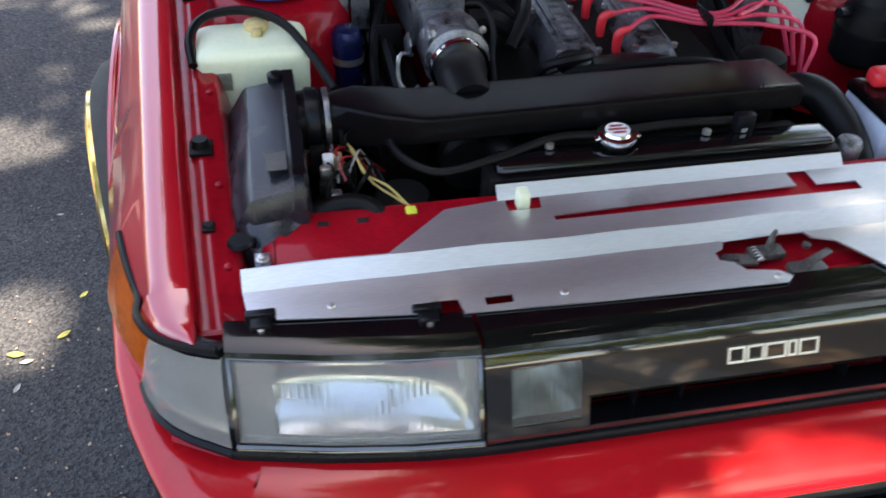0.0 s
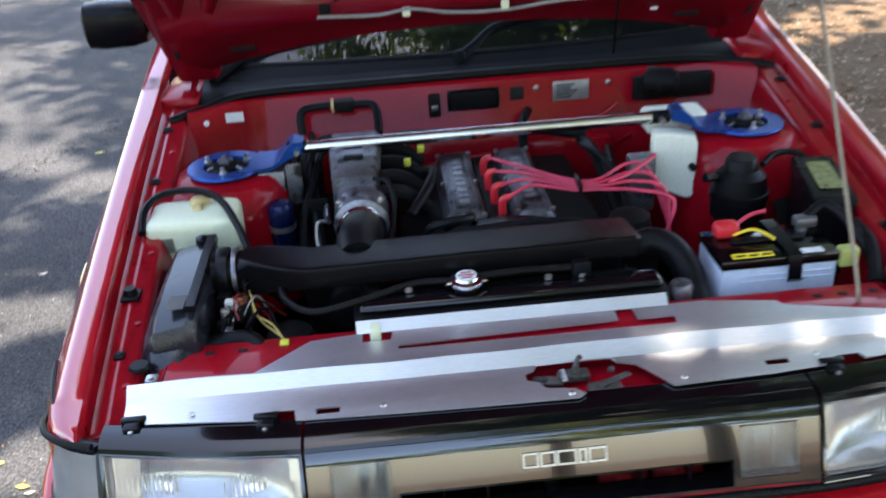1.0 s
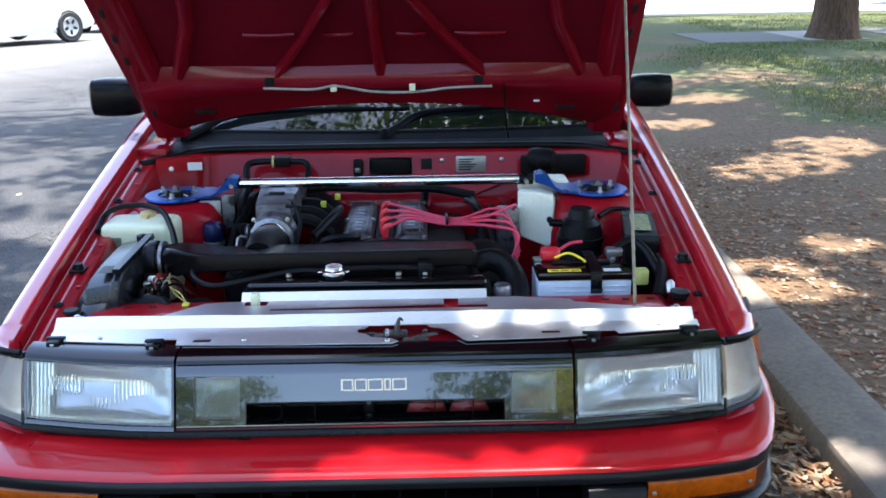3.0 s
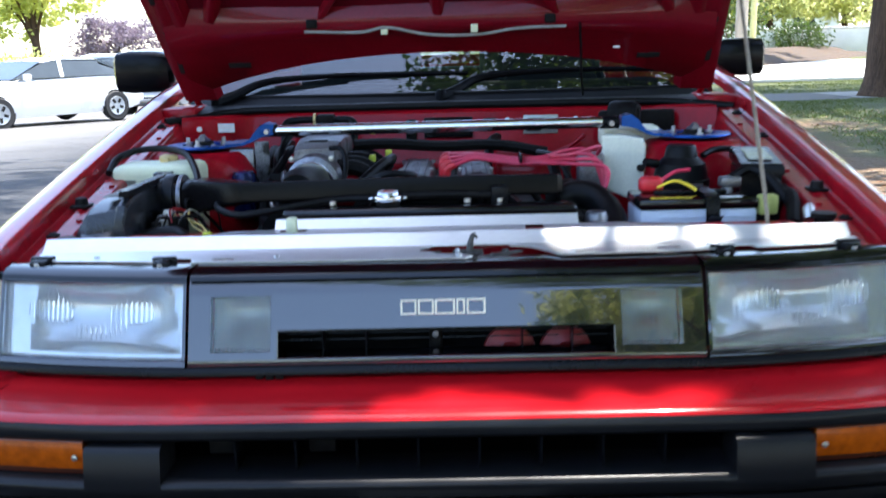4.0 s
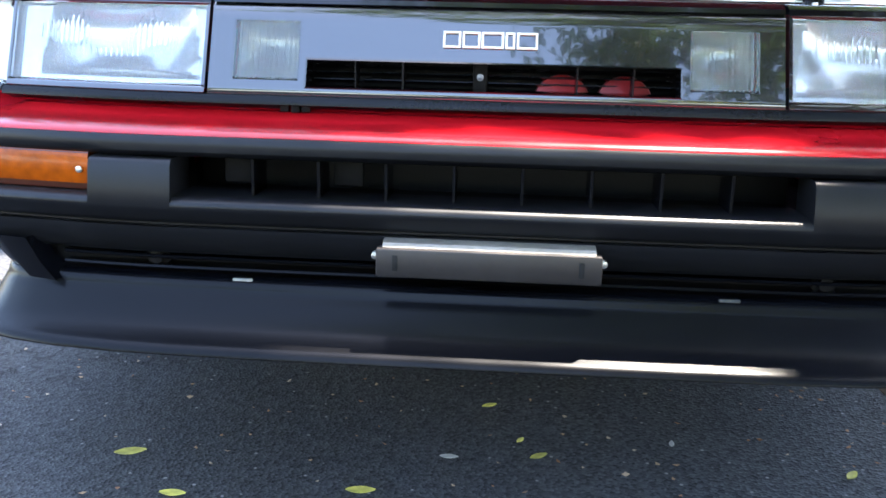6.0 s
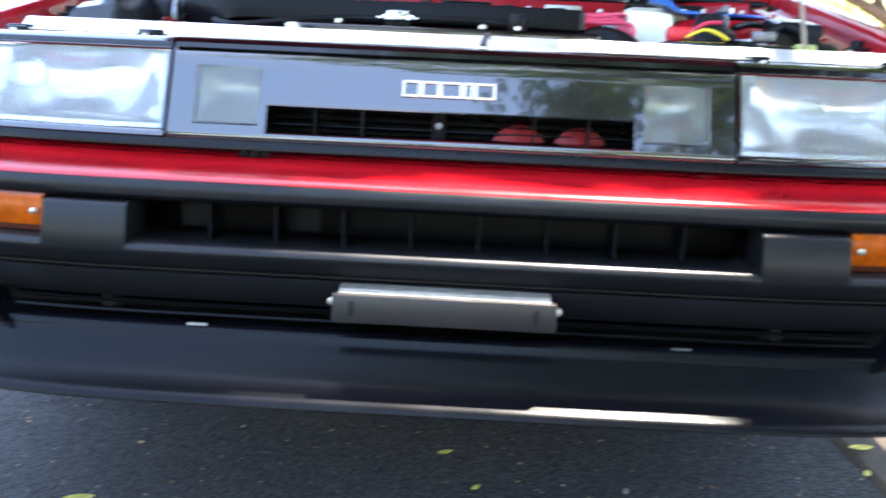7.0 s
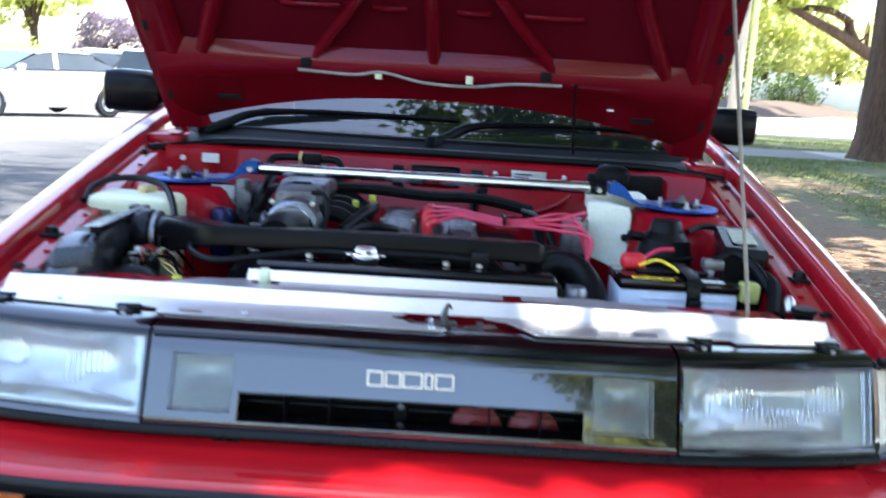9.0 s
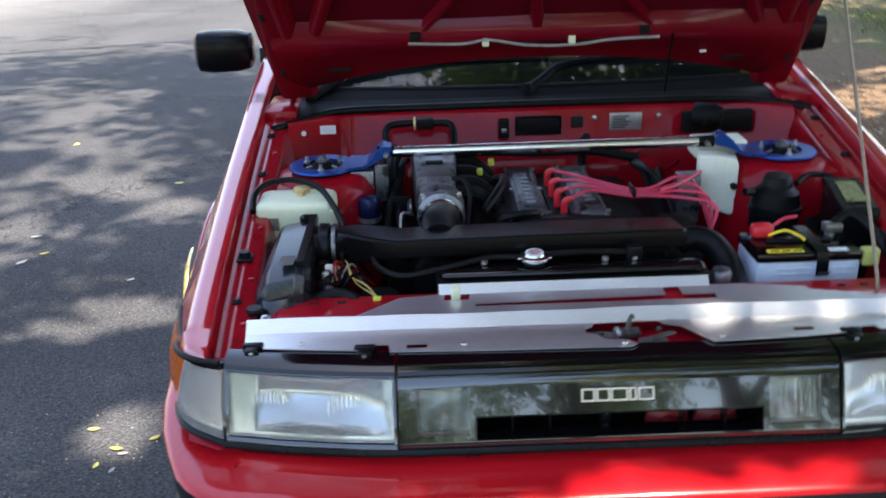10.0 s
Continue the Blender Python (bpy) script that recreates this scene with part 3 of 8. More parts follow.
def arch(y, at=AXLE, r=0.355, low=0.22):
    d = r * r - (y - at) ** 2
    return max(low, 0.36 + math.sqrt(d)) if d > 0 else low


def wing_edge(y):
    """The outer shoulder of a front wing: half width and height."""
    xi, z = wing_top(y)
    q = float(np.interp(y, (0.05, 0.10, 0.139, 0.20), (0.40, 0.80, 0.97, 1.0)))
    return xi, z, q


def wing_side(y, z):
    """Half width of the wing's flank at a length and a height: a round shoulder, then nearly upright."""
    xi, top, q = wing_edge(y)
    x0, z0 = xi + 0.053 * q, top - 0.013
    wide = float(np.interp(y, (0.05, 0.14, 0.20, 0.28, 0.40, 1.1, 1.56), (0.780, 0.804, 0.842, 0.872, 0.893, 0.902, 0.888)))
    g = min(1.0, max(0.0, (z0 - z) / (z0 - 0.45)))
    return x0 + (wide - x0) * (1 - (1 - g) ** 2.8)


def front_wing(s):
    bm = bmesh.new()
    first = AXLE - 0.355
    ys = [0.055, 0.07, 0.09, 0.112, 0.1385, 0.1395, 0.16, 0.20, 0.26, 0.3179, 0.3185, 0.33, first - 0.0006] + [first + 0.0355 * k for k in range(21)] + [first + 0.7106, 1.16, 1.28, 1.43, 1.56]
    rows = []
    for y in ys:
        xi, z, q = wing_edge(y)
        if y < 0.139:
            # the tip lies along the top edge of the corner lamp
            out = float(np.interp(y, (0.047, 0.052, 0.060, 0.072, 0.09, 0.112, 0.138), (0.697, 0.715, 0.738, 0.760, 0.778, 0.789, 0.796)))
            sh = max(xi + 0.004, out - 0.014)
            end = Vector((max(sh + 0.005, out - 0.003), min(z - 0.009, 0.707)))
            side = [(xi - 0.002, z - 0.03), (xi, z - 0.004), (xi + 0.002, z), ((xi + sh) / 2, z + 0.001), (sh, z - 0.003), (sh + 0.003, z - 0.007)]
            side += [tuple(Vector(side[-1]).lerp(end, f)) for f in (0.1, 0.25, 0.4, 0.55, 0.7, 0.85, 1.0)]
        else:
            low = 0.682 if y < 0.3182 else 0.40 if y < first - 0.0003 else arch(y)
            side = [(xi - 0.002, z - 0.03), (xi, z - 0.004), (xi + 0.004, z), (xi + 0.03 * q, z + 0.002), (xi + 0.046 * q, z - 0.003), (xi + 0.053 * q, z - 0.013)]
            z0 = side[-1][1]
            low = min(low, z0 - 0.008)
            for f in (0.06, 0.15, 0.27, 0.42, 0.6, 0.8, 1.0):
                zz = z0 + (low - z0) * f
                side.append((wing_side(y, zz), zz))
        rows.append([(s * x, y, zz) for x, zz in side])
    loft(bm, rows)
    wing = part("front_wing", bm, RED, CAR, "glossy red front wing", angle=50)
    part("wheel_arch_lip", pipe([(s * (0.898 - 0.022 * max(0, math.sin(a)) ** 2), AXLE + 0.356 * math.cos(a), 0.36 + 0.356 * math.sin(a)) for a in np.linspace(0.05, 3.09, 17)], 0.007, 8, 2), RED, wing)
    # amber side marker behind the corner lamp, and the skin below it
    rows = [[(s * (wing_side(y, z) + o), y, z) for z in (0.579, 0.60, 0.63, 0.655, 0.680, 0.688)] for y, o in ((0.139, 0.0), (0.150, 0.005), (0.18, 0.006), (0.24, 0.006), (0.306, 0.005), (0.317, 0.0))]
    part("side_marker", loft(bmesh.new(), rows), AMBER, wing, "amber side marker lamp")
    part("wing_front_skin", loft(bmesh.new(), [[(s * wing_side(y, z), y, z) for z in (0.40, 0.46, 0.52, 0.577)] for y in (0.09, 0.14, 0.20, 0.26, 0.3185)]), RED, wing)
    part("lamp_seal", pipe([(s * x, y, z) for x, y, z in ((0.702, 0.046, 0.709), (0.738, 0.058, 0.709), (0.762, 0.071, 0.709), (0.781, 0.089, 0.708), (0.793, 0.112, 0.706), (0.801, 0.138, 0.700))] + [(s * (wing_side(y, 0.689) + 0.002), y, 0.689) for y in (0.18, 0.22, 0.27, 0.318)], 0.0055, 8, 3), RUBBER, wing, "thin black rubber seal above the lamps")
    # gutter and inner apron
    bm = bmesh.new()
    rows = []
    for y in np.linspace(0.10, 1.22, 23):
        xi, z = wing_top(y)
        rows.append([(s * x, y, zz) for x, zz in ((xi - 0.001, z - 0.016), (xi - 0.005, z - 0.036), (xi - 0.020, z - 0.039), (xi - 0.025, z - 0.034), (xi - 0.036, z - 0.034), (xi - 0.041, z - 0.038),
                                                  (xi - 0.058, z - 0.038), (xi - 0.066, z - 0.043), (xi - 0.071, z - 0.06), (xi - 0.082, z - 0.12), (xi - 0.09, 0.58), (xi - 0.10, 0.36))])
    loft(bm, rows)
    apron = part("inner_apron", bm, RED_APRON, CAR, "red painted inner wing gutter", angle=60)
    for y, r, h in ((0.425, 0.013, 0.018), (0.27, 0.007, 0.008), (0.80, 0.008, 0.010), (1.02, 0.008, 0.010)):
        xi, z = wing_top(y)
        m = pose(s * (xi - 0.030), y, z - 0.036)
        part("rubber_stop", rbox(turned(((r * 1.2, 0), (r * 1.2, 0.004), (r, 0.006), (r * 0.85, h), (0.001, h)), m, 14), (s * (xi - 0.030) - r * 1.3, s * (xi - 0.030) + r * 1.3), (y - r * 1.5, y + r * 1.5), (z - 0.037, z - 0.031), 0.002), RUBBER, apron, "black rubber bonnet stop")
    for y in (0.2, 0.35, 0.55, 0.68, 0.92):
        xi, z = wing_top(y)
        part("bolt", turned(((0.006, 0), (0.006, 0.005), (0.001, 0.006)), pose(s * (xi - 0.050), y, z - 0.039), 8), RED_BAY, apron)
    bm = box((min(s * 0.66, s * 0.73), max(s * 0.66, s * 0.73)), (0.115, 0.20), (0.55, 0.665), 0.01)
    part("lamp_carrier", bm, RED_BAY, CAR, "red painted front corner panel")


for side in (-1, 1):
    front_wing(side)


def fluted(x0, x1, z0, z1, pitch, amp, out, thick=0.004, zones=False):
    """A lamp lens that follows the nose, with upright flutes in the glass."""
    n = max(6, int(abs(x1 - x0) / pitch) * 4)
    xs = [x0 + (x1 - x0) * k / n for k in range(n + 1)]
    zs = [z0, z0 + 0.002] + [z0 + f * (z1 - z0) for f in (0.16, 0.28, 0.34, 0.40, 0.48, 0.56, 0.64, 0.70, 0.76, 0.88)] + [z1 - 0.002, z1]

    def strength(x, z):
        """How deep the flutes are: strongest in two patches in the upper half of a headlight."""
        if not zones:
            return 1.0
        u, v = 2 * (x - x0) / (x1 - x0) - 1, (z - z0) / (z1 - z0)
        return 0.10 + 0.18 * min(1.0, max(0.0, (v - 0.46) * 12)) + 1.2 * math.exp(-((abs(u) - 0.46) / 0.26) ** 4) * math.exp(-((v - 0.60) / 0.18) ** 4) + 0.9 * math.exp(-((u - 0.12) / 0.30) ** 4) * math.exp(-((v - 0.36) / 0.14) ** 4) + 1.5 * max(0.0, abs(u) - 0.86)
    front = [[face(x, z, out + (0 if z in (z0, z1) else 0.003)) for x in xs] for z in zs]
    back = [[face(x, z, out - thick - amp * strength(x, z) * (1 + math.sin(2 * math.pi * (x - x0) / pitch)) / 2) for x in xs] for z in zs]
    bm = bmesh.new()
    a = [[bm.verts.new(p) for p in row] for row in front]
    b = [[bm.verts.new(p) for p in row] for row in back]
    for g, flip in ((a, 1), (b, -1)):
        for r0, r1 in zip(g, g[1:]):
            for i in range(n):
                bm.faces.new((r0[i], r0[i + 1], r1[i + 1], r1[i])[::flip])
    for i in range(n):
        bm.faces.new((a[0][i], b[0][i], b[0][i + 1], a[0][i + 1]))
        bm.faces.new((a[-1][i], a[-1][i + 1], b[-1][i + 1], b[-1][i]))
    for j in range(len(zs) - 1):
        bm.faces.new((a[j][0], a[j + 1][0], b[j + 1][0], b[j][0]))
        bm.faces.new((a[j][n], b[j][n], b[j + 1][n], a[j + 1][n]))
    return bm


def frame_ring(x0, x1, z0, z1, w, out, depth=0.02, bottom=None):
    """A rectangular bezel that follows the nose."""
    bm = bmesh.new()
    bottom = w if bottom is None else bottom
    n = 10

    def bar(xa, xb, za, zb):
        k = n if xb - xa > 0.05 else 1
        rows = []
        for i in range(k + 1):
            x = xa + (xb - xa) * i / k
            rows.append([face(x, za, out - depth), face(x, za, out), face(x, za + 0.002, out + 0.002), face(x, zb - 0.002, out + 0.002), face(x, zb, out), face(x, zb, out - depth)])
        loft(bm, rows, closed=True, cap=True)

    bar(x0, x1, z1 - w, z1)
    bar(x0, x1, z0, z0 + bottom)
    bar(x0, x0 + w, z0 + bottom, z1 - w)
    bar(x1 - w, x1, z0 + bottom, z1 - w)
    return bm


def headlight(s):
    x0, x1 = sorted((s * 0.389, s * 0.693))
    lamp = part("headlight", frame_ring(x0, x1, 0.578, 0.700, 0.0045, 0.004, 0.03, 0.009), SMOKE, CAR, "rectangular headlight with clear fluted glass")
    part("lamp_glass", fluted(x0 + 0.0055, x1 - 0.0055, 0.588, 0.6945, 0.0080, 0.0026, 0.001, zones=True), LENS, lamp, "clear fluted glass lens").visible_shadow = False
    # reflector bowl with two cells
    bm = bmesh.new()
    rows = []
    for v in np.linspace(-1, 1, 21):
        row = []
        for u in np.linspace(-1, 1, 61):
            x = (x0 + x1) / 2 + u * (x1 - x0 - 0.012) / 2
            z = 0.641 + v * 0.053
            inside = abs(u + 0.13 * s) < 0.78 - 0.06 * v and -0.90 < v < 0.95
            deep = 0.018 + 0.034 * max(0.0, 1 - abs(u) ** 2.2) * max(0.0, 1 - v * v) if inside else 0.010
            row.append(face(x, z, -deep))
        rows.append(row)
    loft(bm, rows)
    part("reflector", bm, REFLECTOR, lamp, "bright silvered reflector")
    part("top_garnish", loft(bmesh.new(), [[face(x, 0.6995, 0.006), face(x, 0.706, 0.005), (x, plan_y(x) + 0.010, 0.712), (x, plan_y(x) + 0.03, 0.7135), (x, plan_y(x) * 0.7 + 0.058, 0.7130), (x, plan_y(x) * 0.7 + 0.06, 0.70)] for x in np.linspace(x0, x1, 9)], cap=True), GLOSS_BLACK, lamp, "glossy black trim above the lamp")
    for f in (0.15, 0.82):
        x = x0 + (x1 - x0) * f
        part("clip", rbox(box((x - 0.013, x + 0.013), (plan_y(x) * 0.7 + 0.040, plan_y(x) * 0.7 + 0.066), (0.708, 0.7195), 0.003), (x - 0.019, x + 0.019), (plan_y(x) * 0.7 + 0.058, plan_y(x) * 0.7 + 0.070), (0.708, 0.7225), 0.0025), BLACK_TRIM, lamp, "black mounting clip")
        part("screw", turned(((0.004, 0), (0.004, 0.003), (0.001, 0.0035)), pose(x, plan_y(x) * 0.7 + 0.038, 0.7132), 8), STEEL, lamp)


def corner_lamp(s):
    bm = bmesh.new()
    pts = [(0.697, 0.047), (0.715, 0.052), (0.738, 0.060), (0.760, 0.072), (0.778, 0.090), (0.789, 0.112), (0.796, 0.138)]
    prof = ((0.578, 0.0), (0.584, 0.004), (0.64, 0.006), (0.690, 0.003), (0.698, 0.0))
    loft(bm, [[(s * (x + d * 0.6 + (0.64 - z) * 0.30 * k / 6), y + (z - 0.70) * 0.385 * max(0.0, 1 - k / 6.0) - d, z) for z, d in prof] for k, (x, y) in enumerate(pts)])
    lamp = part("corner_lamp", bm, LENS_SIDE, CAR, "clear corner lamp wrapping round the wing")
    lamp.visible_shadow = False
    bm = bmesh.new()
    loft(bm, [[(s * (x - 0.022 + (0.64 - z) * 0.30 * k / 6), y + (z - 0.70) * 0.385 * max(0.0, 1 - k / 6.0) + 0.018, z) for z in (0.58, 0.64, 0.697)] for k, (x, y) in enumerate(pts)])
    part("reflector", bm, REFLECTOR, lamp)
    for za, zb, back in ((0.570, 0.579, -0.02), (0.697, 0.707, -0.006)):
        bm = bmesh.new()
        loft(bm, [[(s * (x + o + (0.64 - z) * 0.30 * k / 6), y + (z - 0.70) * 0.385 * max(0.0, 1 - k / 6.0) - o, z) for z, o in ((za, -0.02), (za, 0.004), ((za + zb) / 2, 0.005), (zb, 0.002), (zb, back))] for k, (x, y) in enumerate(pts)], closed=True, cap=True)
        part("lamp_rim", bm, BLACK_TRIM, lamp, "black rubber lamp rim")


for side in (-1, 1):
    headlight(side)
    corner_lamp(side)


def grille():
    """The smoked centre panel with a long slot, two driving lamps behind and a cream badge."""
    bm = bmesh.new()
    xs = sorted({-0.385, -0.352, -0.262, -0.252, 0.252, 0.262, 0.352, 0.385, *np.linspace(-0.24, 0.24, 13).round(3)})
    zs = (0.574, 0.580, 0.588, 0.598, 0.628, 0.676, 0.694, 0.700)
    grid = {}
    for i, x in enumerate(xs):
        for j, z in enumerate(zs):
            out = -0.004 if j in (0, 7) else 0.003
            grid[i, j] = bm.verts.new(face(x, z, out))
    for i in range(len(xs) - 1):
        for j in range(len(zs) - 1):
            xm, zm = (xs[i] + xs[i + 1]) / 2, (zs[j] + zs[j + 1]) / 2
            if abs(xm) < 0.252 and 0.588 < zm < 0.628:
                continue
            if 0.262 < abs(xm) < 0.352 and 0.598 < zm < 0.676:
                continue
            bm.faces.new((grid[i, j], grid[i + 1, j], grid[i + 1, j + 1], grid[i, j + 1]))
    panel = part("grille_panel", bm, SMOKE, CAR, "glossy smoked black centre grille panel", angle=60)
    # walls of the slot
    ring = [(-0.252, 0.588), (0.252, 0.588), (0.252, 0.628), (-0.252, 0.628)]
    bm = loft(bmesh.new(), [[face(x + dx, z + dz, o) for (x, z), (dx, dz) in zip(ring, g)] for o, g in
                            ((0.003, [(0, 0)] * 4), (0.0045, [(0.002, 0.002), (-0.002, 0.002), (-0.002, -0.002), (0.002, -0.002)]), (-0.03, [(0.003, 0.003), (-0.003, 0.003), (-0.003, -0.003), (0.003, -0.003)]))], closed=True)
    part("slot_wall", bm, GLOSS_BLACK, panel)
    for x, w in ((-0.120, 0.0012), (-0.185, 0.0008), (0.115, 0.0010), (0.19, 0.0008)):
        part("slot_vane", box((x - w, x + w), (-0.028, 0.005), (0.586, 0.630), 0), BLACK_TRIM, panel)
    part("centre_stay", box((-0.026, -0.006), (0.005, 0.022), (0.56, 0.64), 0.003), DARK, panel, "dark steel centre stay")
    part("stay_bolt", turned(((0.005, 0), (0.005, 0.004), (0.001, 0.005)), pose(-0.016, 0.006, 0.606, 90), 8), CAST, panel)
    for z in (0.596, 0.606, 0.616):
        part("slot_louvre", box((-0.25, 0.25), (0.012, 0.030), (z - 0.0008, z + 0.0008), 0, m=Matrix.Translation((0, 0.02, z)) @ pose(0, 0, 0, -18) @ Matrix.Translation((0, -0.02, -z))), BLACK_TRIM, panel)
    for s in (-1, 1):
        a, b = sorted((s * 0.262, s * 0.352))
        part("driving_lamp_glass", fluted(a, b, 0.598, 0.676, 0.0065, 0.0014, 0.001), SMOKY, panel, "fluted driving lamp lens").visible_shadow = False
        bm = loft(bmesh.new(), [[face((a + b) / 2 + u * 0.043, 0.637 + v * 0.037, -0.012 - 0.05 * max(0, 1 - abs(u) ** 3) * max(0, 1 - abs(v) ** 3)) for u in np.linspace(-1, 1, 11)] for v in np.linspace(-1, 1, 9)])
        part("driving_lamp_bowl", bm, REFLECTOR, panel)
    # badge: five plain outlined blocks in a row
    bm = bmesh.new()
    tilt = pose(0, 0, 0, -21.1)
    for k in range(5):
        w = (0.024, 0.024, 0.030, 0.013, 0.028)[k]
        x = (-0.0545, -0.0285, 0.0, 0.0235, 0.0465)[k]
        m = Matrix.Translation(face(x, 0.657, 0.0052)) @ tilt
        t = 0.0030
        for q in (((-w / 2, w / 2), (0.0085, 0.0115)), ((-w / 2, w / 2), (-0.0115, -0.0085)), ((-w / 2, -w / 2 + t), (-0.0085, 0.0085)), ((w / 2 - t, w / 2), (-0.0085, 0.0085))):
            rbox(bm, q[0], (-0.0012, 0.0012), q[1], 0.0004, 1, m)
    part("badge", bm, CREAM, panel, "cream outlined block badge", smooth=False)
    bm = loft(bmesh.new(), [[face(x, 0.6995, 0.006), face(x, 0.706, 0.005), (x, 0.010, 0.712), (x, 0.03, 0.7135), (x, 0.058, 0.7130), (x, 0.06, 0.70)] for x in np.linspace(-0.384, 0.384, 9)], cap=True)
    part("top_garnish", bm, GLOSS_BLACK, panel, "glossy black trim above the grille")
    part("lower_garnish", loft(bmesh.new(), [[face(x, 0.558, -0.03), face(x, 0.566, 0.004), face(x, 0.572, 0.006), face(x, 0.5775, 0.004), face(x, 0.5775, -0.02)] for x in np.linspace(-0.70, 0.70, 25)], closed=True, cap=True), BLACK_TRIM, CAR, "black trim below the lamps")
    part("nose_valance", loft(bmesh.new(), [[(x, plan_y(x) + 0.0, 0.58), (x, plan_y(x) - 0.012, 0.563), (x, plan_y(x) - 0.03, 0.552), (x, plan_y(x) - 0.05, 0.535)] for x in np.linspace(-0.78, 0.78, 25)]), RED_BAY, CAR, "red nose panel in the gap above the bumper")
    for x, y, z in ((-0.28, -0.045, 0.561), (-0.265, -0.045, 0.560), (-0.25, -0.046, 0.561)):
        part("mesh_tab", box((x - 0.006, x + 0.006), (y, y + 0.004), (z - 0.005, z + 0.004), 0.001), DARK, CAR)


grille()

# horns, and an added dark sheet standing in for shade behind the slot
for hx, hy in ((0.098, 0.022), (0.184, 0.018)):
    part("horn", turned(((0.001, 0.030), (0.014, 0.028), (0.018, 0.016), (0.046, 0.008), (0.048, 0.0), (0.040, -0.012), (0.012, -0.03)), pose(hx, hy, 0.572, 80) @ Matrix.Scale(0.85, 4), 22), HORN, CAR, "round red horn behind the grille slot")
part("radiator_grille_mesh", box((-0.40, 0.40), (0.20, 0.22), (0.30, 0.68), 0.002), DARK, CAR, "dark radiator core behind the nose")
part("nose_floor", box((-0.66, 0.66), (0.0, 0.24), (0.30, 0.32), 0.002), DARK, CAR)
part("slot_backing", box((-0.36, 0.36), (0.048, 0.054), (0.535, 0.660), 0.002), DARK, CAR, "dark backing sheet that keeps the grille slot dark")

# ---------------------------------------------------------------- bumper
PLAN = [(0.0, -0.157), (0.13, -0.157), (0.26, -0.1565), (0.40, -0.155), (0.46, -0.153), (0.51, -0.149), (0.57, -0.142), (0.64, -0.132), (0.70, -0.119), (0.728, -0.105), (0.754, -0.080), (0.779, -0.046), (0.809, 0.02), (0.839, 0.10), (0.863, 0.20), (0.878, 0.322), (0.886, 0.42), (0.890, 0.51)]
PLAN = [(-x, y) for x, y in PLAN[:0:-1]] + PLAN
# the lip spoiler is narrower and turns a tighter corner
LIP_PLAN = [(0.0, -0.157), (0.13, -0.157), (0.26, -0.1565), (0.38, -0.1545), (0.46, -0.151), (0.54, -0.145), (0.595, -0.137), (0.630, -0.127), (0.652, -0.112), (0.664, -0.092), (0.670, -0.06), (0.675, 0.0), (0.682, 0.10), (0.69, 0.25)]
LIP_PLAN = [(-x, y) for x, y in LIP_PLAN[:0:-1]] + LIP_PLAN


def plan_normal(k, plan=PLAN):
    a, b = Vector(plan[max(0, k - 1)]), Vector(plan[min(len(plan) - 1, k + 1)])
    d = (b - a).normalized()
    return Vector((d.y, -d.x))


def sweep(profile, lo=-2.0, hi=2.0, closed=False, cap=False, squeeze=1.0, ends=1.0, plan=None):
    """A bumper moulding: profile of (outward, height) along the plan between two half widths."""
    rows = []
    plan = PLAN if plan is None else plan
    for k, (x, y) in enumerate(plan):
        if lo - 1e-6 <= x <= hi + 1e-6:
            nrm = plan_normal(k, plan)
            e = 1.0 + (ends - 1.0) * min(1.0, max(0.0, (abs(x) - 0.5) / 0.25))
            if y > -0.04:
                e *= max(0.0, 1 - (y + 0.04) / 0.2)
            rows.append([(x * (1 + (squeeze - 1) * min(1, abs(x) / 0.75)) + nrm.x * d * (e if d > 0 else 1), y + nrm.y * d * (e if d > 0 else 1), z) for d, z in profile])
    return loft(bmesh.new(), rows, closed, cap)


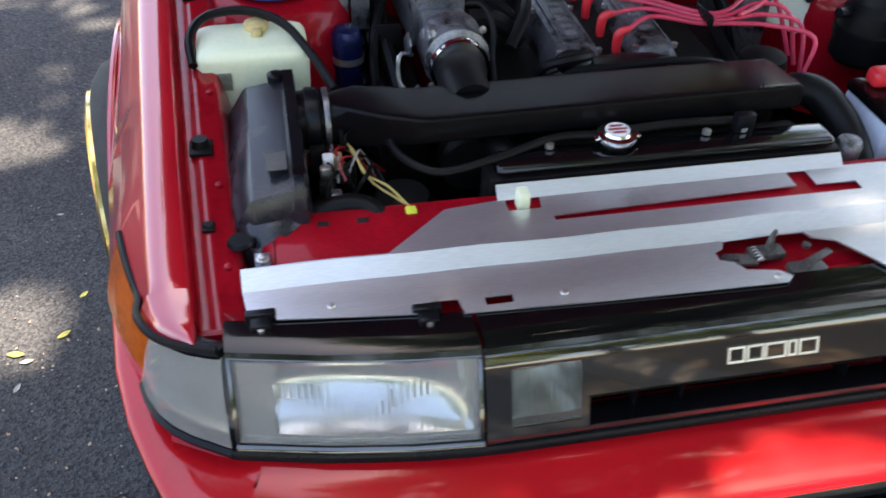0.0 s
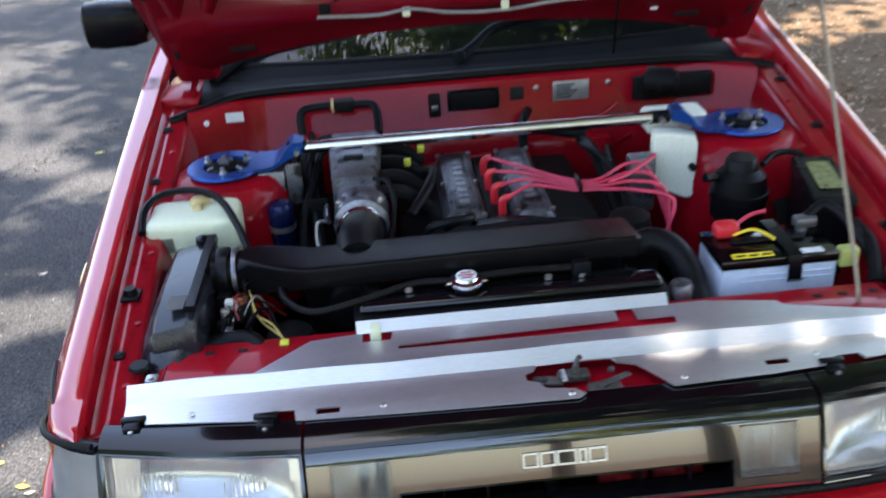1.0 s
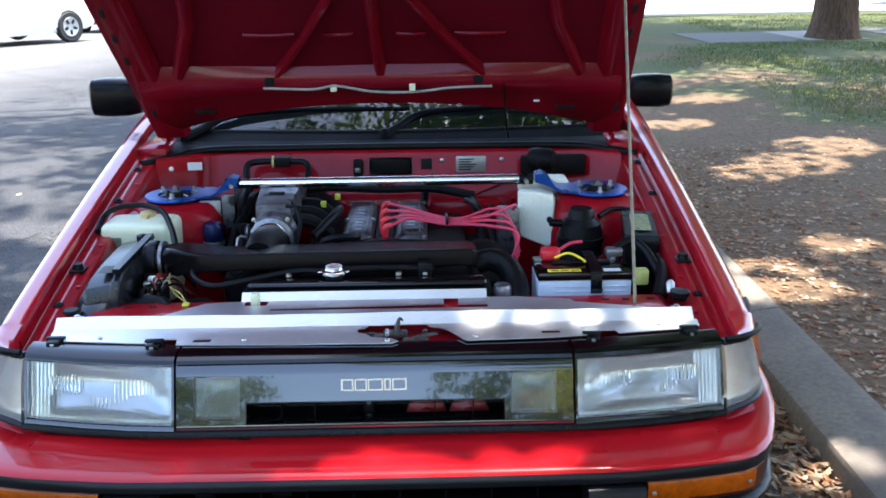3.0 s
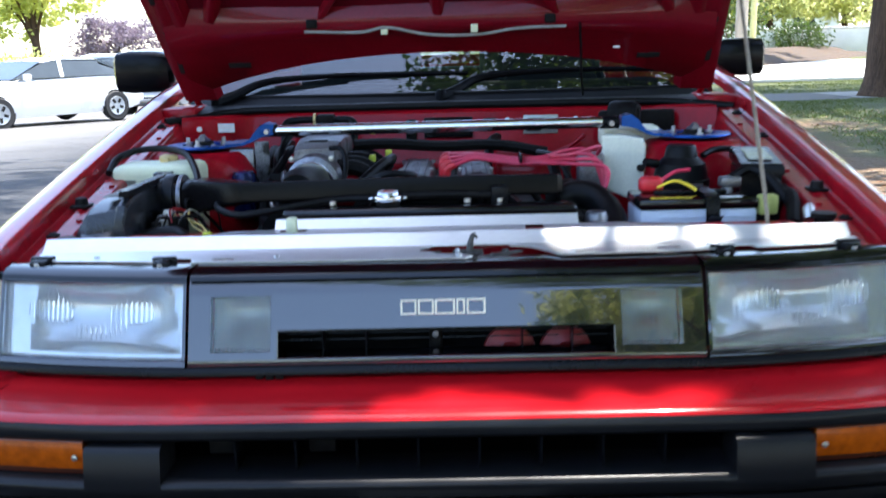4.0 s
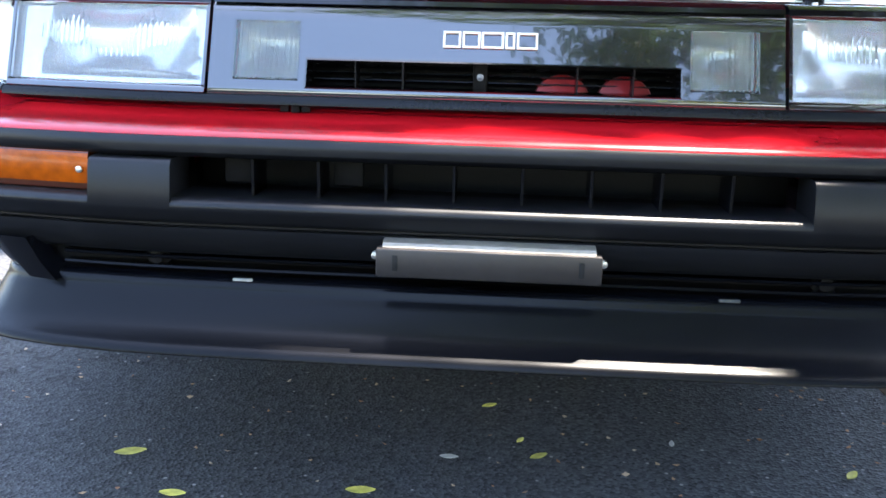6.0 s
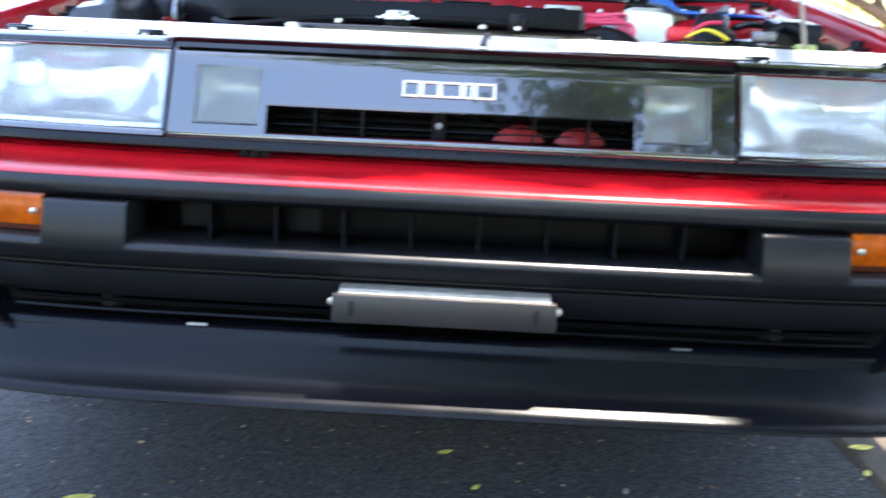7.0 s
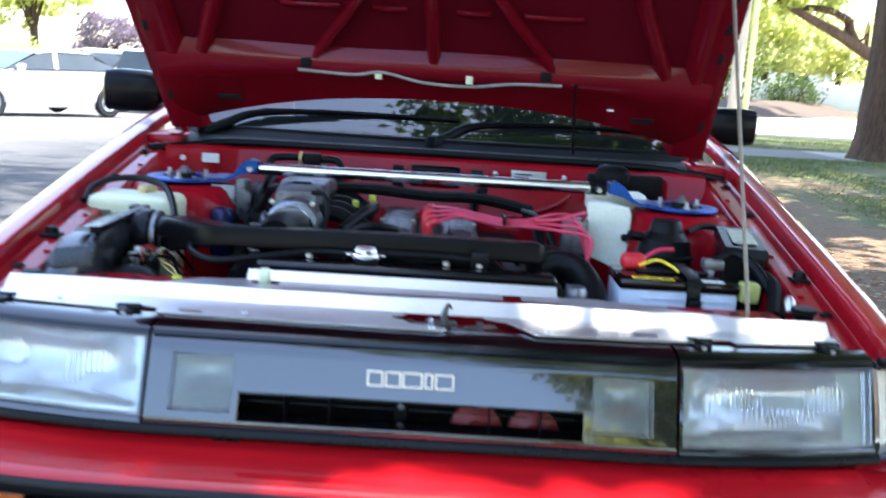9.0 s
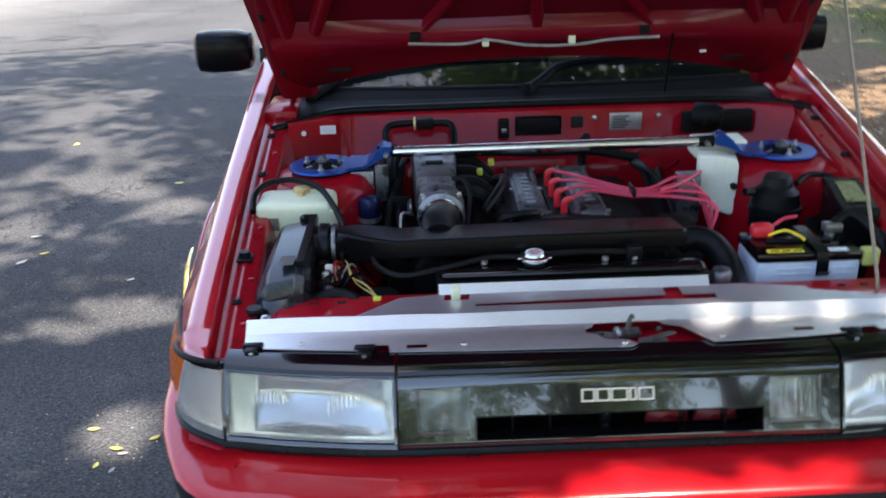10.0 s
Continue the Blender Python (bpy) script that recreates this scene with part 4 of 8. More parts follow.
def bumper():
    root = part("front_bumper", sweep(((-0.135, 0.538), (-0.131, 0.5515), (-0.127, 0.5550), (-0.121, 0.5560), (-0.115, 0.5540), (-0.108, 0.5500), (-0.085, 0.5455), (-0.055, 0.5440), (-0.028, 0.5435), (-0.012, 0.5415), (-0.002, 0.5380), (0.001, 0.5340), (-0.003, 0.5320))), RED_BUMPER, CAR, "red and black moulded front bumper", angle=60)
    part("rubber_lip", sweep(((-0.014, 0.5335), (0.002, 0.5335), (0.0062, 0.5290), (0.0072, 0.522), (0.0062, 0.514), (0.001, 0.5085), (-0.006, 0.5065), (-0.03, 0.5065)), ends=0.15), BUMPER_GREY, root, "black rubber upper bumper moulding")
    # the moulding is one skin: a ledge under the intake and the indicators, a full-height cheek between them
    foot = ((0.0235, 0.441), (0.0165, 0.429), (0.012, 0.4235), (0.001, 0.4215), (0.001, 0.4185), (0.009, 0.4165), (0.008, 0.410), (-0.001, 0.394), (-0.007, 0.383), (-0.014, 0.377), (-0.035, 0.374))
    ledge = ((-0.06, 0.4580), (0.004, 0.4586), (0.013, 0.4578), (0.0200, 0.4552), (0.0248, 0.4510), (0.0258, 0.4465)) + foot
    cheek = ((-0.05, 0.5055), (0.008, 0.5055), (0.0145, 0.5035), (0.0180, 0.498), (0.0222, 0.470), (0.0258, 0.4465)) + foot
    for lo, hi in ((-0.405, 0.405), (-1.0, -0.505), (0.505, 1.0)):
        part("lower_moulding", sweep(ledge, lo, hi, squeeze=0.978), BUMPER_GREY, root, "black ribbed lower bumper moulding", angle=60)
    for lo, hi in ((-0.515, -0.395), (0.395, 0.515)):
        part("intake_cheek", sweep(cheek, lo, hi, cap=True, squeeze=0.978), BUMPER_GREY, root, angle=60)
    for lo, hi in ((-0.81, -0.70), (0.70, 0.81)):
        part("end_cheek", sweep(((-0.03, 0.508), (-0.004, 0.508), (-0.004, 0.456)), lo, hi), BUMPER_GREY, root)
    # intake slot, closed by black sheets that stand in for its shaded depth
    part("intake_back", box((-0.42, 0.42), (0.02, 0.026), (0.40, 0.534), 0), RUBBER, root)
    part("intake_roof", box((-0.42, 0.42), (-0.148, 0.02), (0.528, 0.531), 0), RUBBER, root)
    part("intake_floor", box((-0.42, 0.42), (-0.150, 0.02), (0.438, 0.441), 0), RUBBER, root)
    for x in (-0.297, -0.212, -0.126, -0.040, 0.046, 0.132, 0.218, 0.304):
        part("intake_slat", box((x - 0.0018, x + 0.0018), (-0.150, -0.086), (0.456, 0.508), 0.0006, 1), BUMPER_BLACK, root)
    for x0, x1 in ((-0.345, -0.300), (-0.20, -0.16)):
        part("duct_tab", box((x0, x1), (-0.112, -0.102), (0.468, 0.502), 0.004), DARK, root)
    for s in (-1, 1):
        # indicators
        def lens_rows(o):
            rows = []
            for k, (x, y) in enumerate(PLAN):
                if (0.505 <= s * x <= 0.74) and y < 0:
                    nrm = plan_normal(k)
                    rows.append([(x + nrm.x * d, y + nrm.y * d, z) for d, z in ((-0.02, 0.461 + o), (0.004 - o, 0.461 + o), (0.007 - o, 0.466 + o), (0.007 - o, 0.507 - o), (0.004 - o, 0.512 - o), (-0.02, 0.512 - o))])
            return rows
        rim = []
        for k, (x, y) in enumerate(PLAN):
            if (0.505 <= s * x <= 0.76) and y < 0:
                nrm = plan_normal(k)
                rim.append([(x + nrm.x * d, y + nrm.y * d, z) for d, z in ((-0.02, 0.4595), (0.0010, 0.4595), (0.0022, 0.462), (0.0022, 0.5055), (0.0010, 0.508), (-0.02, 0.508))])
        part("indicator_rim", loft(bmesh.new(), rim, closed=True, cap=True), AMBER_RIM, root, "dark brown lamp surround")
        ind = part("indicator", loft(bmesh.new(), lens_rows(0.0035), closed=True, cap=True), AMBER, root, "amber indicator lamp")
        for x in (0.522, 0.715):
            k = min(range(len(PLAN)), key=lambda q: abs(PLAN[q][0] - s * x) + (1 if PLAN[q][1] > 0 else 0))
            y = float(np.interp(x, (0.51, 0.57, 0.64, 0.70, 0.735), (-0.149, -0.142, -0.132, -0.119, -0.104)))
            part("screw", turned(((0.0045, 0), (0.0045, 0.002), (0.001, 0.003)), pose(s * x, y - 0.006, 0.486, 90), 10), STEEL, ind)
        # lower end cheeks
        part("valance_cheek", loft(bmesh.new(), [[(s * x, y, z) for x, y, z in row] for row in (
            [(0.600, -0.118, 0.392), (0.607, -0.146, 0.390), (0.655, -0.130, 0.389), (0.695, -0.100, 0.388), (0.722, -0.05, 0.388), (0.742, 0.03, 0.388), (0.76, 0.25, 0.388)],
            [(0.580, -0.116, 0.360), (0.588, -0.150, 0.360), (0.632, -0.132, 0.358), (0.664, -0.102, 0.356), (0.684, -0.05, 0.355), (0.698, 0.03, 0.354), (0.71, 0.25, 0.354)],
            [(0.558, -0.112, 0.336), (0.566, -0.154, 0.336), (0.610, -0.136, 0.334), (0.637, -0.106, 0.332), (0.648, -0.05, 0.330), (0.656, 0.03, 0.328), (0.668, 0.25, 0.326)])]), BUMPER_BLACK, root)
        part("tow_bolt", turned(((0.016, 0), (0.016, 0.006), (0.010, 0.008), (0.009, 0.016), (0.001, 0.018)), pose(s * 0.438, -0.112, 0.366, 90), 14), DARK, root, "dull round bolt in the lower grille")
        part("white_tab", box((s * 0.314 - 0.013, s * 0.314 + 0.013), (-0.152, -0.147), (0.3442, 0.3478), 0.001), GREY_PLASTIC if s < 0 else DULL_TAB, root)
    # lower grille with long bars
    part("lower_grille_back", box((-0.61, 0.61), (-0.105, -0.10), (0.33, 0.40), 0), DARK, root)
    for z in (0.352, 0.366, 0.38):
        part("grille_bar", sweep(((-0.05, z), (-0.022, z), (-0.020, z + 0.002), (-0.022, z + 0.0045), (-0.05, z + 0.0045)), -0.58, 0.58, closed=True, cap=True), BUMPER_BLACK, root)
    # front lip
    flare = [(p.x, p.y) for p in smooth_line([(-0.045, 0.346, 0), (-0.014, 0.3465, 0), (-0.003, 0.3415, 0), (0.001, 0.331, 0), (0.009, 0.321, 0), (0.020, 0.307, 0), (0.034, 0.2925, 0), (0.051, 0.282, 0), (0.064, 0.2755, 0), (0.0695, 0.2695, 0), (0.066, 0.2640, 0), (0.02, 0.262, 0)], 3)]
    part("front_lip", sweep(flare + [(-0.10, 0.262)], ends=0.62, plan=LIP_PLAN), BUMPER_BLACK, root, "black flared front lip spoiler", angle=70)
    # number bracket with no plate on it
    br = part("plate_bracket", box((-0.132, 0.147), (-0.1955, -0.178), (0.371, 0.408), 0.003), surface("dull_bracket", (0.036, 0.031, 0.030), 0.42, metal=0.4, var=0.12, scale=9, fine=120, bump=0.05), root, "grey metal plate bracket with no plate")
    part("bracket_top", loft(bmesh.new(), [[(x, -0.190, 0.4085), (x, -0.186, 0.4135), (x, -0.178, 0.4155), (x, -0.158, 0.4155), (x, -0.158, 0.408)] for x in (-0.124, -0.12, 0.135, 0.139)], closed=True, cap=True), surface("bracket_edge", (0.30, 0.27, 0.23), 0.4, metal=0.5, var=0.15, scale=20), br, "pale folded top edge")
    for x in (-0.108, 0.122):
        part("bracket_slot", box((x - 0.0035, x + 0.0035), (-0.1965, -0.194), (0.380, 0.400), 0.001), INK, br)
    for x in (-0.134, 0.149):
        part("bolt", turned(((0.005, 0), (0.005, 0.008), (0.001, 0.009)), pose(x, -0.178, 0.396, 90), 8), STEEL, br)


bumper()


# ---------------------------------------------------------------- wheels
def wheel(s, y):
    m = pose(s * (0.848 if y < 2 else 0.835), y, 0.345, 0, 0, 6 if y < 2 else 0) @ pose(0, 0, 0, 0, s * 90)
    tyre = part("wheel", turned(((0.225, -0.09), (0.26, -0.098), (0.29, -0.085), (0.301, -0.05), (0.303, 0.0), (0.301, 0.045), (0.290, 0.075), (0.262, 0.096), (0.240, 0.104)), m, 48, cap=False), TYRE, CAR, "black low tyre on a gold dished rim")
    part("rim", turned(((0.243, 0.098), (0.244, 0.110), (0.238, 0.115), (0.229, 0.112), (0.222, 0.100), (0.214, 0.07), (0.206, -0.04), (0.06, -0.03), (0.001, -0.03)), m, 48), GOLD, tyre, "polished gold dished rim")
    for k in range(6):
        a = 60 * k
        part("spoke", box((0.03, 0.178), (-0.020, 0.020), (0.028, 0.048), 0.006, m=m @ pose(0, 0, 0, 0, 0, a)), GOLD, tyre)
    part("hub", turned(((0.045, 0.0), (0.045, 0.055), (0.030, 0.062), (0.001, 0.064)), m, 18), GOLD, tyre)


for side in (-1, 1):
    wheel(side, AXLE)
    wheel(side, 3.40)
    part("wheel_well", loft(bmesh.new(), [[(side * x, AXLE + 0.375 * math.cos(a), 0.36 + 0.375 * math.sin(a)) for a in np.linspace(0, math.pi, 13)] for x in (0.60, 0.84)]), DARK, CAR)

# ---------------------------------------------------------------- engine bay shell
part("bay_floor", box((-0.68, 0.68), (0.24, 1.16), (0.30, 0.33), 0), DARK, CAR, "dark grimy bay floor")
cross = part("slam_panel", box((-0.655, 0.655), (0.058, 0.158), (0.60, 0.694), 0.004), RED_BAY, CAR, "red painted radiator support panel")
part("slam_panel_rear", box((-0.625, 0.625), (0.158, 0.290), (0.640, 0.7170), 0.008), RED_BAY, cross)
for side in (-1, 1):
    part("corner_gusset", loft(bmesh.new(), [[(side * 0.625, y, 0.714), (side * 0.640, y, 0.706), (side * 0.652, y, 0.668), (side * 0.690, y, 0.650), (side * 0.72, y, 0.652)] for y in (0.12, 0.16, 0.23, 0.29, 0.33)]), RED_BAY, cross, angle=50)
    part("corner_grommet", turned(((0.020, 0), (0.021, 0.004), (0.014, 0.007), (0.008, 0.003), (0.001, 0.003)), pose(side * 0.686, 0.215, 0.651), 16), RUBBER, cross)
    part("lamp_bulkhead", box((min(side * 0.655, side * 0.735), max(side * 0.655, side * 0.735)), (0.092, 0.104), (0.58, 0.690), 0.003), RED_BAY, cross)
for x in (-0.60, -0.555, -0.50, 0.50, 0.545, 0.60):
    part("slot", box((x - 0.008, x + 0.008), (0.252, 0.262), (0.7160, 0.7182), 0.0008), INK, cross)


def cooling_plates():
    """Two brushed sheets over the radiator support, each with its folded rear edge."""
    front = [(-0.668, 0.134), (-0.664, 0.100), (-0.632, 0.094), (-0.628, 0.078), (-0.44, 0.058), (-0.436, 0.080), (-0.402, 0.078), (-0.398, 0.052), (-0.2, 0.044), (-0.05, 0.040), (0.032, 0.038), (0.044, 0.048),
             (0.030, 0.062), (-0.012, 0.070), (-0.022, 0.086), (-0.040, 0.094), (-0.040, 0.110), (-0.026, 0.116), (-0.018, 0.1325), (0.100, 0.1325), (0.108, 0.118), (0.136, 0.108), (0.150, 0.090), (0.180, 0.044),
             (0.34, 0.050), (0.44, 0.060), (0.446, 0.080), (0.485, 0.082), (0.49, 0.066), (0.62, 0.084), (0.664, 0.100), (0.668, 0.134)]
    def rect(x0, x1, y0, y1):
        return [(x0, y0), (x1, y0), (x1, y1), (x0, y1)]
    holes = [rect(-0.368, -0.332, 0.062, 0.076), rect(0.335, 0.372, 0.072, 0.085)]
    lift = lambda x, y: 0.7178 + 0.0012 * math.sin(x * 5)
    sheet1 = part("cooling_plate", sheet(front, holes, 0.002, lift), ALU, CAR, "brushed aluminium cooling plate with a ragged latch cut-out", smooth=False)
    bm = bmesh.new()
    loft(bm, [[(x, 0.131 + e, 0.7165), (x, 0.155 + e, 0.7365 + 0.3 * e), (x, 0.1575 + e, 0.7365 + 0.3 * e), (x, 0.1335 + e, 0.7155)] for x, e in ((x, 0.0012 * math.sin(9 * x) + 0.0008 * math.sin(31 * x)) for x in np.linspace(-0.668, 0.662, 34))], closed=True, cap=True)
    part("folded_edge", bm, ALU, sheet1, "bright folded sheet edge", smooth=False)
    rear = [(-0.50, 0.150), (-0.47, 0.178), (-0.385, 0.254), (-0.31, 0.262), (-0.296, 0.262), (-0.296, 0.236), (-0.248, 0.236), (-0.244, 0.262), (0.140, 0.266), (0.140, 0.228), (-0.236, 0.216), (-0.236, 0.206),
            (0.235, 0.206), (0.235, 0.226), (0.172, 0.226), (0.172, 0.266), (0.30, 0.266), (0.42, 0.244), (0.425, 0.230), (0.64, 0.172), (0.66, 0.150)]
    sheet2 = part("rear_cooling_plate", sheet(rear, (), 0.002, lambda x, y: 0.7245), ALU, CAR, "brushed aluminium radiator cover plate", smooth=False)
    bm = bmesh.new()
    loft(bm, [[(x, 0.2615, 0.7240), (x, 0.279, 0.7395), (x, 0.281, 0.7385), (x, 0.2635, 0.7230)] for x in np.linspace(-0.306, 0.236, 8)], closed=True, cap=True)
    part("folded_edge", bm, ALU, sheet2, "bright folded sheet edge", smooth=False)
    part("edge_clip", box((-0.282, -0.264), (0.238, 0.262), (0.716, 0.748), 0.004), POLY, sheet2, "pale plastic edge clip")
    for x, y in ((-0.640, 0.190), (0.640, 0.190)):
        part("bracket_tab", box((x - 0.010, x + 0.010), (y - 0.045, y + 0.014), (0.7185, 0.7215), 0.001), CAST, sheet1)
        part("bolt", turned(((0.009, 0), (0.009, 0.0015), (0.006, 0.002), (0.006, 0.006), (0.001, 0.007)), pose(x, y, 0.7215), 10), STEEL, sheet1)
    for x, y in ((0.022, 0.050), (-0.56, 0.090), (-0.265, 0.066), (0.20, 0.062), (0.42, 0.09), (0.58, 0.105)):
        part("rivet", turned(((0.0055, 0), (0.0045, 0.0025), (0.001, 0.003)), pose(x, y, 0.7185), 10), STEEL, sheet1)
    # bonnet latch in the cut-out
    latch = part("bonnet_latch", box((0.012, 0.062), (0.098, 0.122), (0.700, 0.713), 0.004), LATCH, CAR, "dark greasy bonnet latch")
    part("latch_hook", pipe([(0.040, 0.108, 0.706), (0.041, 0.112, 0.722), (0.046, 0.116, 0.738), (0.052, 0.121, 0.731)], (0.0065, 0.0055, 0.003, 0.002), 8), LATCH, latch)
    part("latch_lever", box((0.07, 0.125), (0.078, 0.090), (0.711, 0.715), 0.002, m=Matrix.Translation((0.1, 0.084, 0)) @ pose(0, 0, 0, 0, 0, 24) @ Matrix.Translation((-0.1, -0.084, 0))), LATCH, latch)
    part("latch_plate", box((-0.030, 0.018), (0.090, 0.112), (0.703, 0.709), 0.002, m=Matrix.Translation((0, 0.1, 0)) @ pose(0, 0, 0, 0, 0, -9) @ Matrix.Translation((0, -0.1, 0))), LATCH, latch)
    part("latch_foot", box((0.052, 0.105), (0.056, 0.084), (0.699, 0.712), 0.005), LATCH, latch)
    part("latch_spring", pipe([(0.02 + 0.0035 * math.cos(k * 1.25), 0.09 + 0.0012 * k, 0.712 + 0.0035 * math.sin(k * 1.25)) for k in range(26)], 0.0011, 5, 1), STEEL, latch)
    for x, y in ((-0.012, 0.102), (0.078, 0.070), (0.098, 0.112)):
        part("bolt", turned(((0.006, 0), (0.006, 0.005), (0.001, 0.006)), pose(x, y, 0.708), 8), LATCH, latch)
    part("latch_cover", box((0.10, 0.165), (0.052, 0.078), (0.694, 0.703), 0.006), RED_BAY, latch)


cooling_plates()


def radiator():
    rad = part("radiator", box((-0.31, 0.25), (0.295, 0.355), (0.34, 0.735), 0.006), DARK, CAR, "black radiator with a top tank")
    part("top_tank", box((-0.30, 0.24), (0.298, 0.352), (0.735, 0.752), 0.010, 3), GLOSS_BLACK, rad)
    cap = part("radiator_cap", turned(((0.030, 0), (0.031, 0.004), (0.030, 0.008), (0.022, 0.010), (0.020, 0.014), (0.001, 0.015)), pose(-0.107, 0.338, 0.762), 26), CHROME, rad, "bright radiator cap with a red and white label")
    part("cap_label", turned(((0.0185, 0), (0.0185, 0.0008), (0.001, 0.0008)), pose(-0.107, 0.338, 0.7768), 22), PAPER, cap)
    for dy, w in ((-0.009, 0.010), (0.0, 0.015), (0.009, 0.010)):
        part("cap_print", box((-0.107 - w, -0.107 + w), (0.3355 + dy, 0.3405 + dy), (0.7776, 0.7781), 0), HORN, cap)
    for a in (0, 180):
        part("cap_ear", box((-0.008, 0.008), (0.026, 0.036), (0.0, 0.005), 0.002, m=pose(-0.107, 0.338, 0.763, 0, 0, a + 90)), CHROME, cap)
    part("filler_neck", turned(((0.022, 0), (0.022, 0.024)), pose(-0.107, 0.338, 0.742), 18), DARK, rad)
    part("overflow_hose", pipe([(-0.125, 0.35, 0.762), (-0.20, 0.352, 0.762), (-0.30, 0.325, 0.752), (-0.38, 0.32, 0.742), (-0.43, 0.36, 0.748), (-0.445, 0.42, 0.755)], 0.0065, 8), RUBBER, rad)
    part("stay_bar", pipe([(-0.09, 0.352, 0.765), (0.0, 0.356, 0.766), (0.12, 0.356, 0.762)], 0.007, 8), DARK, rad)
    for x in (-0.21, 0.04, 0.10):
        part("bolt", turned(((0.007, 0), (0.007, 0.006), (0.001, 0.008)), pose(x, 0.340, 0.754), 8), STEEL, rad)
    part("bracket", box((0.085, 0.115), (0.335, 0.352), (0.752, 0.782), 0.002), BLACK_TRIM, rad)
    part("upper_hose", pipe([(-0.255, 0.35, 0.715), (-0.275, 0.40, 0.725), (-0.28, 0.47, 0.72), (-0.24, 0.55, 0.70)], 0.021, 12), RUBBER, rad, "black rubber radiator hose")
    part("fan_shroud", box((-0.28, 0.22), (0.358, 0.40), (0.36, 0.73), 0.01), DARK, rad)


radiator()


def airbox():
    sec = [(-0.700, 0.56), (-0.700, 0.690), (-0.697, 0.700), (-0.652, 0.771), (-0.645, 0.776), (-0.592, 0.785), (-0.588, 0.792), (-0.574, 0.792), (-0.570, 0.785), (-0.566, 0.74), (-0.564, 0.56)]
    rows = []
    for y, k, dz in ((0.262, 0.90, -0.05), (0.275, 0.97, -0.02), (0.31, 1.0, -0.008), (0.40, 1.0, 0.0), (0.50, 1.0, 0.002), (0.545, 0.98, 0.0), (0.560, 0.92, -0.015)):
        rows.append([(-0.632 + (x + 0.632) * k, y, z + dz * (1 if z > 0.6 else 0)) for x, z in sec])
    box_ = part("air_filter_box", loft(bmesh.new(), rows, closed=True, cap=True), AIRBOX, CAR, "dull blue-black plastic air filter box", angle=25)
    part("clamp_rib", loft(bmesh.new(), [[(-0.590, y, 0.785), (-0.588, y, 0.797), (-0.572, y, 0.797), (-0.570, y, 0.785)] for y in (0.285, 0.29, 0.55, 0.555)], closed=True, cap=True), BLACK_TRIM, box_)
    part("label", box((-0.625, -0.596), (0.30, 0.345), (0.7835, 0.7848), 0), surface("faded_label", (0.075, 0.07, 0.065), 0.6, var=0.3, scale=30), box_)
    part("top_knob", turned(((0.014, 0), (0.014, 0.012), (0.009, 0.015), (0.001, 0.015)), pose(-0.598, 0.548, 0.782), 14), BLACK_TRIM, box_)
    part("front_scoop", loft(bmesh.new(), [[(x, y, z) for x, z in ((-0.672 + k, 0.58), (-0.672 + k, 0.70 - d), (-0.655 + k, 0.722 - d), (-0.60 - k, 0.728 - d), (-0.578 - k, 0.712 - d), (-0.574 - k, 0.58))] for y, k, d in ((0.30, 0.0, -0.02), (0.262, 0.0, 0.0), (0.236, 0.006, 0.012), (0.222, 0.016, 0.034))], closed=True, cap=True), AIRBOX, box_, angle=50)
    part("spout_ring", turned(((0.016, 0), (0.018, 0.004), (0.015, 0.009), (0.010, 0.009)), pose(-0.668, 0.232, 0.716), 18), RUBBER, box_, "ribbed black bush")
    duct = bmesh.new()
    def ring(c, ax, ry, rz, tilt):
        """An oblong section across the direction ax at c; the wide flat run is squarer than the round neck."""
        square = 0.8 if c[0] < -0.5 else 0.13
        w = Vector(ax).normalized()
        side = w.cross(Vector((0, 0, 1))).normalized()
        up = side.cross(w)
        a = radians(tilt)
        e, f = side * math.cos(a) + up * math.sin(a), up * math.cos(a) - side * math.sin(a)
        pts = []
        for k in range(32):
            q = 2 * math.pi * (k + 0.5) / 32
            cx, sx = math.cos(q), math.sin(q)
            pts.append(Vector(c) + e * ry * math.copysign(abs(cx) ** square, cx) + f * rz * math.copysign(abs(sx) ** square, sx))
        return pts
    loft(duct, [ring((-0.575, 0.475, 0.752), (1, 0, 0), 0.045, 0.042, 0), ring((-0.54, 0.475, 0.753), (1, 0, 0), 0.045, 0.042, 0), ring((-0.525, 0.473, 0.754), (1, 0, 0), 0.040, 0.036, 0), ring((-0.49, 0.468, 0.757), (1, -0.25, 0), 0.042, 0.034, 4),
                ring((-0.44, 0.452, 0.762), (1, -0.25, 0), 0.054, 0.027, 6), ring((-0.395, 0.440, 0.766), (1, -0.08, 0), 0.064, 0.021, 8), ring((-0.385, 0.440, 0.766), (1, 0, 0), 0.065, 0.020, 8), ring((-0.10, 0.443, 0.769), (1, 0, 0), 0.066, 0.020, 8),
                ring((0.10, 0.445, 0.769), (1, 0, 0), 0.064, 0.020, 8), ring((0.212, 0.447, 0.768), (1, 0, 0), 0.062, 0.020, 8), ring((0.222, 0.448, 0.767), (1, 0, 0), 0.056, 0.016, 8)], closed=True, cap=True)
    d = part("intake_duct", duct, DUCT, CAR, "flat black plastic intake duct across the bay", angle=28)
    part("duct_collar", turned(((0.049, 0), (0.050, 0.004), (0.049, 0.02), (0.046, 0.022)), pose(-0.560, 0.475, 0.752, 0, 90), 26), BLACK_TRIM, d)
    part("clamp", turned(((0.047, 0), (0.0475, 0.004), (0.047, 0.008)), pose(-0.532, 0.474, 0.753, 0, 90), 26), CAST, d)
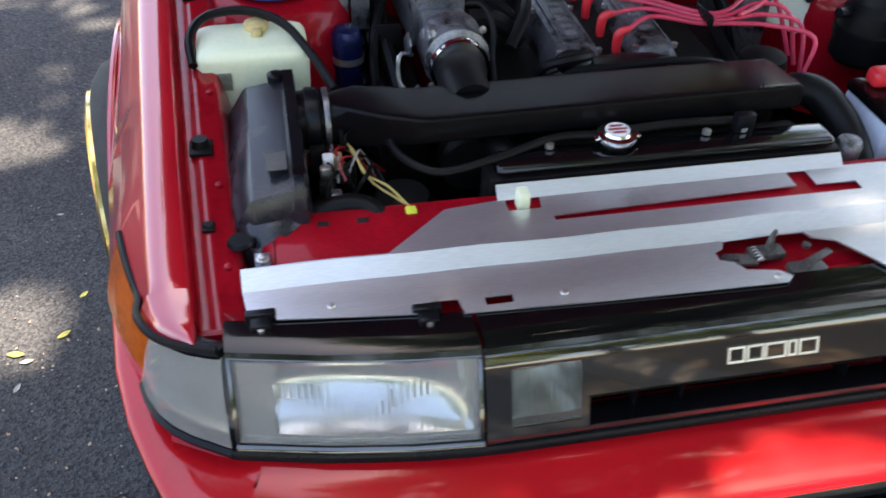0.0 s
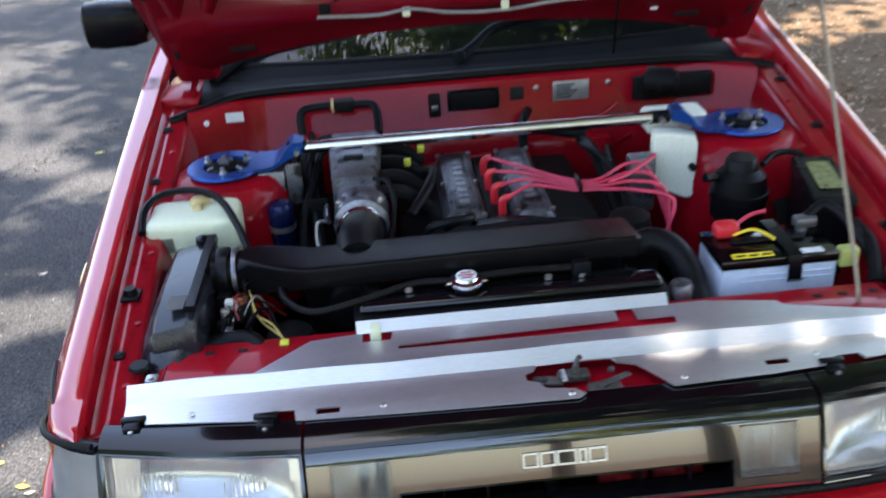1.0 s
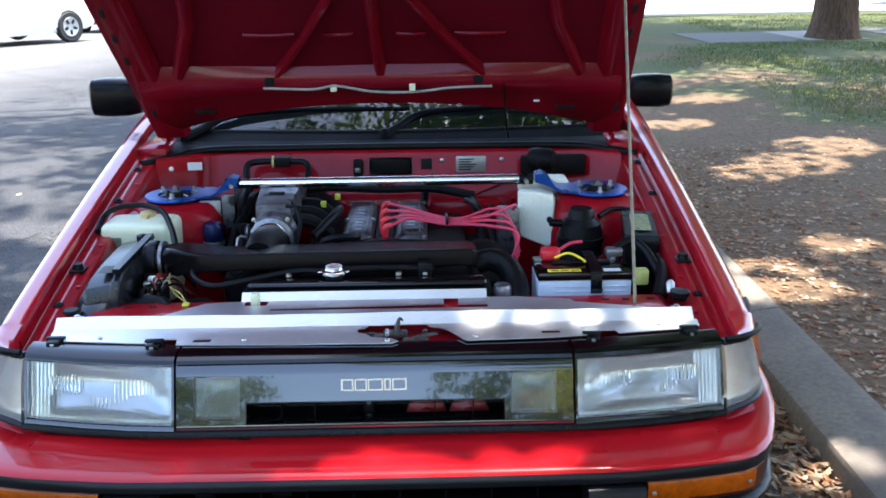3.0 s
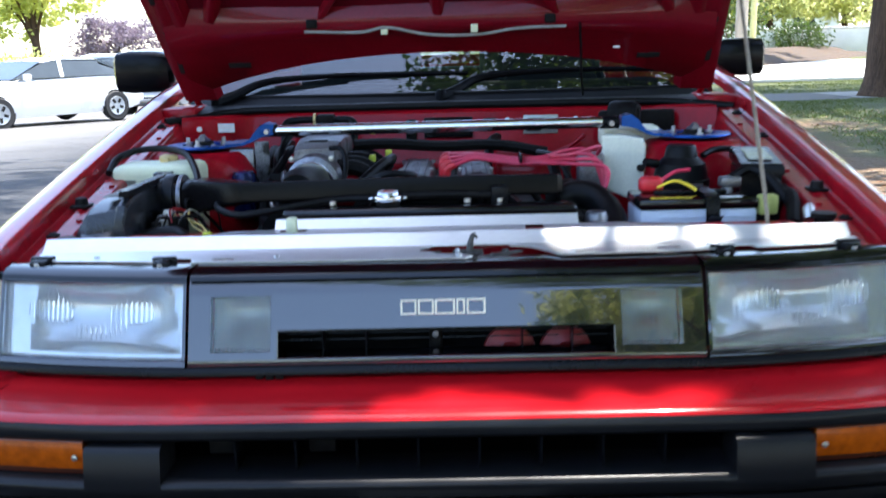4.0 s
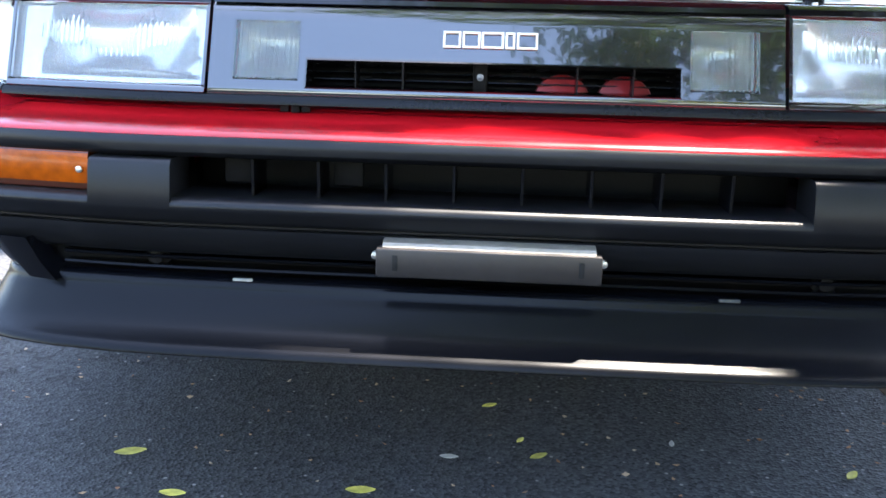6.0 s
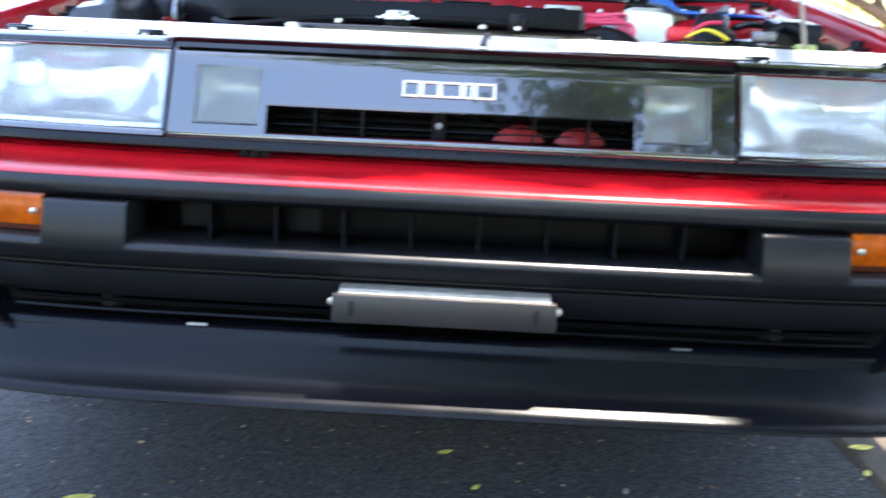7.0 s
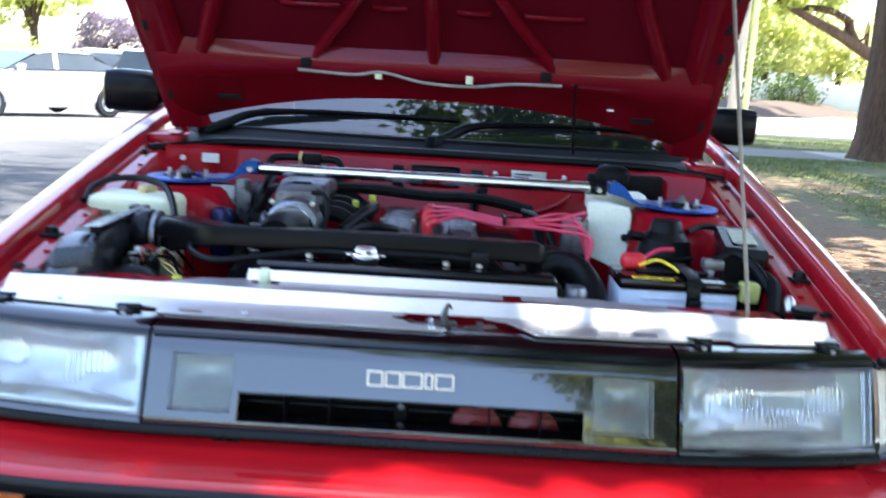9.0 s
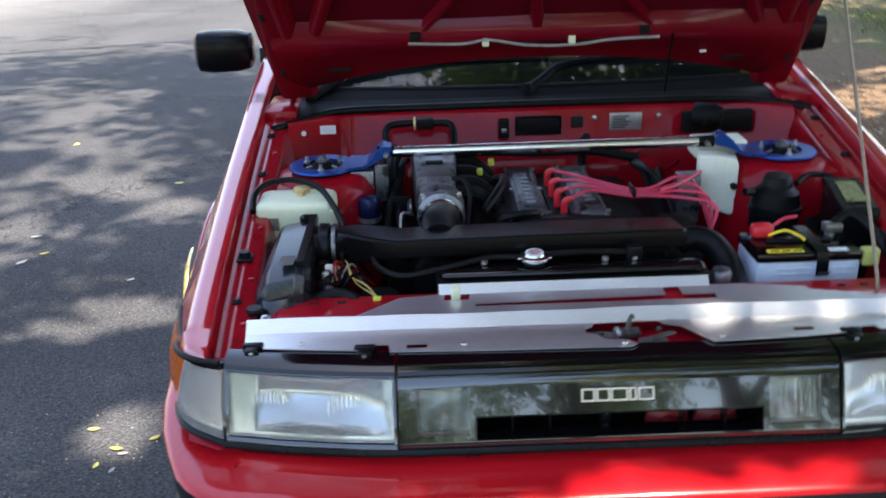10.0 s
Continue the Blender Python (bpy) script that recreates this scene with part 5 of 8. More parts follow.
    part("side_hose", pipe([(0.225, 0.46, 0.735), (0.26, 0.46, 0.745), (0.295, 0.44, 0.735), (0.315, 0.39, 0.708), (0.312, 0.33, 0.68), (0.31, 0.30, 0.63)], (0.026, 0.028, 0.029, 0.029, 0.028, 0.028), 14), RUBBER, CAR, "black rubber hose elbow")
    part("hose_fitting", turned(((0.020, 0), (0.022, 0.02), (0.018, 0.03), (0.001, 0.032)), pose(0.275, 0.315, 0.705), 14), CAST, CAR)
    part("duct_outlet", pipe([(-0.30, 0.47, 0.758), (-0.302, 0.53, 0.762), (-0.295, 0.57, 0.757), (-0.292, 0.598, 0.754)], (0.038, 0.040, 0.043, 0.045), 18), RUBBER, d, "black rubber intake elbow")


airbox()


def engine():
    eng = part("engine", box((-0.22, 0.22), (0.50, 1.06), (0.36, 0.70), 0.02), DARK, CAR, "twin cam engine with grey cast covers and pink-red leads")
    # throttle body and plenum
    part("throttle_ring", turned(((0.040, -0.012), (0.050, -0.012), (0.052, 0.0), (0.050, 0.012), (0.040, 0.012)), pose(-0.292, 0.604, 0.754, 90), 26), CHROME, eng, "bright throttle hose clamp")
    tb = part("throttle_body", rbox(turned(((0.050, -0.080), (0.058, -0.076), (0.058, -0.060), (0.053, -0.052), (0.053, -0.012), (0.057, -0.004), (0.046, 0.002)), pose(-0.292, 0.616, 0.756, 90), 28), (-0.340, -0.256), (0.640, 0.738), (0.705, 0.80), 0.014, 3), CAST, eng, "grey cast throttle body")
    part("throttle_bore", turned(((0.046, 0), (0.048, 0.03), (0.040, 0.032)), pose(-0.292, 0.644, 0.756, 90), 24), CAST, tb)
    for x, z in ((-0.346, 0.72), (-0.26, 0.72), (-0.346, 0.82), (-0.26, 0.82)):
        part("bolt", turned(((0.006, 0), (0.006, 0.006), (0.001, 0.007)), pose(x + 0.011, 0.626, z - 0.012, 90), 8), STEEL, tb)
    part("linkage", pipe([(-0.36, 0.68, 0.74), (-0.385, 0.66, 0.75), (-0.388, 0.64, 0.71), (-0.37, 0.62, 0.70), (-0.355, 0.64, 0.70)], 0.004, 6), STEEL, tb)
    part("linkage_cam", turned(((0.022, 0), (0.022, 0.004), (0.012, 0.010), (0.001, 0.010)), pose(-0.362, 0.69, 0.755, 0, -90), 16), CAST, tb)
    part("vacuum_hose", pipe([(-0.262, 0.70, 0.822), (-0.235, 0.69, 0.82), (-0.222, 0.66, 0.79), (-0.228, 0.63, 0.75), (-0.235, 0.58, 0.73)], 0.0055, 8), RUBBER, tb)
    rows = []
    for y, w, z0, z1 in ((0.732, 0.046, 0.73, 0.818), (0.76, 0.050, 0.73, 0.824), (0.86, 0.056, 0.735, 0.832), (0.97, 0.060, 0.735, 0.828), (1.01, 0.058, 0.735, 0.815)):
        r = 0.012
        rows.append([(-0.303 + x, y, z) for x, z in ((-w, z0), (-w, z1 - r), (-w + 0.3 * r, z1 - 0.3 * r), (-w + r, z1), (w - r, z1), (w - 0.3 * r, z1 - 0.3 * r), (w, z1 - r), (w, z0))])
    plen = part("intake_plenum", loft(bmesh.new(), rows, closed=True, cap=True), CAST, eng, "grey cast intake plenum", angle=40)
    part("plenum_badge", box((-0.325, -0.281), (0.80, 0.835), (0.826, 0.8295), 0.002), DARK, plen)
    for k in range(4):
        part("intake_runner", pipe([(-0.25, 0.73 + 0.085 * k, 0.775), (-0.20, 0.73 + 0.085 * k, 0.77), (-0.15, 0.73 + 0.085 * k, 0.73)], 0.018, 10), DARK, eng)
    # dark filler boxes stand in for shade beside the block; hoses run over them
    well = part("dark_filler", box((-0.425, -0.335), (0.60, 1.02), (0.40, 0.665), 0.02), DARK, eng, "dark filler for the shaded gap beside the block")
    for pts, r in (([(-0.41, 0.98, 0.80), (-0.415, 0.90, 0.785), (-0.40, 0.80, 0.74), (-0.385, 0.70, 0.68), (-0.37, 0.62, 0.60)], 0.014),
                   ([(-0.375, 1.00, 0.78), (-0.385, 0.90, 0.80), (-0.395, 0.82, 0.775), (-0.42, 0.74, 0.72), (-0.42, 0.66, 0.62)], 0.010),
                   ([(-0.44, 0.97, 0.72), (-0.425, 0.86, 0.75), (-0.415, 0.76, 0.69), (-0.41, 0.66, 0.67), (-0.37, 0.58, 0.67)], 0.012),
                   ([(-0.36, 0.95, 0.83), (-0.385, 0.90, 0.835), (-0.405, 0.86, 0.79), (-0.405, 0.80, 0.69)], 0.008)):
        part("heater_hose", pipe(pts, r, 8), RUBBER, well)
    part("cable_stay", box((-0.415, -0.365), (0.76, 0.768), (0.69, 0.76), 0.004), DARK, well)
    low = part("dark_filler", box((0.21, 0.33), (0.60, 1.02), (0.40, 0.645), 0.02), DARK, eng, "dark filler for the shaded gap beside the block")
    for pts, r in (([(0.24, 0.98, 0.76), (0.25, 0.88, 0.76), (0.262, 0.78, 0.70), (0.265, 0.68, 0.66), (0.25, 0.60, 0.60)], 0.014),
                   ([(0.30, 0.96, 0.74), (0.285, 0.84, 0.73), (0.30, 0.72, 0.67), (0.33, 0.62, 0.62)], 0.010),
                   ([(0.22, 0.90, 0.78), (0.255, 0.82, 0.775), (0.285, 0.76, 0.72), (0.28, 0.68, 0.66)], 0.007)):
        part("heater_hose", pipe(pts, r, 8), RUBBER, low)
    # cam covers
    for x, w in ((-0.075, 0.045), (0.065, 0.045)):
        rows = []
        for y, h in ((0.60, 0.735), (0.612, 0.755), (0.63, 0.764), (0.95, 0.764), (0.97, 0.755), (0.98, 0.735)):
            rows.append([(x + dx, y, 0.70 + (h - 0.70) * f) for dx, f in ((-w, 0), (-w, 0.55), (-w * 0.75, 0.9), (-w * 0.4, 1), (w * 0.4, 1), (w * 0.75, 0.9), (w, 0.55), (w, 0))])
        cover = part("cam_cover", loft(bmesh.new(), rows, cap=True), CAST_DARK, eng, "ribbed grey cast cam cover", angle=40)
        for k in range(8):
            part("raised_bar", box((x - 0.011, x + 0.011), (0.665 + 0.030 * k, 0.683 + 0.030 * k - 0.006 * (k % 3 == 1)), (0.7625, 0.7662), 0.001, 1), CAST, cover)
        for dx in (-0.024, 0.024):
            part("casting_line", box((x + dx - 0.0018, x + dx + 0.0018), (0.635, 0.945), (0.7625, 0.7658), 0.001, 1), CAST_DARK, cover)
        for y in (0.62, 0.79, 0.96):
            for dx in (-1, 1):
                part("bolt", turned(((0.006, 0), (0.006, 0.007), (0.001, 0.009)), pose(x + dx * w * 0.8, y, 0.752), 8), STEEL, cover)
    part("plug_valley", box((-0.03, 0.02), (0.62, 0.97), (0.71, 0.742), 0.006), DARK, eng)
    # timing belt covers
    belt = part("belt_cover", loft(bmesh.new(), [[(-0.005 + rx * math.cos(a), y, 0.655 + rz * max(math.sin(a), -0.6)) for a in np.linspace(0, 2 * math.pi, 24, endpoint=False)] for y, rx, rz in ((0.535, 0.175, 0.095), (0.545, 0.19, 0.108), (0.585, 0.19, 0.112), (0.60, 0.18, 0.105))], closed=True, cap=True), BLACK_TRIM, eng, "black timing belt cover", angle=40)
    part("cover_ridge", pipe([(-0.165, 0.54, 0.70), (-0.12, 0.54, 0.758), (-0.05, 0.54, 0.766), (0.08, 0.542, 0.768), (0.16, 0.545, 0.752), (0.19, 0.55, 0.72)], 0.007, 8), RUBBER, belt)
    part("oil_cap", turned(((0.030, 0), (0.030, 0.016), (0.022, 0.022), (0.001, 0.022)), pose(-0.10, 0.575, 0.752), 18), BLACK_TRIM, eng)
    part("breather_hose", pipe([(-0.16, 0.58, 0.73), (-0.155, 0.56, 0.765), (-0.12, 0.55, 0.78), (-0.075, 0.57, 0.775), (-0.07, 0.61, 0.762)], 0.009, 8), RUBBER, eng)
    # spark leads
    starts = [(-0.012, 0.855, 0.775), (-0.012, 0.775, 0.775), (-0.008, 0.70, 0.775), (0.0, 0.635, 0.775)]
    ends = [(0.352, 0.650, 0.70), (0.345, 0.615, 0.70), (0.335, 0.575, 0.70), (0.318, 0.545, 0.71)]
    for k, (a, b) in enumerate(zip(starts, ends)):
        ax, ay, az = a
        part("plug_boot", pipe([(ax, ay, 0.73), (ax, ay, az), (ax + 0.018, ay - 0.004, az + 0.012)], (0.008, 0.009, 0.006), 10), CAP_RED, eng, "red plug boot")
        part("plug_lead", pipe([(ax + 0.012, ay - 0.004, az + 0.010), (0.065, 0.75 - 0.032 * k, 0.796), (0.15, 0.668 - 0.010 * k, 0.794 - 0.003 * k), (0.205, 0.655 - 0.010 * k, 0.796 - 0.003 * k), (0.275, 0.700 - 0.030 * k, 0.806 - 0.007 * k), (0.318 + 0.006 * k, 0.685 - 0.040 * k, 0.796 - 0.006 * k), b], 0.0042, 8), LEAD, eng, "pink-red spark plug lead")
    part("coil_lead", pipe([(0.22, 0.63, 0.80), (0.27, 0.66, 0.80), (0.34, 0.72, 0.81), (0.345, 0.76, 0.79), (0.32, 0.78, 0.75)], 0.0042, 8), LEAD, eng, "pink-red coil lead")
    part("lead_comb", box((0.155, 0.162), (0.61, 0.675), (0.79, 0.808), 0.002), BLACK_TRIM, eng)
    part("distributor", turned(((0.042, 0), (0.044, 0.03), (0.040, 0.05), (0.020, 0.058), (0.001, 0.058)), pose(0.25, 0.57, 0.70, 0, 0, 0), 20), DARK, eng, "black distributor cap")
    part("coil_bracket", box((0.30, 0.36), (0.76, 0.80), (0.66, 0.79), 0.006), CAST, eng)
    for q in ((-0.185, 0.89, 0.775), (-0.15, 0.955, 0.78)):
        part("yellow_plug", box((q[0] - 0.008, q[0] + 0.008), (q[1] - 0.007, q[1] + 0.007), (q[2] - 0.009, q[2] + 0.009), 0.003), WIRE_GREEN, eng, "yellow-green wiring plug")
    part("rear_loom", pipe([(-0.24, 0.98, 0.80), (-0.15, 0.99, 0.80), (-0.02, 1.0, 0.79), (0.12, 1.0, 0.79), (0.25, 0.98, 0.77)], 0.014, 8), DARK, eng)
    part("rear_hose", pipe([(-0.15, 0.86, 0.76), (-0.13, 0.80, 0.785), (-0.15, 0.72, 0.78), (-0.19, 0.66, 0.75)], 0.011, 8), RUBBER, eng)
    part("heater_hose", pipe([(0.10, 0.99, 0.74), (0.11, 1.05, 0.79), (0.13, 1.10, 0.80)], 0.012, 8), RUBBER, eng)


engine()


def bay_fittings():
    # washer bottle
    rows = []
    for z, k in ((0.60, 0.88), (0.62, 0.94), (0.70, 0.97), (0.782, 1.0), (0.792, 0.985), (0.799, 0.94), (0.803, 0.86), (0.805, 0.6)):
        r = []
        for a in np.linspace(0, 2 * math.pi, 44, endpoint=False):
            c, s_ = math.cos(a), math.sin(a)
            r.append((-0.632 + k * 0.092 * math.copysign(abs(c) ** 0.22, c), 0.660 + k * 0.062 * math.copysign(abs(s_) ** 0.22, s_), z))
        rows.append(r)
    b = part("washer_bottle", loft(bmesh.new(), rows, closed=True, cap=True), POLY, CAR, "milky pale green plastic washer bottle", angle=50)
    part("filler_cap", turned(((0.020, 0), (0.0205, 0.007), (0.018, 0.012), (0.012, 0.014), (0.001, 0.014)), pose(-0.622, 0.690, 0.804), 18), TAN, b, "tan filler cap")
    part("cap_tab", box((-0.631, -0.613), (0.655, 0.676), (0.801, 0.814), 0.003), TAN, b)
    part("label", box((-0.702, -0.668), (0.5955, 0.5985), (0.744, 0.774), 0), surface("smudged_label", (0.16, 0.16, 0.12), 0.6, var=0.4, scale=40), b)
    part("washer_hose", pipe([(-0.725, 0.60, 0.79), (-0.728, 0.66, 0.812), (-0.70, 0.70, 0.826), (-0.64, 0.705, 0.830), (-0.58, 0.67, 0.822), (-0.54, 0.60, 0.80), (-0.51, 0.52, 0.775)], 0.0075, 8), RUBBER, b, "black rubber hose")
    # wires by the airbox
    for k, (mat, pts) in enumerate(((WIRE_YELLOW, [(-0.505, 0.43, 0.735), (-0.495, 0.39, 0.742), (-0.485, 0.35, 0.73), (-0.455, 0.32, 0.725), (-0.43, 0.275, 0.718)]),
                                    (WIRE_YELLOW, [(-0.50, 0.42, 0.73), (-0.49, 0.37, 0.735), (-0.475, 0.34, 0.72), (-0.44, 0.30, 0.712), (-0.425, 0.27, 0.712)]),
                                    (LEAD, [(-0.545, 0.435, 0.73), (-0.52, 0.44, 0.745), (-0.49, 0.43, 0.735)]), (DARK, [(-0.55, 0.40, 0.73), (-0.53, 0.36, 0.735), (-0.535, 0.31, 0.70)]), (GREY_PLASTIC, [(-0.53, 0.41, 0.735), (-0.52, 0.38, 0.742), (-0.525, 0.34, 0.725)]))):
        part("wire", pipe(pts, 0.0017, 6), mat, CAR, "loose wire beside the air filter box")
    for x, y, z, mat in ((-0.535, 0.385, 0.735, PAPER), (-0.515, 0.35, 0.728, DARK), (-0.545, 0.34, 0.72, DARK), (-0.43, 0.268, 0.712, WIRE_GREEN), (-0.53, 0.32, 0.715, CAST)):
        part("connector", box((x - 0.008, x + 0.008), (y - 0.008, y + 0.008), (z - 0.009, z + 0.009), 0.0025), mat, CAR, "small wiring connector")
    part("inlet_hose", pipe([(-0.575, 0.300, 0.700), (-0.525, 0.302, 0.712), (-0.492, 0.296, 0.712), (-0.474, 0.278, 0.704), (-0.468, 0.262, 0.680), (-0.466, 0.255, 0.640)], 0.0155, 12), RUBBER, CAR, "black rubber hose by the nose")
    part("relay", box((-0.56, -0.50), (0.285, 0.35), (0.62, 0.70), 0.006), DARK, CAR)
    part("resonator", turned(((0.05, 0), (0.055, 0.03), (0.055, 0.10), (0.04, 0.13), (0.001, 0.135)), pose(-0.43, 0.345, 0.56), 20), DARK, CAR)
    part("pulley", turned(((0.045, -0.02), (0.03, -0.012), (0.045, 0), (0.03, 0.012), (0.045, 0.02)), pose(-0.315, 0.42, 0.69, 90), 22), RUBBER, CAR)
    # blue fuel or coil can
    can = part("blue_can", turned(((0.026, 0), (0.028, 0.006), (0.028, 0.095), (0.022, 0.105), (0.001, 0.107)), pose(-0.467, 0.735, 0.665), 18), NAVY, CAR, "small blue metal can")
    part("can_strap", turned(((0.0295, 0), (0.0295, 0.012)), pose(-0.467, 0.735, 0.71), 18), STEEL, can)
    part("tan_connector", box((-0.535, -0.508), (0.765, 0.785), (0.775, 0.80), 0.003), TAN, CAR)
    part("grey_module", box((-0.515, -0.455), (0.80, 0.83), (0.72, 0.815), 0.006), CAST, CAR)
    # strut towers
    for s in (-1, 1):
        cx, cy = s * 0.585, 0.845
        tower = part("strut_tower", turned(((0.155, -0.30), (0.150, -0.10), (0.135, -0.045), (0.118, -0.016), (0.105, -0.006), (0.05, -0.004), (0.001, -0.004)), pose(cx, cy, 0.815), 32), RED_BAY, CAR, "red painted suspension strut tower", angle=60)
        part("tower_skirt", box((min(cx, s * 0.70), max(cx, s * 0.70)), (0.74, 0.96), (0.70, 0.795), 0.012), RED_BAY, tower)
        part("ring_plate", turned(((0.050, 0), (0.084, 0), (0.086, 0.003), (0.084, 0.0065), (0.050, 0.0065), (0.050, 0)), pose(cx, cy, 0.8175), 36), BLUE, tower, "blue anodised strut brace ring")
        part("strut_top", turned(((0.045, 0), (0.045, 0.004), (0.026, 0.008), (0.024, 0.018), (0.001, 0.02)), pose(cx, cy, 0.813), 22), DARK, tower)
        for a in (30, 150, 270):
            part("stud", turned(((0.009, 0), (0.009, 0.008), (0.005, 0.009), (0.005, 0.02), (0.001, 0.021)), pose(cx + 0.05 * math.cos(radians(a)), cy + 0.05 * math.sin(radians(a)), 0.818), 8), STEEL, tower)
        # bracket from the ring to the bar
        rows = []
        for d, w, z0, z1 in ((0.066, 0.058, 0.8215, 0.8275), (0.105, 0.048, 0.8225, 0.829), (0.122, 0.044, 0.828, 0.838), (0.140, 0.038, 0.838, 0.862), (0.155, 0.030, 0.842, 0.872), (0.175, 0.020, 0.845, 0.868)):
            rows.append([(cx - s * d, cy - w, z0), (cx - s * d, cy + w, z0), (cx - s * d, cy + w, z1), (cx - s * d, cy - w, z1)])
        part("bar_bracket", loft(bmesh.new(), rows, closed=True, cap=True), BLUE, tower, "blue folded brace bracket")
        part("top_nut", turned(((0.018, 0), (0.018, 0.006), (0.011, 0.007), (0.011, 0.011), (0.007, 0.012), (0.007, 0.016), (0.001, 0.017)), pose(cx, cy, 0.831), 6), CAST, tower)
        for a in (80, 200, 330):
            part("mount_rib", pipe([(cx + 0.028 * math.cos(radians(a)), cy + 0.028 * math.sin(radians(a)), 0.823), (cx + 0.043 * math.cos(radians(a)), cy + 0.043 * math.sin(radians(a)), 0.819)], 0.004, 6, 1), CAST, tower)
    brace = part("strut_brace", pipe([(-0.405, 0.836, 0.852), (-0.02, 0.836, 0.853), (0.365, 0.836, 0.854)], 0.0135, 16, 2), CHROME, CAR, "polished tubular strut brace across the bay")
    for x0, x1 in ((-0.445, -0.402), (0.362, 0.405)):
        part("brace_end", pipe([(x0, 0.838, 0.853), (x1, 0.838, 0.853)], 0.015, 12, 1), BLACK_TRIM, brace)
        part("brace_bolt", pipe([((x0 + x1) / 2, 0.80, 0.853), ((x0 + x1) / 2, 0.872, 0.853)], 0.006, 8, 1), STEEL, brace)
    # white reservoir
    tank = bmesh.new()
    face_ = [(0.361, 0.806, 0.826), (0.408, 0.796, 0.8255), (0.452, 0.784, 0.818), (0.458, 0.780, 0.800), (0.456, 0.776, 0.685), (0.450, 0.776, 0.674), (0.440, 0.777, 0.672), (0.372, 0.796, 0.696), (0.364, 0.798, 0.704)]
    mid_ = Vector((0.41, 0.79, 0.755))
    loft(tank, [[mid_ + (Vector(p) - mid_) * k + Vector((0.012, 0.05, 0)) * t for p in face_] for t, k in ((0.0, 0.90), (0.0, 0.94), (0.06, 0.985), (0.16, 1.0), (0.84, 1.0), (0.94, 0.985), (1.0, 0.94))], closed=True, cap=True)
    r = part("coolant_reservoir", tank, POLY_WHITE, CAR, "off-white plastic coolant reservoir", angle=50)
    part("reservoir_top", box((0.375, 0.515), (0.885, 0.965), (0.79, 0.838), 0.012, 3), POLY_WHITE, r)
    part("port", turned(((0.008, 0), (0.009, 0.010), (0.001, 0.011)), pose(0.446, 0.780, 0.752, 90), 12), INK, r)
    part("moulded_seam", pipe([(0.363, 0.818, 0.823), (0.364, 0.812, 0.705)], 0.0016, 6, 1), POLY_WHITE, r)
    # canister
    can = part("canister", turned(((0.050, 0), (0.058, 0.01), (0.058, 0.05), (0.062, 0.052), (0.062, 0.066), (0.058, 0.068), (0.052, 0.10), (0.036, 0.115), (0.032, 0.135), (0.028, 0.14), (0.001, 0.14)), pose(0.512, 0.665, 0.675), 26), RUBBER, CAR, "round black plastic canister")
    part("canister_pipe", pipe([(0.56, 0.67, 0.79), (0.60, 0.70, 0.80), (0.65, 0.70, 0.795), (0.665, 0.62, 0.78)], 0.007, 8), RUBBER, can)
    part("canister_spigot", pipe([(0.46, 0.66, 0.775), (0.43, 0.65, 0.78)], 0.010, 8, 1), BLACK_TRIM, can)
    # battery
    bt = part("battery", box((0.362, 0.580), (0.350, 0.475), (0.56, 0.728), 0.006), BATT, CAR, "pale blue-grey car battery with a black lid")
    part("battery_lid", box((0.360, 0.582), (0.348, 0.477), (0.728, 0.748), 0.005), GLOSS_BLACK, bt, "black battery lid")
    for z in (0.70, 0.712):
        part("case_rib", box((0.40, 0.57), (0.3480, 0.3505), (z, z + 0.003), 0.0008, 1), BATT, bt)
    lab = part("yellow_label", box((0.385, 0.462), (0.356, 0.374), (0.748, 0.7486), 0), YELLOW, bt, "yellow battery label")
    for k in range(3):
        part("print_bar", box((0.392 + 0.024 * k, 0.410 + 0.024 * k), (0.361, 0.367), (0.7487, 0.7491), 0), INK, lab)
    part("side_label", box((0.515, 0.555), (0.356, 0.374), (0.748, 0.7486), 0), PAPER, bt)
    part("hold_down", loft(bmesh.new(), [[(x, y, z) for x in (0.482, 0.508)] for y, z in ((0.49, 0.735), (0.485, 0.756), (0.47, 0.758), (0.365, 0.757), (0.345, 0.752), (0.340, 0.735), (0.338, 0.70), (0.325, 0.715), (0.31, 0.722))]), BLACK_TRIM, bt, "black hold-down strap")
    term = part("red_terminal_cover", box((0.378, 0.425), (0.430, 0.465), (0.748, 0.778), 0.010, 3), CAP_RED, bt, "red plastic terminal cover")
    part("red_wire", pipe([(0.42, 0.45, 0.768), (0.45, 0.455, 0.785), (0.48, 0.46, 0.788)], 0.004, 8), LEAD, term)
    part("yellow_wire", pipe([(0.41, 0.43, 0.758), (0.44, 0.42, 0.772), (0.465, 0.41, 0.765), (0.48, 0.405, 0.755)], 0.003, 8), YELLOW, bt)
    part("terminal", turned(((0.012, 0), (0.010, 0.018), (0.001, 0.018)), pose(0.552, 0.45, 0.748), 12), CAST, bt)
    part("terminal_clamp", box((0.535, 0.575), (0.435, 0.462), (0.755, 0.775), 0.004), CAST, bt)
    part("terminal_cable", pipe([(0.56, 0.455, 0.77), (0.60, 0.47, 0.785), (0.63, 0.44, 0.77), (0.65, 0.38, 0.73), (0.645, 0.31, 0.70)], 0.010, 8), RUBBER, bt)
    part("vent_strip", box((0.40, 0.54), (0.408, 0.426), (0.748, 0.755), 0.003), BLACK_TRIM, bt)
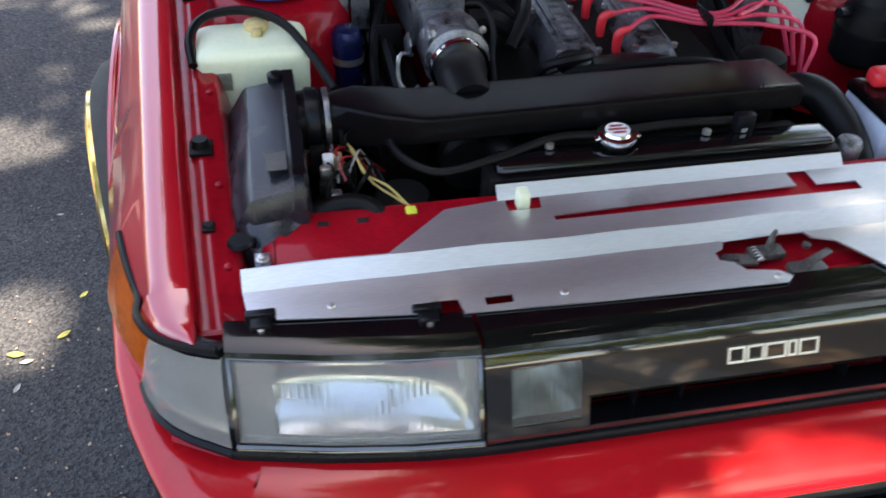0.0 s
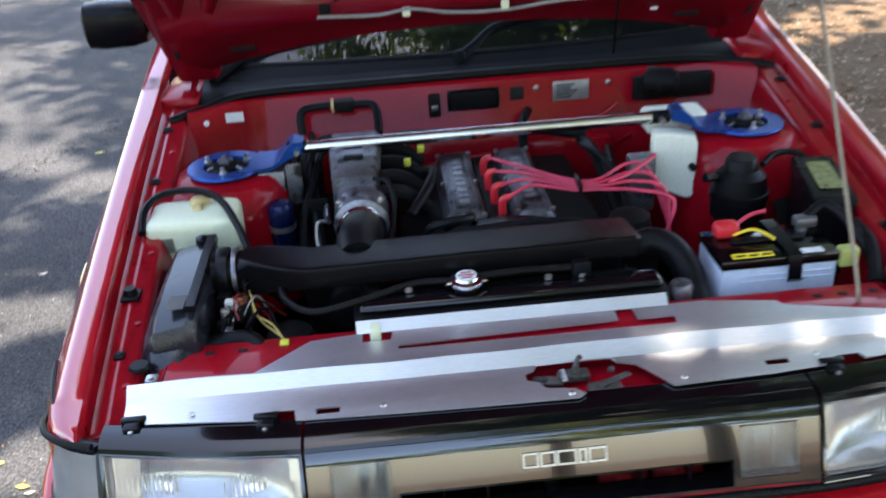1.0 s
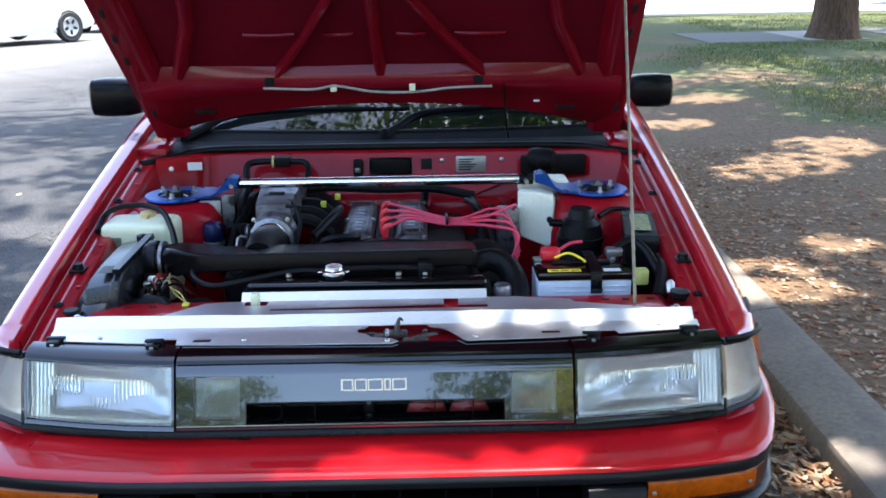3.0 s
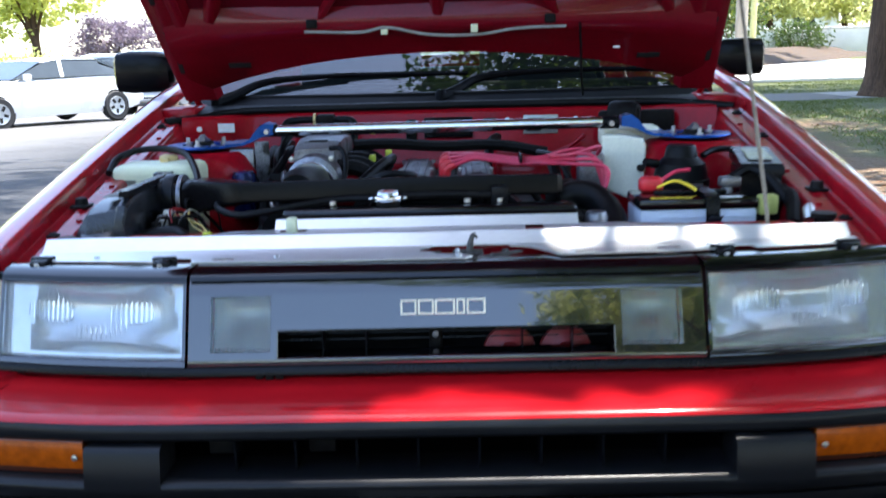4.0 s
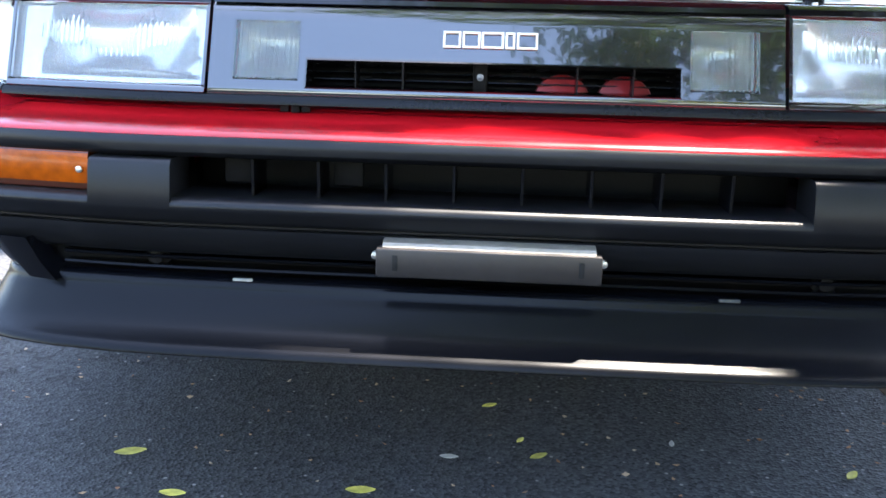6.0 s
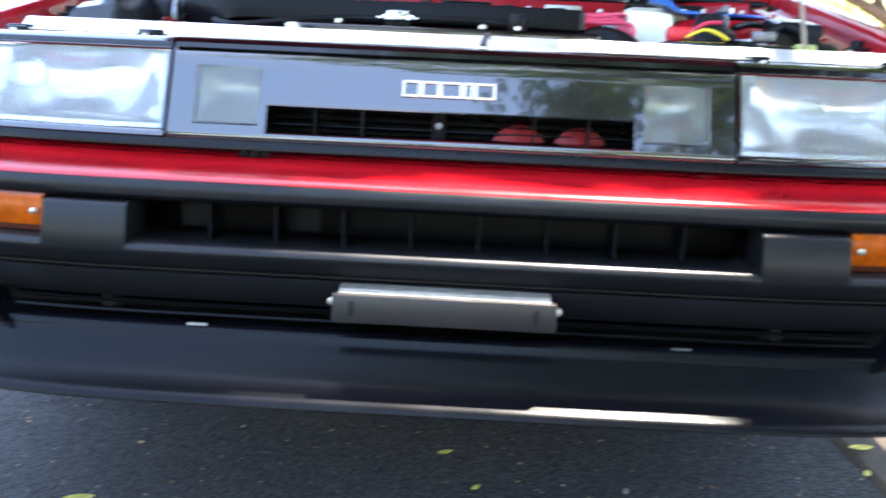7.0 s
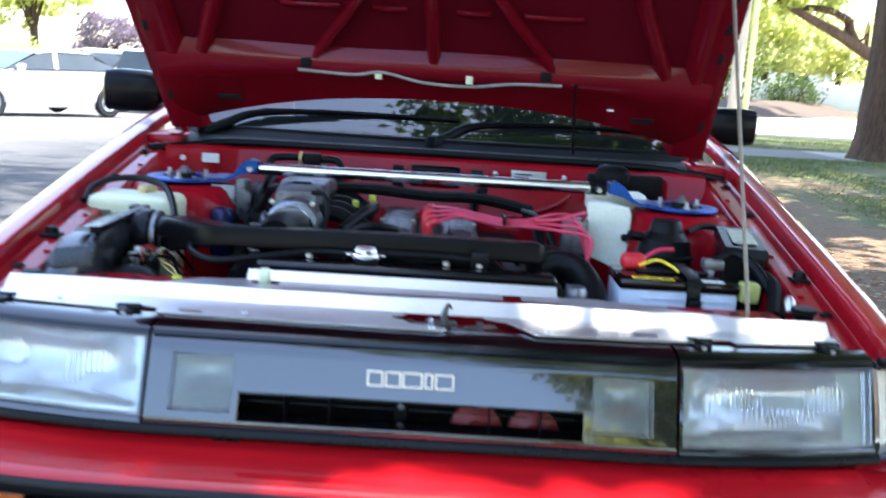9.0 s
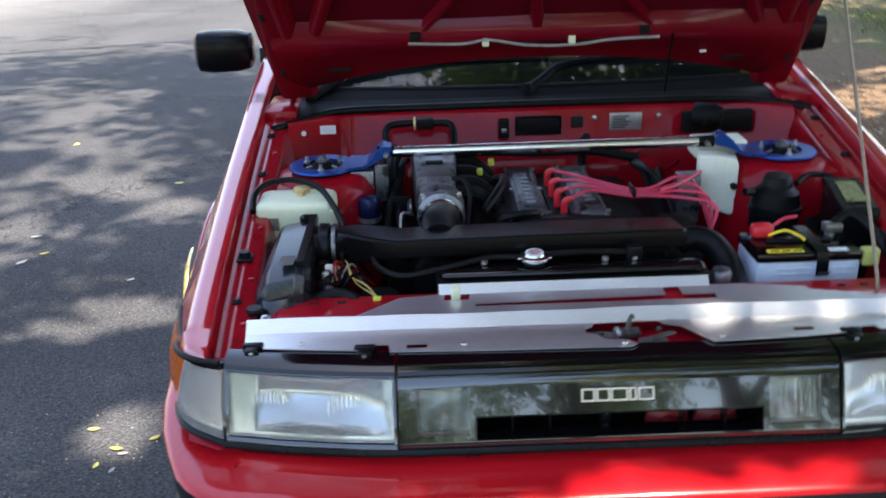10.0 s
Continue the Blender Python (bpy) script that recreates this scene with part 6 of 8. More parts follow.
    # fuse box, connectors
    f = part("fuse_box", loft(bmesh.new(), [[(x, y, z) for x, y in ((0.592, 0.492), (0.668, 0.480), (0.690, 0.640), (0.618, 0.652))] for z in (0.62, 0.775)], closed=True, cap=True), BLACK_TRIM, CAR, "black fuse box with a yellowed label on its lid")
    lidrows = [[(0.630 + (x - 0.630) * k, 0.566 + (y - 0.566) * k, z + 0.10 * (y - 0.49)) for x, y in ((0.588, 0.488), (0.672, 0.476), (0.694, 0.644), (0.614, 0.656))] for z, k in ((0.772, 1.0), (0.786, 1.0), (0.794, 0.94))]
    part("lid", loft(bmesh.new(), lidrows, closed=True, cap=True), BLACK_TRIM, f, "black lid")
    part("lid_label", loft(bmesh.new(), [[(0.612, 0.515, 0.7985), (0.660, 0.508, 0.7985)], [(0.628, 0.622, 0.8095), (0.674, 0.616, 0.8095)]]), surface("yellowed_label", (0.20, 0.20, 0.075), 0.30, var=0.5, scale=60), f)
    part("green_plug", box((0.583, 0.618), (0.345, 0.372), (0.715, 0.752), 0.005), surface("olive_plug", (0.40, 0.42, 0.12), 0.5, var=0.2, scale=30), CAR, "olive plastic plug beside the battery")
    part("side_loom", pipe([(0.63, 0.30, 0.705), (0.655, 0.38, 0.74), (0.66, 0.46, 0.745)], 0.013, 8), DARK, CAR)
    part("corner_spout", turned(((0.016, 0), (0.018, 0.01), (0.022, 0.012), (0.022, 0.02), (0.001, 0.022)), pose(0.665, 0.255, 0.715), 16), RUBBER, CAR)
    part("chrome_switch", turned(((0.010, 0), (0.011, 0.02), (0.006, 0.028), (0.001, 0.03)), pose(0.655, 0.29, 0.718, -30), 12), STEEL, CAR)
    # clutter of wiring beside the air filter box
    rng_ = random.Random(8)
    for k in range(9):
        x, y, z = -0.545 + 0.05 * rng_.random(), 0.285 + 0.14 * rng_.random(), 0.705 + 0.035 * rng_.random()
        part("loom_wire", pipe([(x, y, z), (x + 0.02 * rng_.uniform(-1, 1), y + 0.03 * rng_.uniform(0, 1), z + 0.022), (x + 0.045 * rng_.uniform(0, 1), y + 0.05, z + 0.004), (x + 0.06, y + 0.07 * rng_.uniform(0, 1), z - 0.05)], rng_.choice((0.0018, 0.0026, 0.0035)), 6), rng_.choice((DARK, RUBBER, RUBBER, GREY_PLASTIC, HORN)), CAR)
    for x, y, z, w, mat in ((-0.548, 0.415, 0.728, 0.012, DARK), (-0.522, 0.402, 0.722, 0.009, TAN), (-0.505, 0.372, 0.722, 0.010, DARK), (-0.54, 0.365, 0.726, 0.009, STEEL), (-0.515, 0.315, 0.706, 0.013, DARK)):
        part("relay_block", box((x - w, x + w), (y - w * 0.8, y + w * 0.8), (z - 0.03, z + 0.012), 0.003), mat, CAR)
    # dark box stands in for the unlit well behind the blue can, with hoses
    part("well_filler", box((-0.515, -0.395), (0.915, 1.105), (0.50, 0.745), 0.015), DARK, CAR, "dark filler box for the unlit well beside the bulkhead")
    for pts, r in (([(-0.50, 0.93, 0.76), (-0.47, 0.87, 0.77), (-0.455, 0.80, 0.74), (-0.44, 0.73, 0.66)], 0.010), ([(-0.46, 1.06, 0.78), (-0.44, 0.97, 0.79), (-0.435, 0.88, 0.76), (-0.425, 0.80, 0.70)], 0.013),
                   ([(-0.41, 1.06, 0.80), (-0.40, 0.96, 0.81), (-0.40, 0.87, 0.79), (-0.39, 0.78, 0.73), (-0.385, 0.70, 0.66)], 0.008)):
        part("dark_hose", pipe(pts, r, 8), RUBBER, CAR)
    part("hanging_plate", box((-0.452, -0.418), (0.796, 0.802), (0.735, 0.832), 0.003), CAST_DARK, CAR, "grey bracket plate below the brace end")


bay_fittings()


def firewall():
    bm = bmesh.new()
    rows = []
    for x in np.linspace(-0.70, 0.70, 29):
        e = max(0.0, abs(x) - 0.55)
        y = 1.155 - 0.6 * e
        rows.append([(x, y - 0.04, 0.33), (x, y - 0.04, 0.60), (x, y - 0.03, 0.76), (x, y, 0.792), (x, y + 0.002, 0.862), (x, y + 0.01, 0.872), (x, y + 0.05, 0.874)])
    wall = part("firewall", loft(bm, rows), RED_BAY, CAR, "red painted bulkhead behind the engine", angle=50)
    part("seal", pipe([(-0.74, 1.06, 0.862), (-0.66, 1.12, 0.868), (-0.56, 1.165, 0.880), (-0.3, 1.170, 0.882), (0, 1.171, 0.883), (0.3, 1.170, 0.882), (0.56, 1.165, 0.880), (0.68, 1.13, 0.872), (0.75, 1.09, 0.866)], 0.011, 10), RUBBER, wall, "black rubber bonnet seal")
    y = 1.152
    part("white_sticker", box((-0.618, -0.574), (1.115, 1.118), (0.828, 0.852), 0, m=Matrix.Identity(4)), PAPER, wall, "small white sticker")
    idp = part("id_plate", box((0.203, 0.296), (y - 0.003, y), (0.802, 0.852), 0.001), PLATE_GREY, wall, "grey stamped identification plate")
    for k in range(5):
        part("print_bar", box((0.212, 0.25 + 0.008 * (k % 3)), (y - 0.0045, y - 0.003), (0.809 + 0.008 * k, 0.8125 + 0.008 * k), 0), INK, idp)
    gr = part("grommet", box((-0.066, 0.066), (y - 0.007, y + 0.002), (0.797, 0.852), 0.0035, 2), RUBBER, wall, "black rubber blanking panel in the bulkhead")
    part("grommet_rim", pipe([(x, y - 0.006, z) for x, z in ((-0.045, 0.801), (0.045, 0.801), (0.061, 0.808), (0.061, 0.841), (0.045, 0.848), (-0.045, 0.848), (-0.061, 0.841), (-0.061, 0.808), (-0.045, 0.801))], 0.003, 6, 3), BLACK_TRIM, gr)
    part("square_port", box((0.094, 0.128), (y - 0.003, y + 0.001), (0.813, 0.847), 0.002), INK, wall)
    part("bracket", box((-0.114, -0.086), (y - 0.03, y), (0.795, 0.848), 0.003), DARK, wall)
    part("bracket_clip", box((-0.109, -0.093), (y - 0.034, y - 0.03), (0.812, 0.826), 0.002), CAST, wall)
    v = part("vacuum_valve", pipe([(-0.43, 1.06, 0.80), (-0.43, 1.08, 0.845), (-0.40, 1.09, 0.857), (-0.30, 1.09, 0.857), (-0.25, 1.08, 0.85), (-0.245, 1.03, 0.80)], 0.010, 10), RUBBER, wall, "black heater valve pipework")
    part("valve_ring", turned(((0.012, -0.003), (0.018, -0.003), (0.018, 0.003), (0.012, 0.003)), pose(-0.352, 1.09, 0.857, 0, 90), 16), TAN, v)
    part("valve_body", box((-0.345, -0.30), (1.072, 1.105), (0.842, 0.872), 0.004), DARK, v)
    w = part("wiper_motor", turned(((0.030, 0), (0.034, 0.01), (0.034, 0.06), (0.026, 0.075), (0.001, 0.076)), pose(0.43, 1.10, 0.855, 90, 0, 60), 18), DARK, wall, "black wiper motor")
    part("motor_bracket", box((0.40, 0.60), (1.10, 1.125), (0.80, 0.862), 0.008), DARK, w)
    part("motor_gear", box((0.44, 0.50), (1.05, 1.11), (0.83, 0.872), 0.01), DARK, w)
    for x in (-0.66, -0.30, 0.16, 0.345, 0.50):
        part("stud", turned(((0.007, 0), (0.007, 0.006), (0.001, 0.008)), pose(x, 1.155 - 0.6 * max(0, abs(x) - 0.55), 0.84, 90), 10), PAPER if x in (-0.66, 0.50) else STEEL, wall)
    for pts in ([(-0.2, 1.12, 0.66), (0.1, 1.11, 0.70), (0.3, 1.11, 0.76), (0.36, 1.10, 0.80)], [(0.2, 1.11, 0.62), (0.35, 1.08, 0.70), (0.37, 0.99, 0.76)]):
        part("pipe_run", pipe(pts, 0.006, 8), RED_BAY, wall)
    part("heat_tray", box((0.12, 0.34), (1.05, 1.115), (0.60, 0.735), 0.02), RED_BAY, wall)
    # cowl and windscreen
    rows = []
    for x in np.linspace(-0.74, 0.74, 21):
        e = (x / 0.74) ** 2
        rows.append([(x, 1.175 - 0.05 * e, 0.875), (x, 1.19, 0.884), (x, 1.225 + 0.03 * e, 0.892), (x, 1.235 + 0.03 * e, 0.886), (x, 1.258 + 0.045 * e, 0.898), (x, 1.285 + 0.058 * e, 0.908)])
    part("cowl_panel", loft(bmesh.new(), rows), COWL, CAR, "smooth black cowl panel below the windscreen", angle=40)
    for s in (-1, 1):
        part("cowl_corner", box((min(s * 0.68, s * 0.775), max(s * 0.68, s * 0.775)), (1.13, 1.33), (0.84, 0.895), 0.012), RED_BAY, CAR)
        part("bonnet_hinge", pipe([(s * 0.705, 1.30, 0.885), (s * 0.705, 1.25, 0.905), (s * 0.70, 1.215, 0.945), (s * 0.70, 1.19, 0.99)], 0.009, 8), RED_BAY, CAR, "red painted bonnet hinge")
        part("hinge_bolt", turned(((0.008, 0), (0.008, 0.006), (0.001, 0.008)), pose(s * 0.712, 1.235, 0.925, 0, s * 90), 8), STEEL, CAR)
    glass_rows = []
    for v in np.linspace(0, 1, 7):
        glass_rows.append([(u * (0.70 - 0.13 * v), 1.285 + 0.06 * u * u + (0.875 - 0.02 * u * u) * v, 0.908 + 0.399 * v - 0.02 * v * v) for u in np.linspace(-1, 1, 15)])
    ws = part("windscreen", loft(bmesh.new(), glass_rows), SCREEN, CAR, "raked laminated windscreen")
    ws.visible_shadow = False
    part("screen_rubber", pipe([p for p in glass_rows[0]], 0.007, 8, 1), RUBBER, ws)
    for x0, x1 in ((-0.655, 0.06), (-0.02, 0.62)):
        arm = part("wiper", pipe([(x0, 1.262, 0.900), (x0 + 0.045, 1.31, 0.918), (x0 + 0.105, 1.365, 0.946), (x0 + 0.20, 1.385, 0.958), (x0 + 0.36, 1.395, 0.964)], (0.017, 0.014, 0.012, 0.010, 0.007), 8), COWL, CAR, "black wiper arm and blade resting on the screen")
        part("blade", pipe([(x0 + 0.14, 1.392, 0.957), (x0 + 0.36, 1.402, 0.963), (x1, 1.405, 0.960)], 0.008, 6, 3), COWL, arm)
        part("pivot", turned(((0.016, 0), (0.016, 0.02), (0.010, 0.03), (0.001, 0.03)), pose(x0, 1.262, 0.892), 12), COWL, arm)


firewall()


# ---------------------------------------------------------------- bonnet, raised on its rod
LIFT = radians(50)
UP, IN = Vector((0, -math.cos(LIFT), math.sin(LIFT))), Vector((0, -math.sin(LIFT), -math.cos(LIFT)))
HINGE = Vector((0, 1.235, 0.895))


def on_bonnet(x, s, deep=0.0):
    """A point on the raised bonnet: across, up from the hinge line, and in towards the engine."""
    return Vector((x * (1 + 0.03 * s) - 0.065 * max(0.0, s), 0, 0)) + HINGE + UP * s + IN * deep


def bonnet():
    def rear(x):
        return 0.160 - 0.140 * min(1, abs(x) / 0.70) ** 2.2
    bm = bmesh.new()
    rows = []
    for v in np.linspace(0, 1, 12):
        row = []
        for u in np.linspace(-1, 1, 21):
            half = 0.725 - 0.015 * v
            x = u * half
            s = rear(x) + (1.07 - 0.05 * u * u - rear(x)) * v
            row.append(on_bonnet(x, s, -0.035 - 0.012 * (1 - u * u)))
        rows.append(row)
    loft(bm, rows)
    hood = part("bonnet", bm, RED, CAR, "raised red bonnet with a ribbed inner frame")
    # turned edges
    for s in (-1, 1):
        bm = bmesh.new()
        loft(bm, [[on_bonnet(s * x, q, d) for x, d in ((0.728, -0.036), (0.731, -0.02), (0.728, 0.0), (0.715, 0.004), (0.69, 0.002), (0.64, 0.0), (0.625, -0.022))] for q in np.linspace(0.02, 1.02, 14)])
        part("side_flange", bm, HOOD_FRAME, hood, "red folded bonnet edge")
        for q, w in ((0.36, 0.015), (0.45, 0.015), (0.54, 0.015), (0.14, 0.02), (0.25, 0.012), (0.63, 0.015)):
            part("drain_slot", box((-0.0065, 0.0065), (-w, w), (-0.001, 0.0018), 0.0012, 2, m=Matrix.Translation(on_bonnet(s * 0.699, q, 0.0030)) @ Matrix((((1, 0, 0)), UP, IN)).transposed().to_4x4()), INK, hood)
        part("hole", box((-0.03, 0.03), (-0.008, 0.008), (-0.001, 0.0015), 0.0006, 1, m=Matrix.Translation(on_bonnet(s * 0.54, 0.145, 0.0045)) @ Matrix((((1, 0, 0)), UP, IN)).transposed().to_4x4()), INK, hood)

    def rib(points, w, deep=0.004, base=-0.024):
        """A pressed rib with sloping flanks along a line on the inner side."""
        bm = bmesh.new()
        pts = [Vector((p[0], p[1])) for p in points]
        rows = []
        for i, p in enumerate(pts):
            d = (pts[min(i + 1, len(pts) - 1)] - pts[max(i - 1, 0)]).normalized()
            side = Vector((-d.y, d.x))
            rows.append([on_bonnet(*(p + side * o), e) for o, e in ((-w * 1.5, base), (-w, deep - 0.006), (-w * 0.7, deep), (w * 0.7, deep), (w, deep - 0.006), (w * 1.5, base))])
        loft(bm, rows)
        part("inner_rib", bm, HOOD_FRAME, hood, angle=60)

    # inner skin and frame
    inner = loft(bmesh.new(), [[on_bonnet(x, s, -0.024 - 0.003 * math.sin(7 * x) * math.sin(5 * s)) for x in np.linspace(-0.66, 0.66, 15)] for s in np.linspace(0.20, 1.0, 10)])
    part("inner_skin", inner, HOOD_SKIN, hood, "inner bonnet skin, its red darkened for shade")
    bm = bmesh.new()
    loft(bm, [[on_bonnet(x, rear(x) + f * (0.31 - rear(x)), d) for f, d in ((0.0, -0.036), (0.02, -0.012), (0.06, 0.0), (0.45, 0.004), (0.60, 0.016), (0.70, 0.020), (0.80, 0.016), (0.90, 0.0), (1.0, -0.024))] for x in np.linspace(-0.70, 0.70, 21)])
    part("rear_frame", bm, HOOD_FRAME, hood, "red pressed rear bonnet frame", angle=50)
    rib([(0, 0.285), (0, 0.6), (0, 0.98)], 0.013)
    for s in (-1, 1):
        rib([(s * 0.30, 0.285), (s * 0.20, 0.42), (s * 0.10, 0.58)], 0.008)
        rib([(s * 0.58, 0.285), (s * 0.50, 0.48), (s * 0.46, 0.70), (s * 0.44, 0.98)], 0.014)
        rib([(s * 0.655, 0.24), (s * 0.660, 0.6), (s * 0.655, 1.0)], 0.016)
        for a, b in ((0.06, 0.14), (0.22, 0.36)):
            bm = bmesh.new()
            tube(bm, [on_bonnet(s * a, 0.435, -0.020), on_bonnet(s * (a + b) / 2, 0.437, -0.014), on_bonnet(s * b, 0.435, -0.020)], 0.006, 8, 3)
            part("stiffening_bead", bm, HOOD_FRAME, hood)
    part("washer_tube", pipe([on_bonnet(-0.34, 0.265, 0.022), on_bonnet(-0.2, 0.262, 0.026), on_bonnet(-0.13, 0.275, 0.026), on_bonnet(-0.03, 0.25, 0.026), on_bonnet(0.09, 0.245, 0.026), on_bonnet(0.20, 0.262, 0.026), on_bonnet(0.32, 0.262, 0.022)], 0.004, 6), GREY_PLASTIC, hood, "grey washer tube clipped along the bonnet frame")
    for x in (-0.138, 0.089):
        c = on_bonnet(x, 0.262, 0.024)
        part("tube_clip", box((c.x - 0.009, c.x + 0.009), (c.y - 0.009, c.y + 0.009), (c.z - 0.009, c.z + 0.012), 0.002), POLY, hood)
    for x in (-0.32, 0.28):
        c = on_bonnet(x, 0.275, 0.006)
        part("washer_jet", box((c.x - 0.014, c.x + 0.014), (c.y - 0.014, c.y + 0.014), (c.z - 0.012, c.z + 0.012), 0.004), DARK, hood)
    part("drop_tube", pipe([on_bonnet(0.355, 0.27, 0.02), on_bonnet(0.36, 0.18, 0.028), on_bonnet(0.365, 0.09, 0.03), (0.37, 1.20, 0.90)], 0.003, 6), RUBBER, hood)
    # white block in place of a glint on the bonnet's rear frame
    c = on_bonnet(0.455, 0.175, 0.004)
    part("glint_block", box((c.x - 0.009, c.x + 0.009), (c.y - 0.003, c.y + 0.003), (c.z - 0.003, c.z + 0.003), 0.001), PAPER, hood, "small white block standing in for a glint")
    top = on_bonnet(0.655, 0.66, 0.004)
    part("prop_rod", pipe([(0.560, 0.238, 0.70), (0.560, 0.240, 0.74), ((0.56 * 2 + top.x) / 3, (0.24 * 2 + top.y) / 3, (0.74 * 2 + top.z) / 3), top], 0.0037, 10, 4), ROD, CAR, "thin steel bonnet prop rod")


bonnet()


# ---------------------------------------------------------------- cabin and body behind
def cabin():
    for s in (-1, 1):
        prof = ((0.880, 0.22), (0.880, 0.55), (0.858, 0.75), (0.820, 0.90), (0.785, 0.95))
        part("body_side", loft(bmesh.new(), [[(s * x, y, z + (0 if z < 0.7 else 0.02 * min(1, (y - 1.5) / 1.5))) for x, z in prof] for y in (1.562, 2.0, 2.6, 3.06)]), RED, CAR, "red door and sill panel")
        part("rear_quarter", loft(bmesh.new(), [[(s * x, y, max(z, arch(y, 3.40)) if z < 0.66 else z + 0.02) for x, z in prof] for y in [3.065 + 0.0335 * k for k in range(21)] + [3.8, 3.95]]), RED, CAR, "red rear quarter panel")
        part("pillar", pipe([(s * 0.725, 1.475, 0.93), (s * 0.66, 1.80, 1.12), (s * 0.59, 2.12, 1.285)], 0.024, 8, 3), RED, CAR, "red windscreen pillar")
        part("roof_rail", pipe([(s * 0.585, 2.12, 1.285), (s * 0.58, 2.7, 1.31), (s * 0.60, 3.3, 1.22), (s * 0.66, 3.8, 0.98)], 0.024, 8, 4), RED, CAR)
        g = part("side_glass", loft(bmesh.new(), [[(s * 0.775, y0, 0.945), (s * (0.60 if y1 > 2 else 0.66), y1, z1)] for y0, y1, z1 in ((1.55, 1.80, 1.11), (2.0, 2.12, 1.27), (2.6, 2.7, 1.295), (3.1, 3.2, 1.24))]), SCREEN, CAR)
        g.visible_shadow = False
        # door mirror
        c = s * (0.905 if s > 0 else 0.962)
        big = 1.0 if s > 0 else 1.14
        rows = []
        for k, (dx, h, d) in enumerate(((-0.082, 0.030, 0.018), (-0.075, 0.048, 0.036), (-0.04, 0.056, 0.044), (0.03, 0.058, 0.044), (0.068, 0.054, 0.036), (0.078, 0.042, 0.022))):
            dx, h, d = dx * big, h * big, d * big
            rows.append([(c + s * dx, 1.60 + 0.02 * (0.08 - dx) + d * (1.0 if math.cos(a) > 0 else 1.25) * math.copysign(abs(math.cos(a)) ** 0.5, math.cos(a)), 0.985 + h * math.copysign(abs(math.sin(a)) ** 0.5, math.sin(a))) for a in np.linspace(0, 2 * math.pi, 20, endpoint=False)])
        mir = part("door_mirror", loft(bmesh.new(), rows, closed=True, cap=True), BUMPER_BLACK, CAR, "square black door mirror")
        part("mirror_foot", loft(bmesh.new(), [[(s * 0.77, 1.55, 0.93), (s * 0.77, 1.70, 0.94), (s * 0.77, 1.68, 0.99), (s * 0.77, 1.60, 0.985)], [(s * 0.85, 1.59, 0.945), (s * 0.85, 1.65, 0.945), (s * 0.85, 1.64, 0.99), (s * 0.85, 1.60, 0.99)]], closed=True, cap=True), BLACK_TRIM, mir)
        seat = part("front_seat", box((s * 0.36 - 0.24, s * 0.36 + 0.24), (2.35, 2.52), (0.55, 1.06), 0.05, 3), CABIN, CAR, "dark cloth front seat")
        part("headrest", box((s * 0.36 - 0.12, s * 0.36 + 0.12), (2.38, 2.48), (1.06, 1.20), 0.04, 3), CABIN, seat)
    part("roof", loft(bmesh.new(), [[(u * w, y - 0.07 * u * u * (1 if y < 2.4 else 0), z - 0.03 * u * u) for u in np.linspace(-1, 1, 9)] for y, z, w in ((2.155, 1.295, 0.585), (2.5, 1.335, 0.585), (2.9, 1.325, 0.585), (3.2, 1.28, 0.59))]), RED, CAR, "red roof panel")
    rs = part("rear_screen", loft(bmesh.new(), [[(u * w, y, z) for u in (-1, 0, 1)] for y, z, w in ((3.2, 1.28, 0.57), (3.75, 1.02, 0.64))]), SCREEN, CAR)
    rs.visible_shadow = False
    part("tail_panel", loft(bmesh.new(), [[(x, y, z) for x in np.linspace(-0.80, 0.80, 5)] for y, z in ((3.75, 1.0), (3.98, 0.95), (4.0, 0.6), (3.95, 0.25))]), RED, CAR, "red tail of the car")
    part("dashboard", box((-0.70, 0.70), (1.50, 1.80), (0.60, 0.925), 0.04, 3), CABIN, CAR, "dark dashboard behind the screen")
    part("cabin_floor", box((-0.76, 0.76), (1.20, 3.7), (0.24, 0.27), 0), CABIN, CAR)
    part("rear_seat", box((-0.66, 0.66), (3.0, 3.2), (0.5, 0.95), 0.05, 3), CABIN, CAR)
    wheel_ring = bmesh.new()
    m = pose(0.36, 1.92, 0.87, 65)
    tube(wheel_ring, [m @ Vector((0.185 * math.cos(a), 0.185 * math.sin(a), 0)) for a in np.linspace(0, 2 * math.pi, 17)], 0.014, 8, 2)
    part("steering_wheel", wheel_ring, CABIN, CAR, "black steering wheel")
    part("underbody", box((-0.74, 0.74), (0.05, 3.9), (0.25, 0.275), 0.01), DARK, CAR)


cabin()


# ---------------------------------------------------------------- trees, shrubs and verge growth
# where the sun comes through the leaves: spots on the verge, the road and the car (x, y, height, radius of the gap)
GAPS_VERGE = [(2.27, 3.66, 0.13, 0.33), (1.93, 3.44, 0.13, 0.22), (2.66, 4.14, 0.13, 0.33), (1.44, 1.82, 0.13, 0.17), (1.5, 1.64, 0.13, 0.15), (1.96, 5.06, 0.13, 0.27), (2.51, 6.21, 0.13, 0.33), (1.2, 0.48, 0.12, 0.07), (0.76, 0.30, 0.0, 0.05), (0.72, 0.18, 0.0, 0.035), (1.06, 0.52, 0.0, 0.04), (1.27, 1.6, 0.12, 0.12), (1.86, 2.15, 0.13, 0.15)]
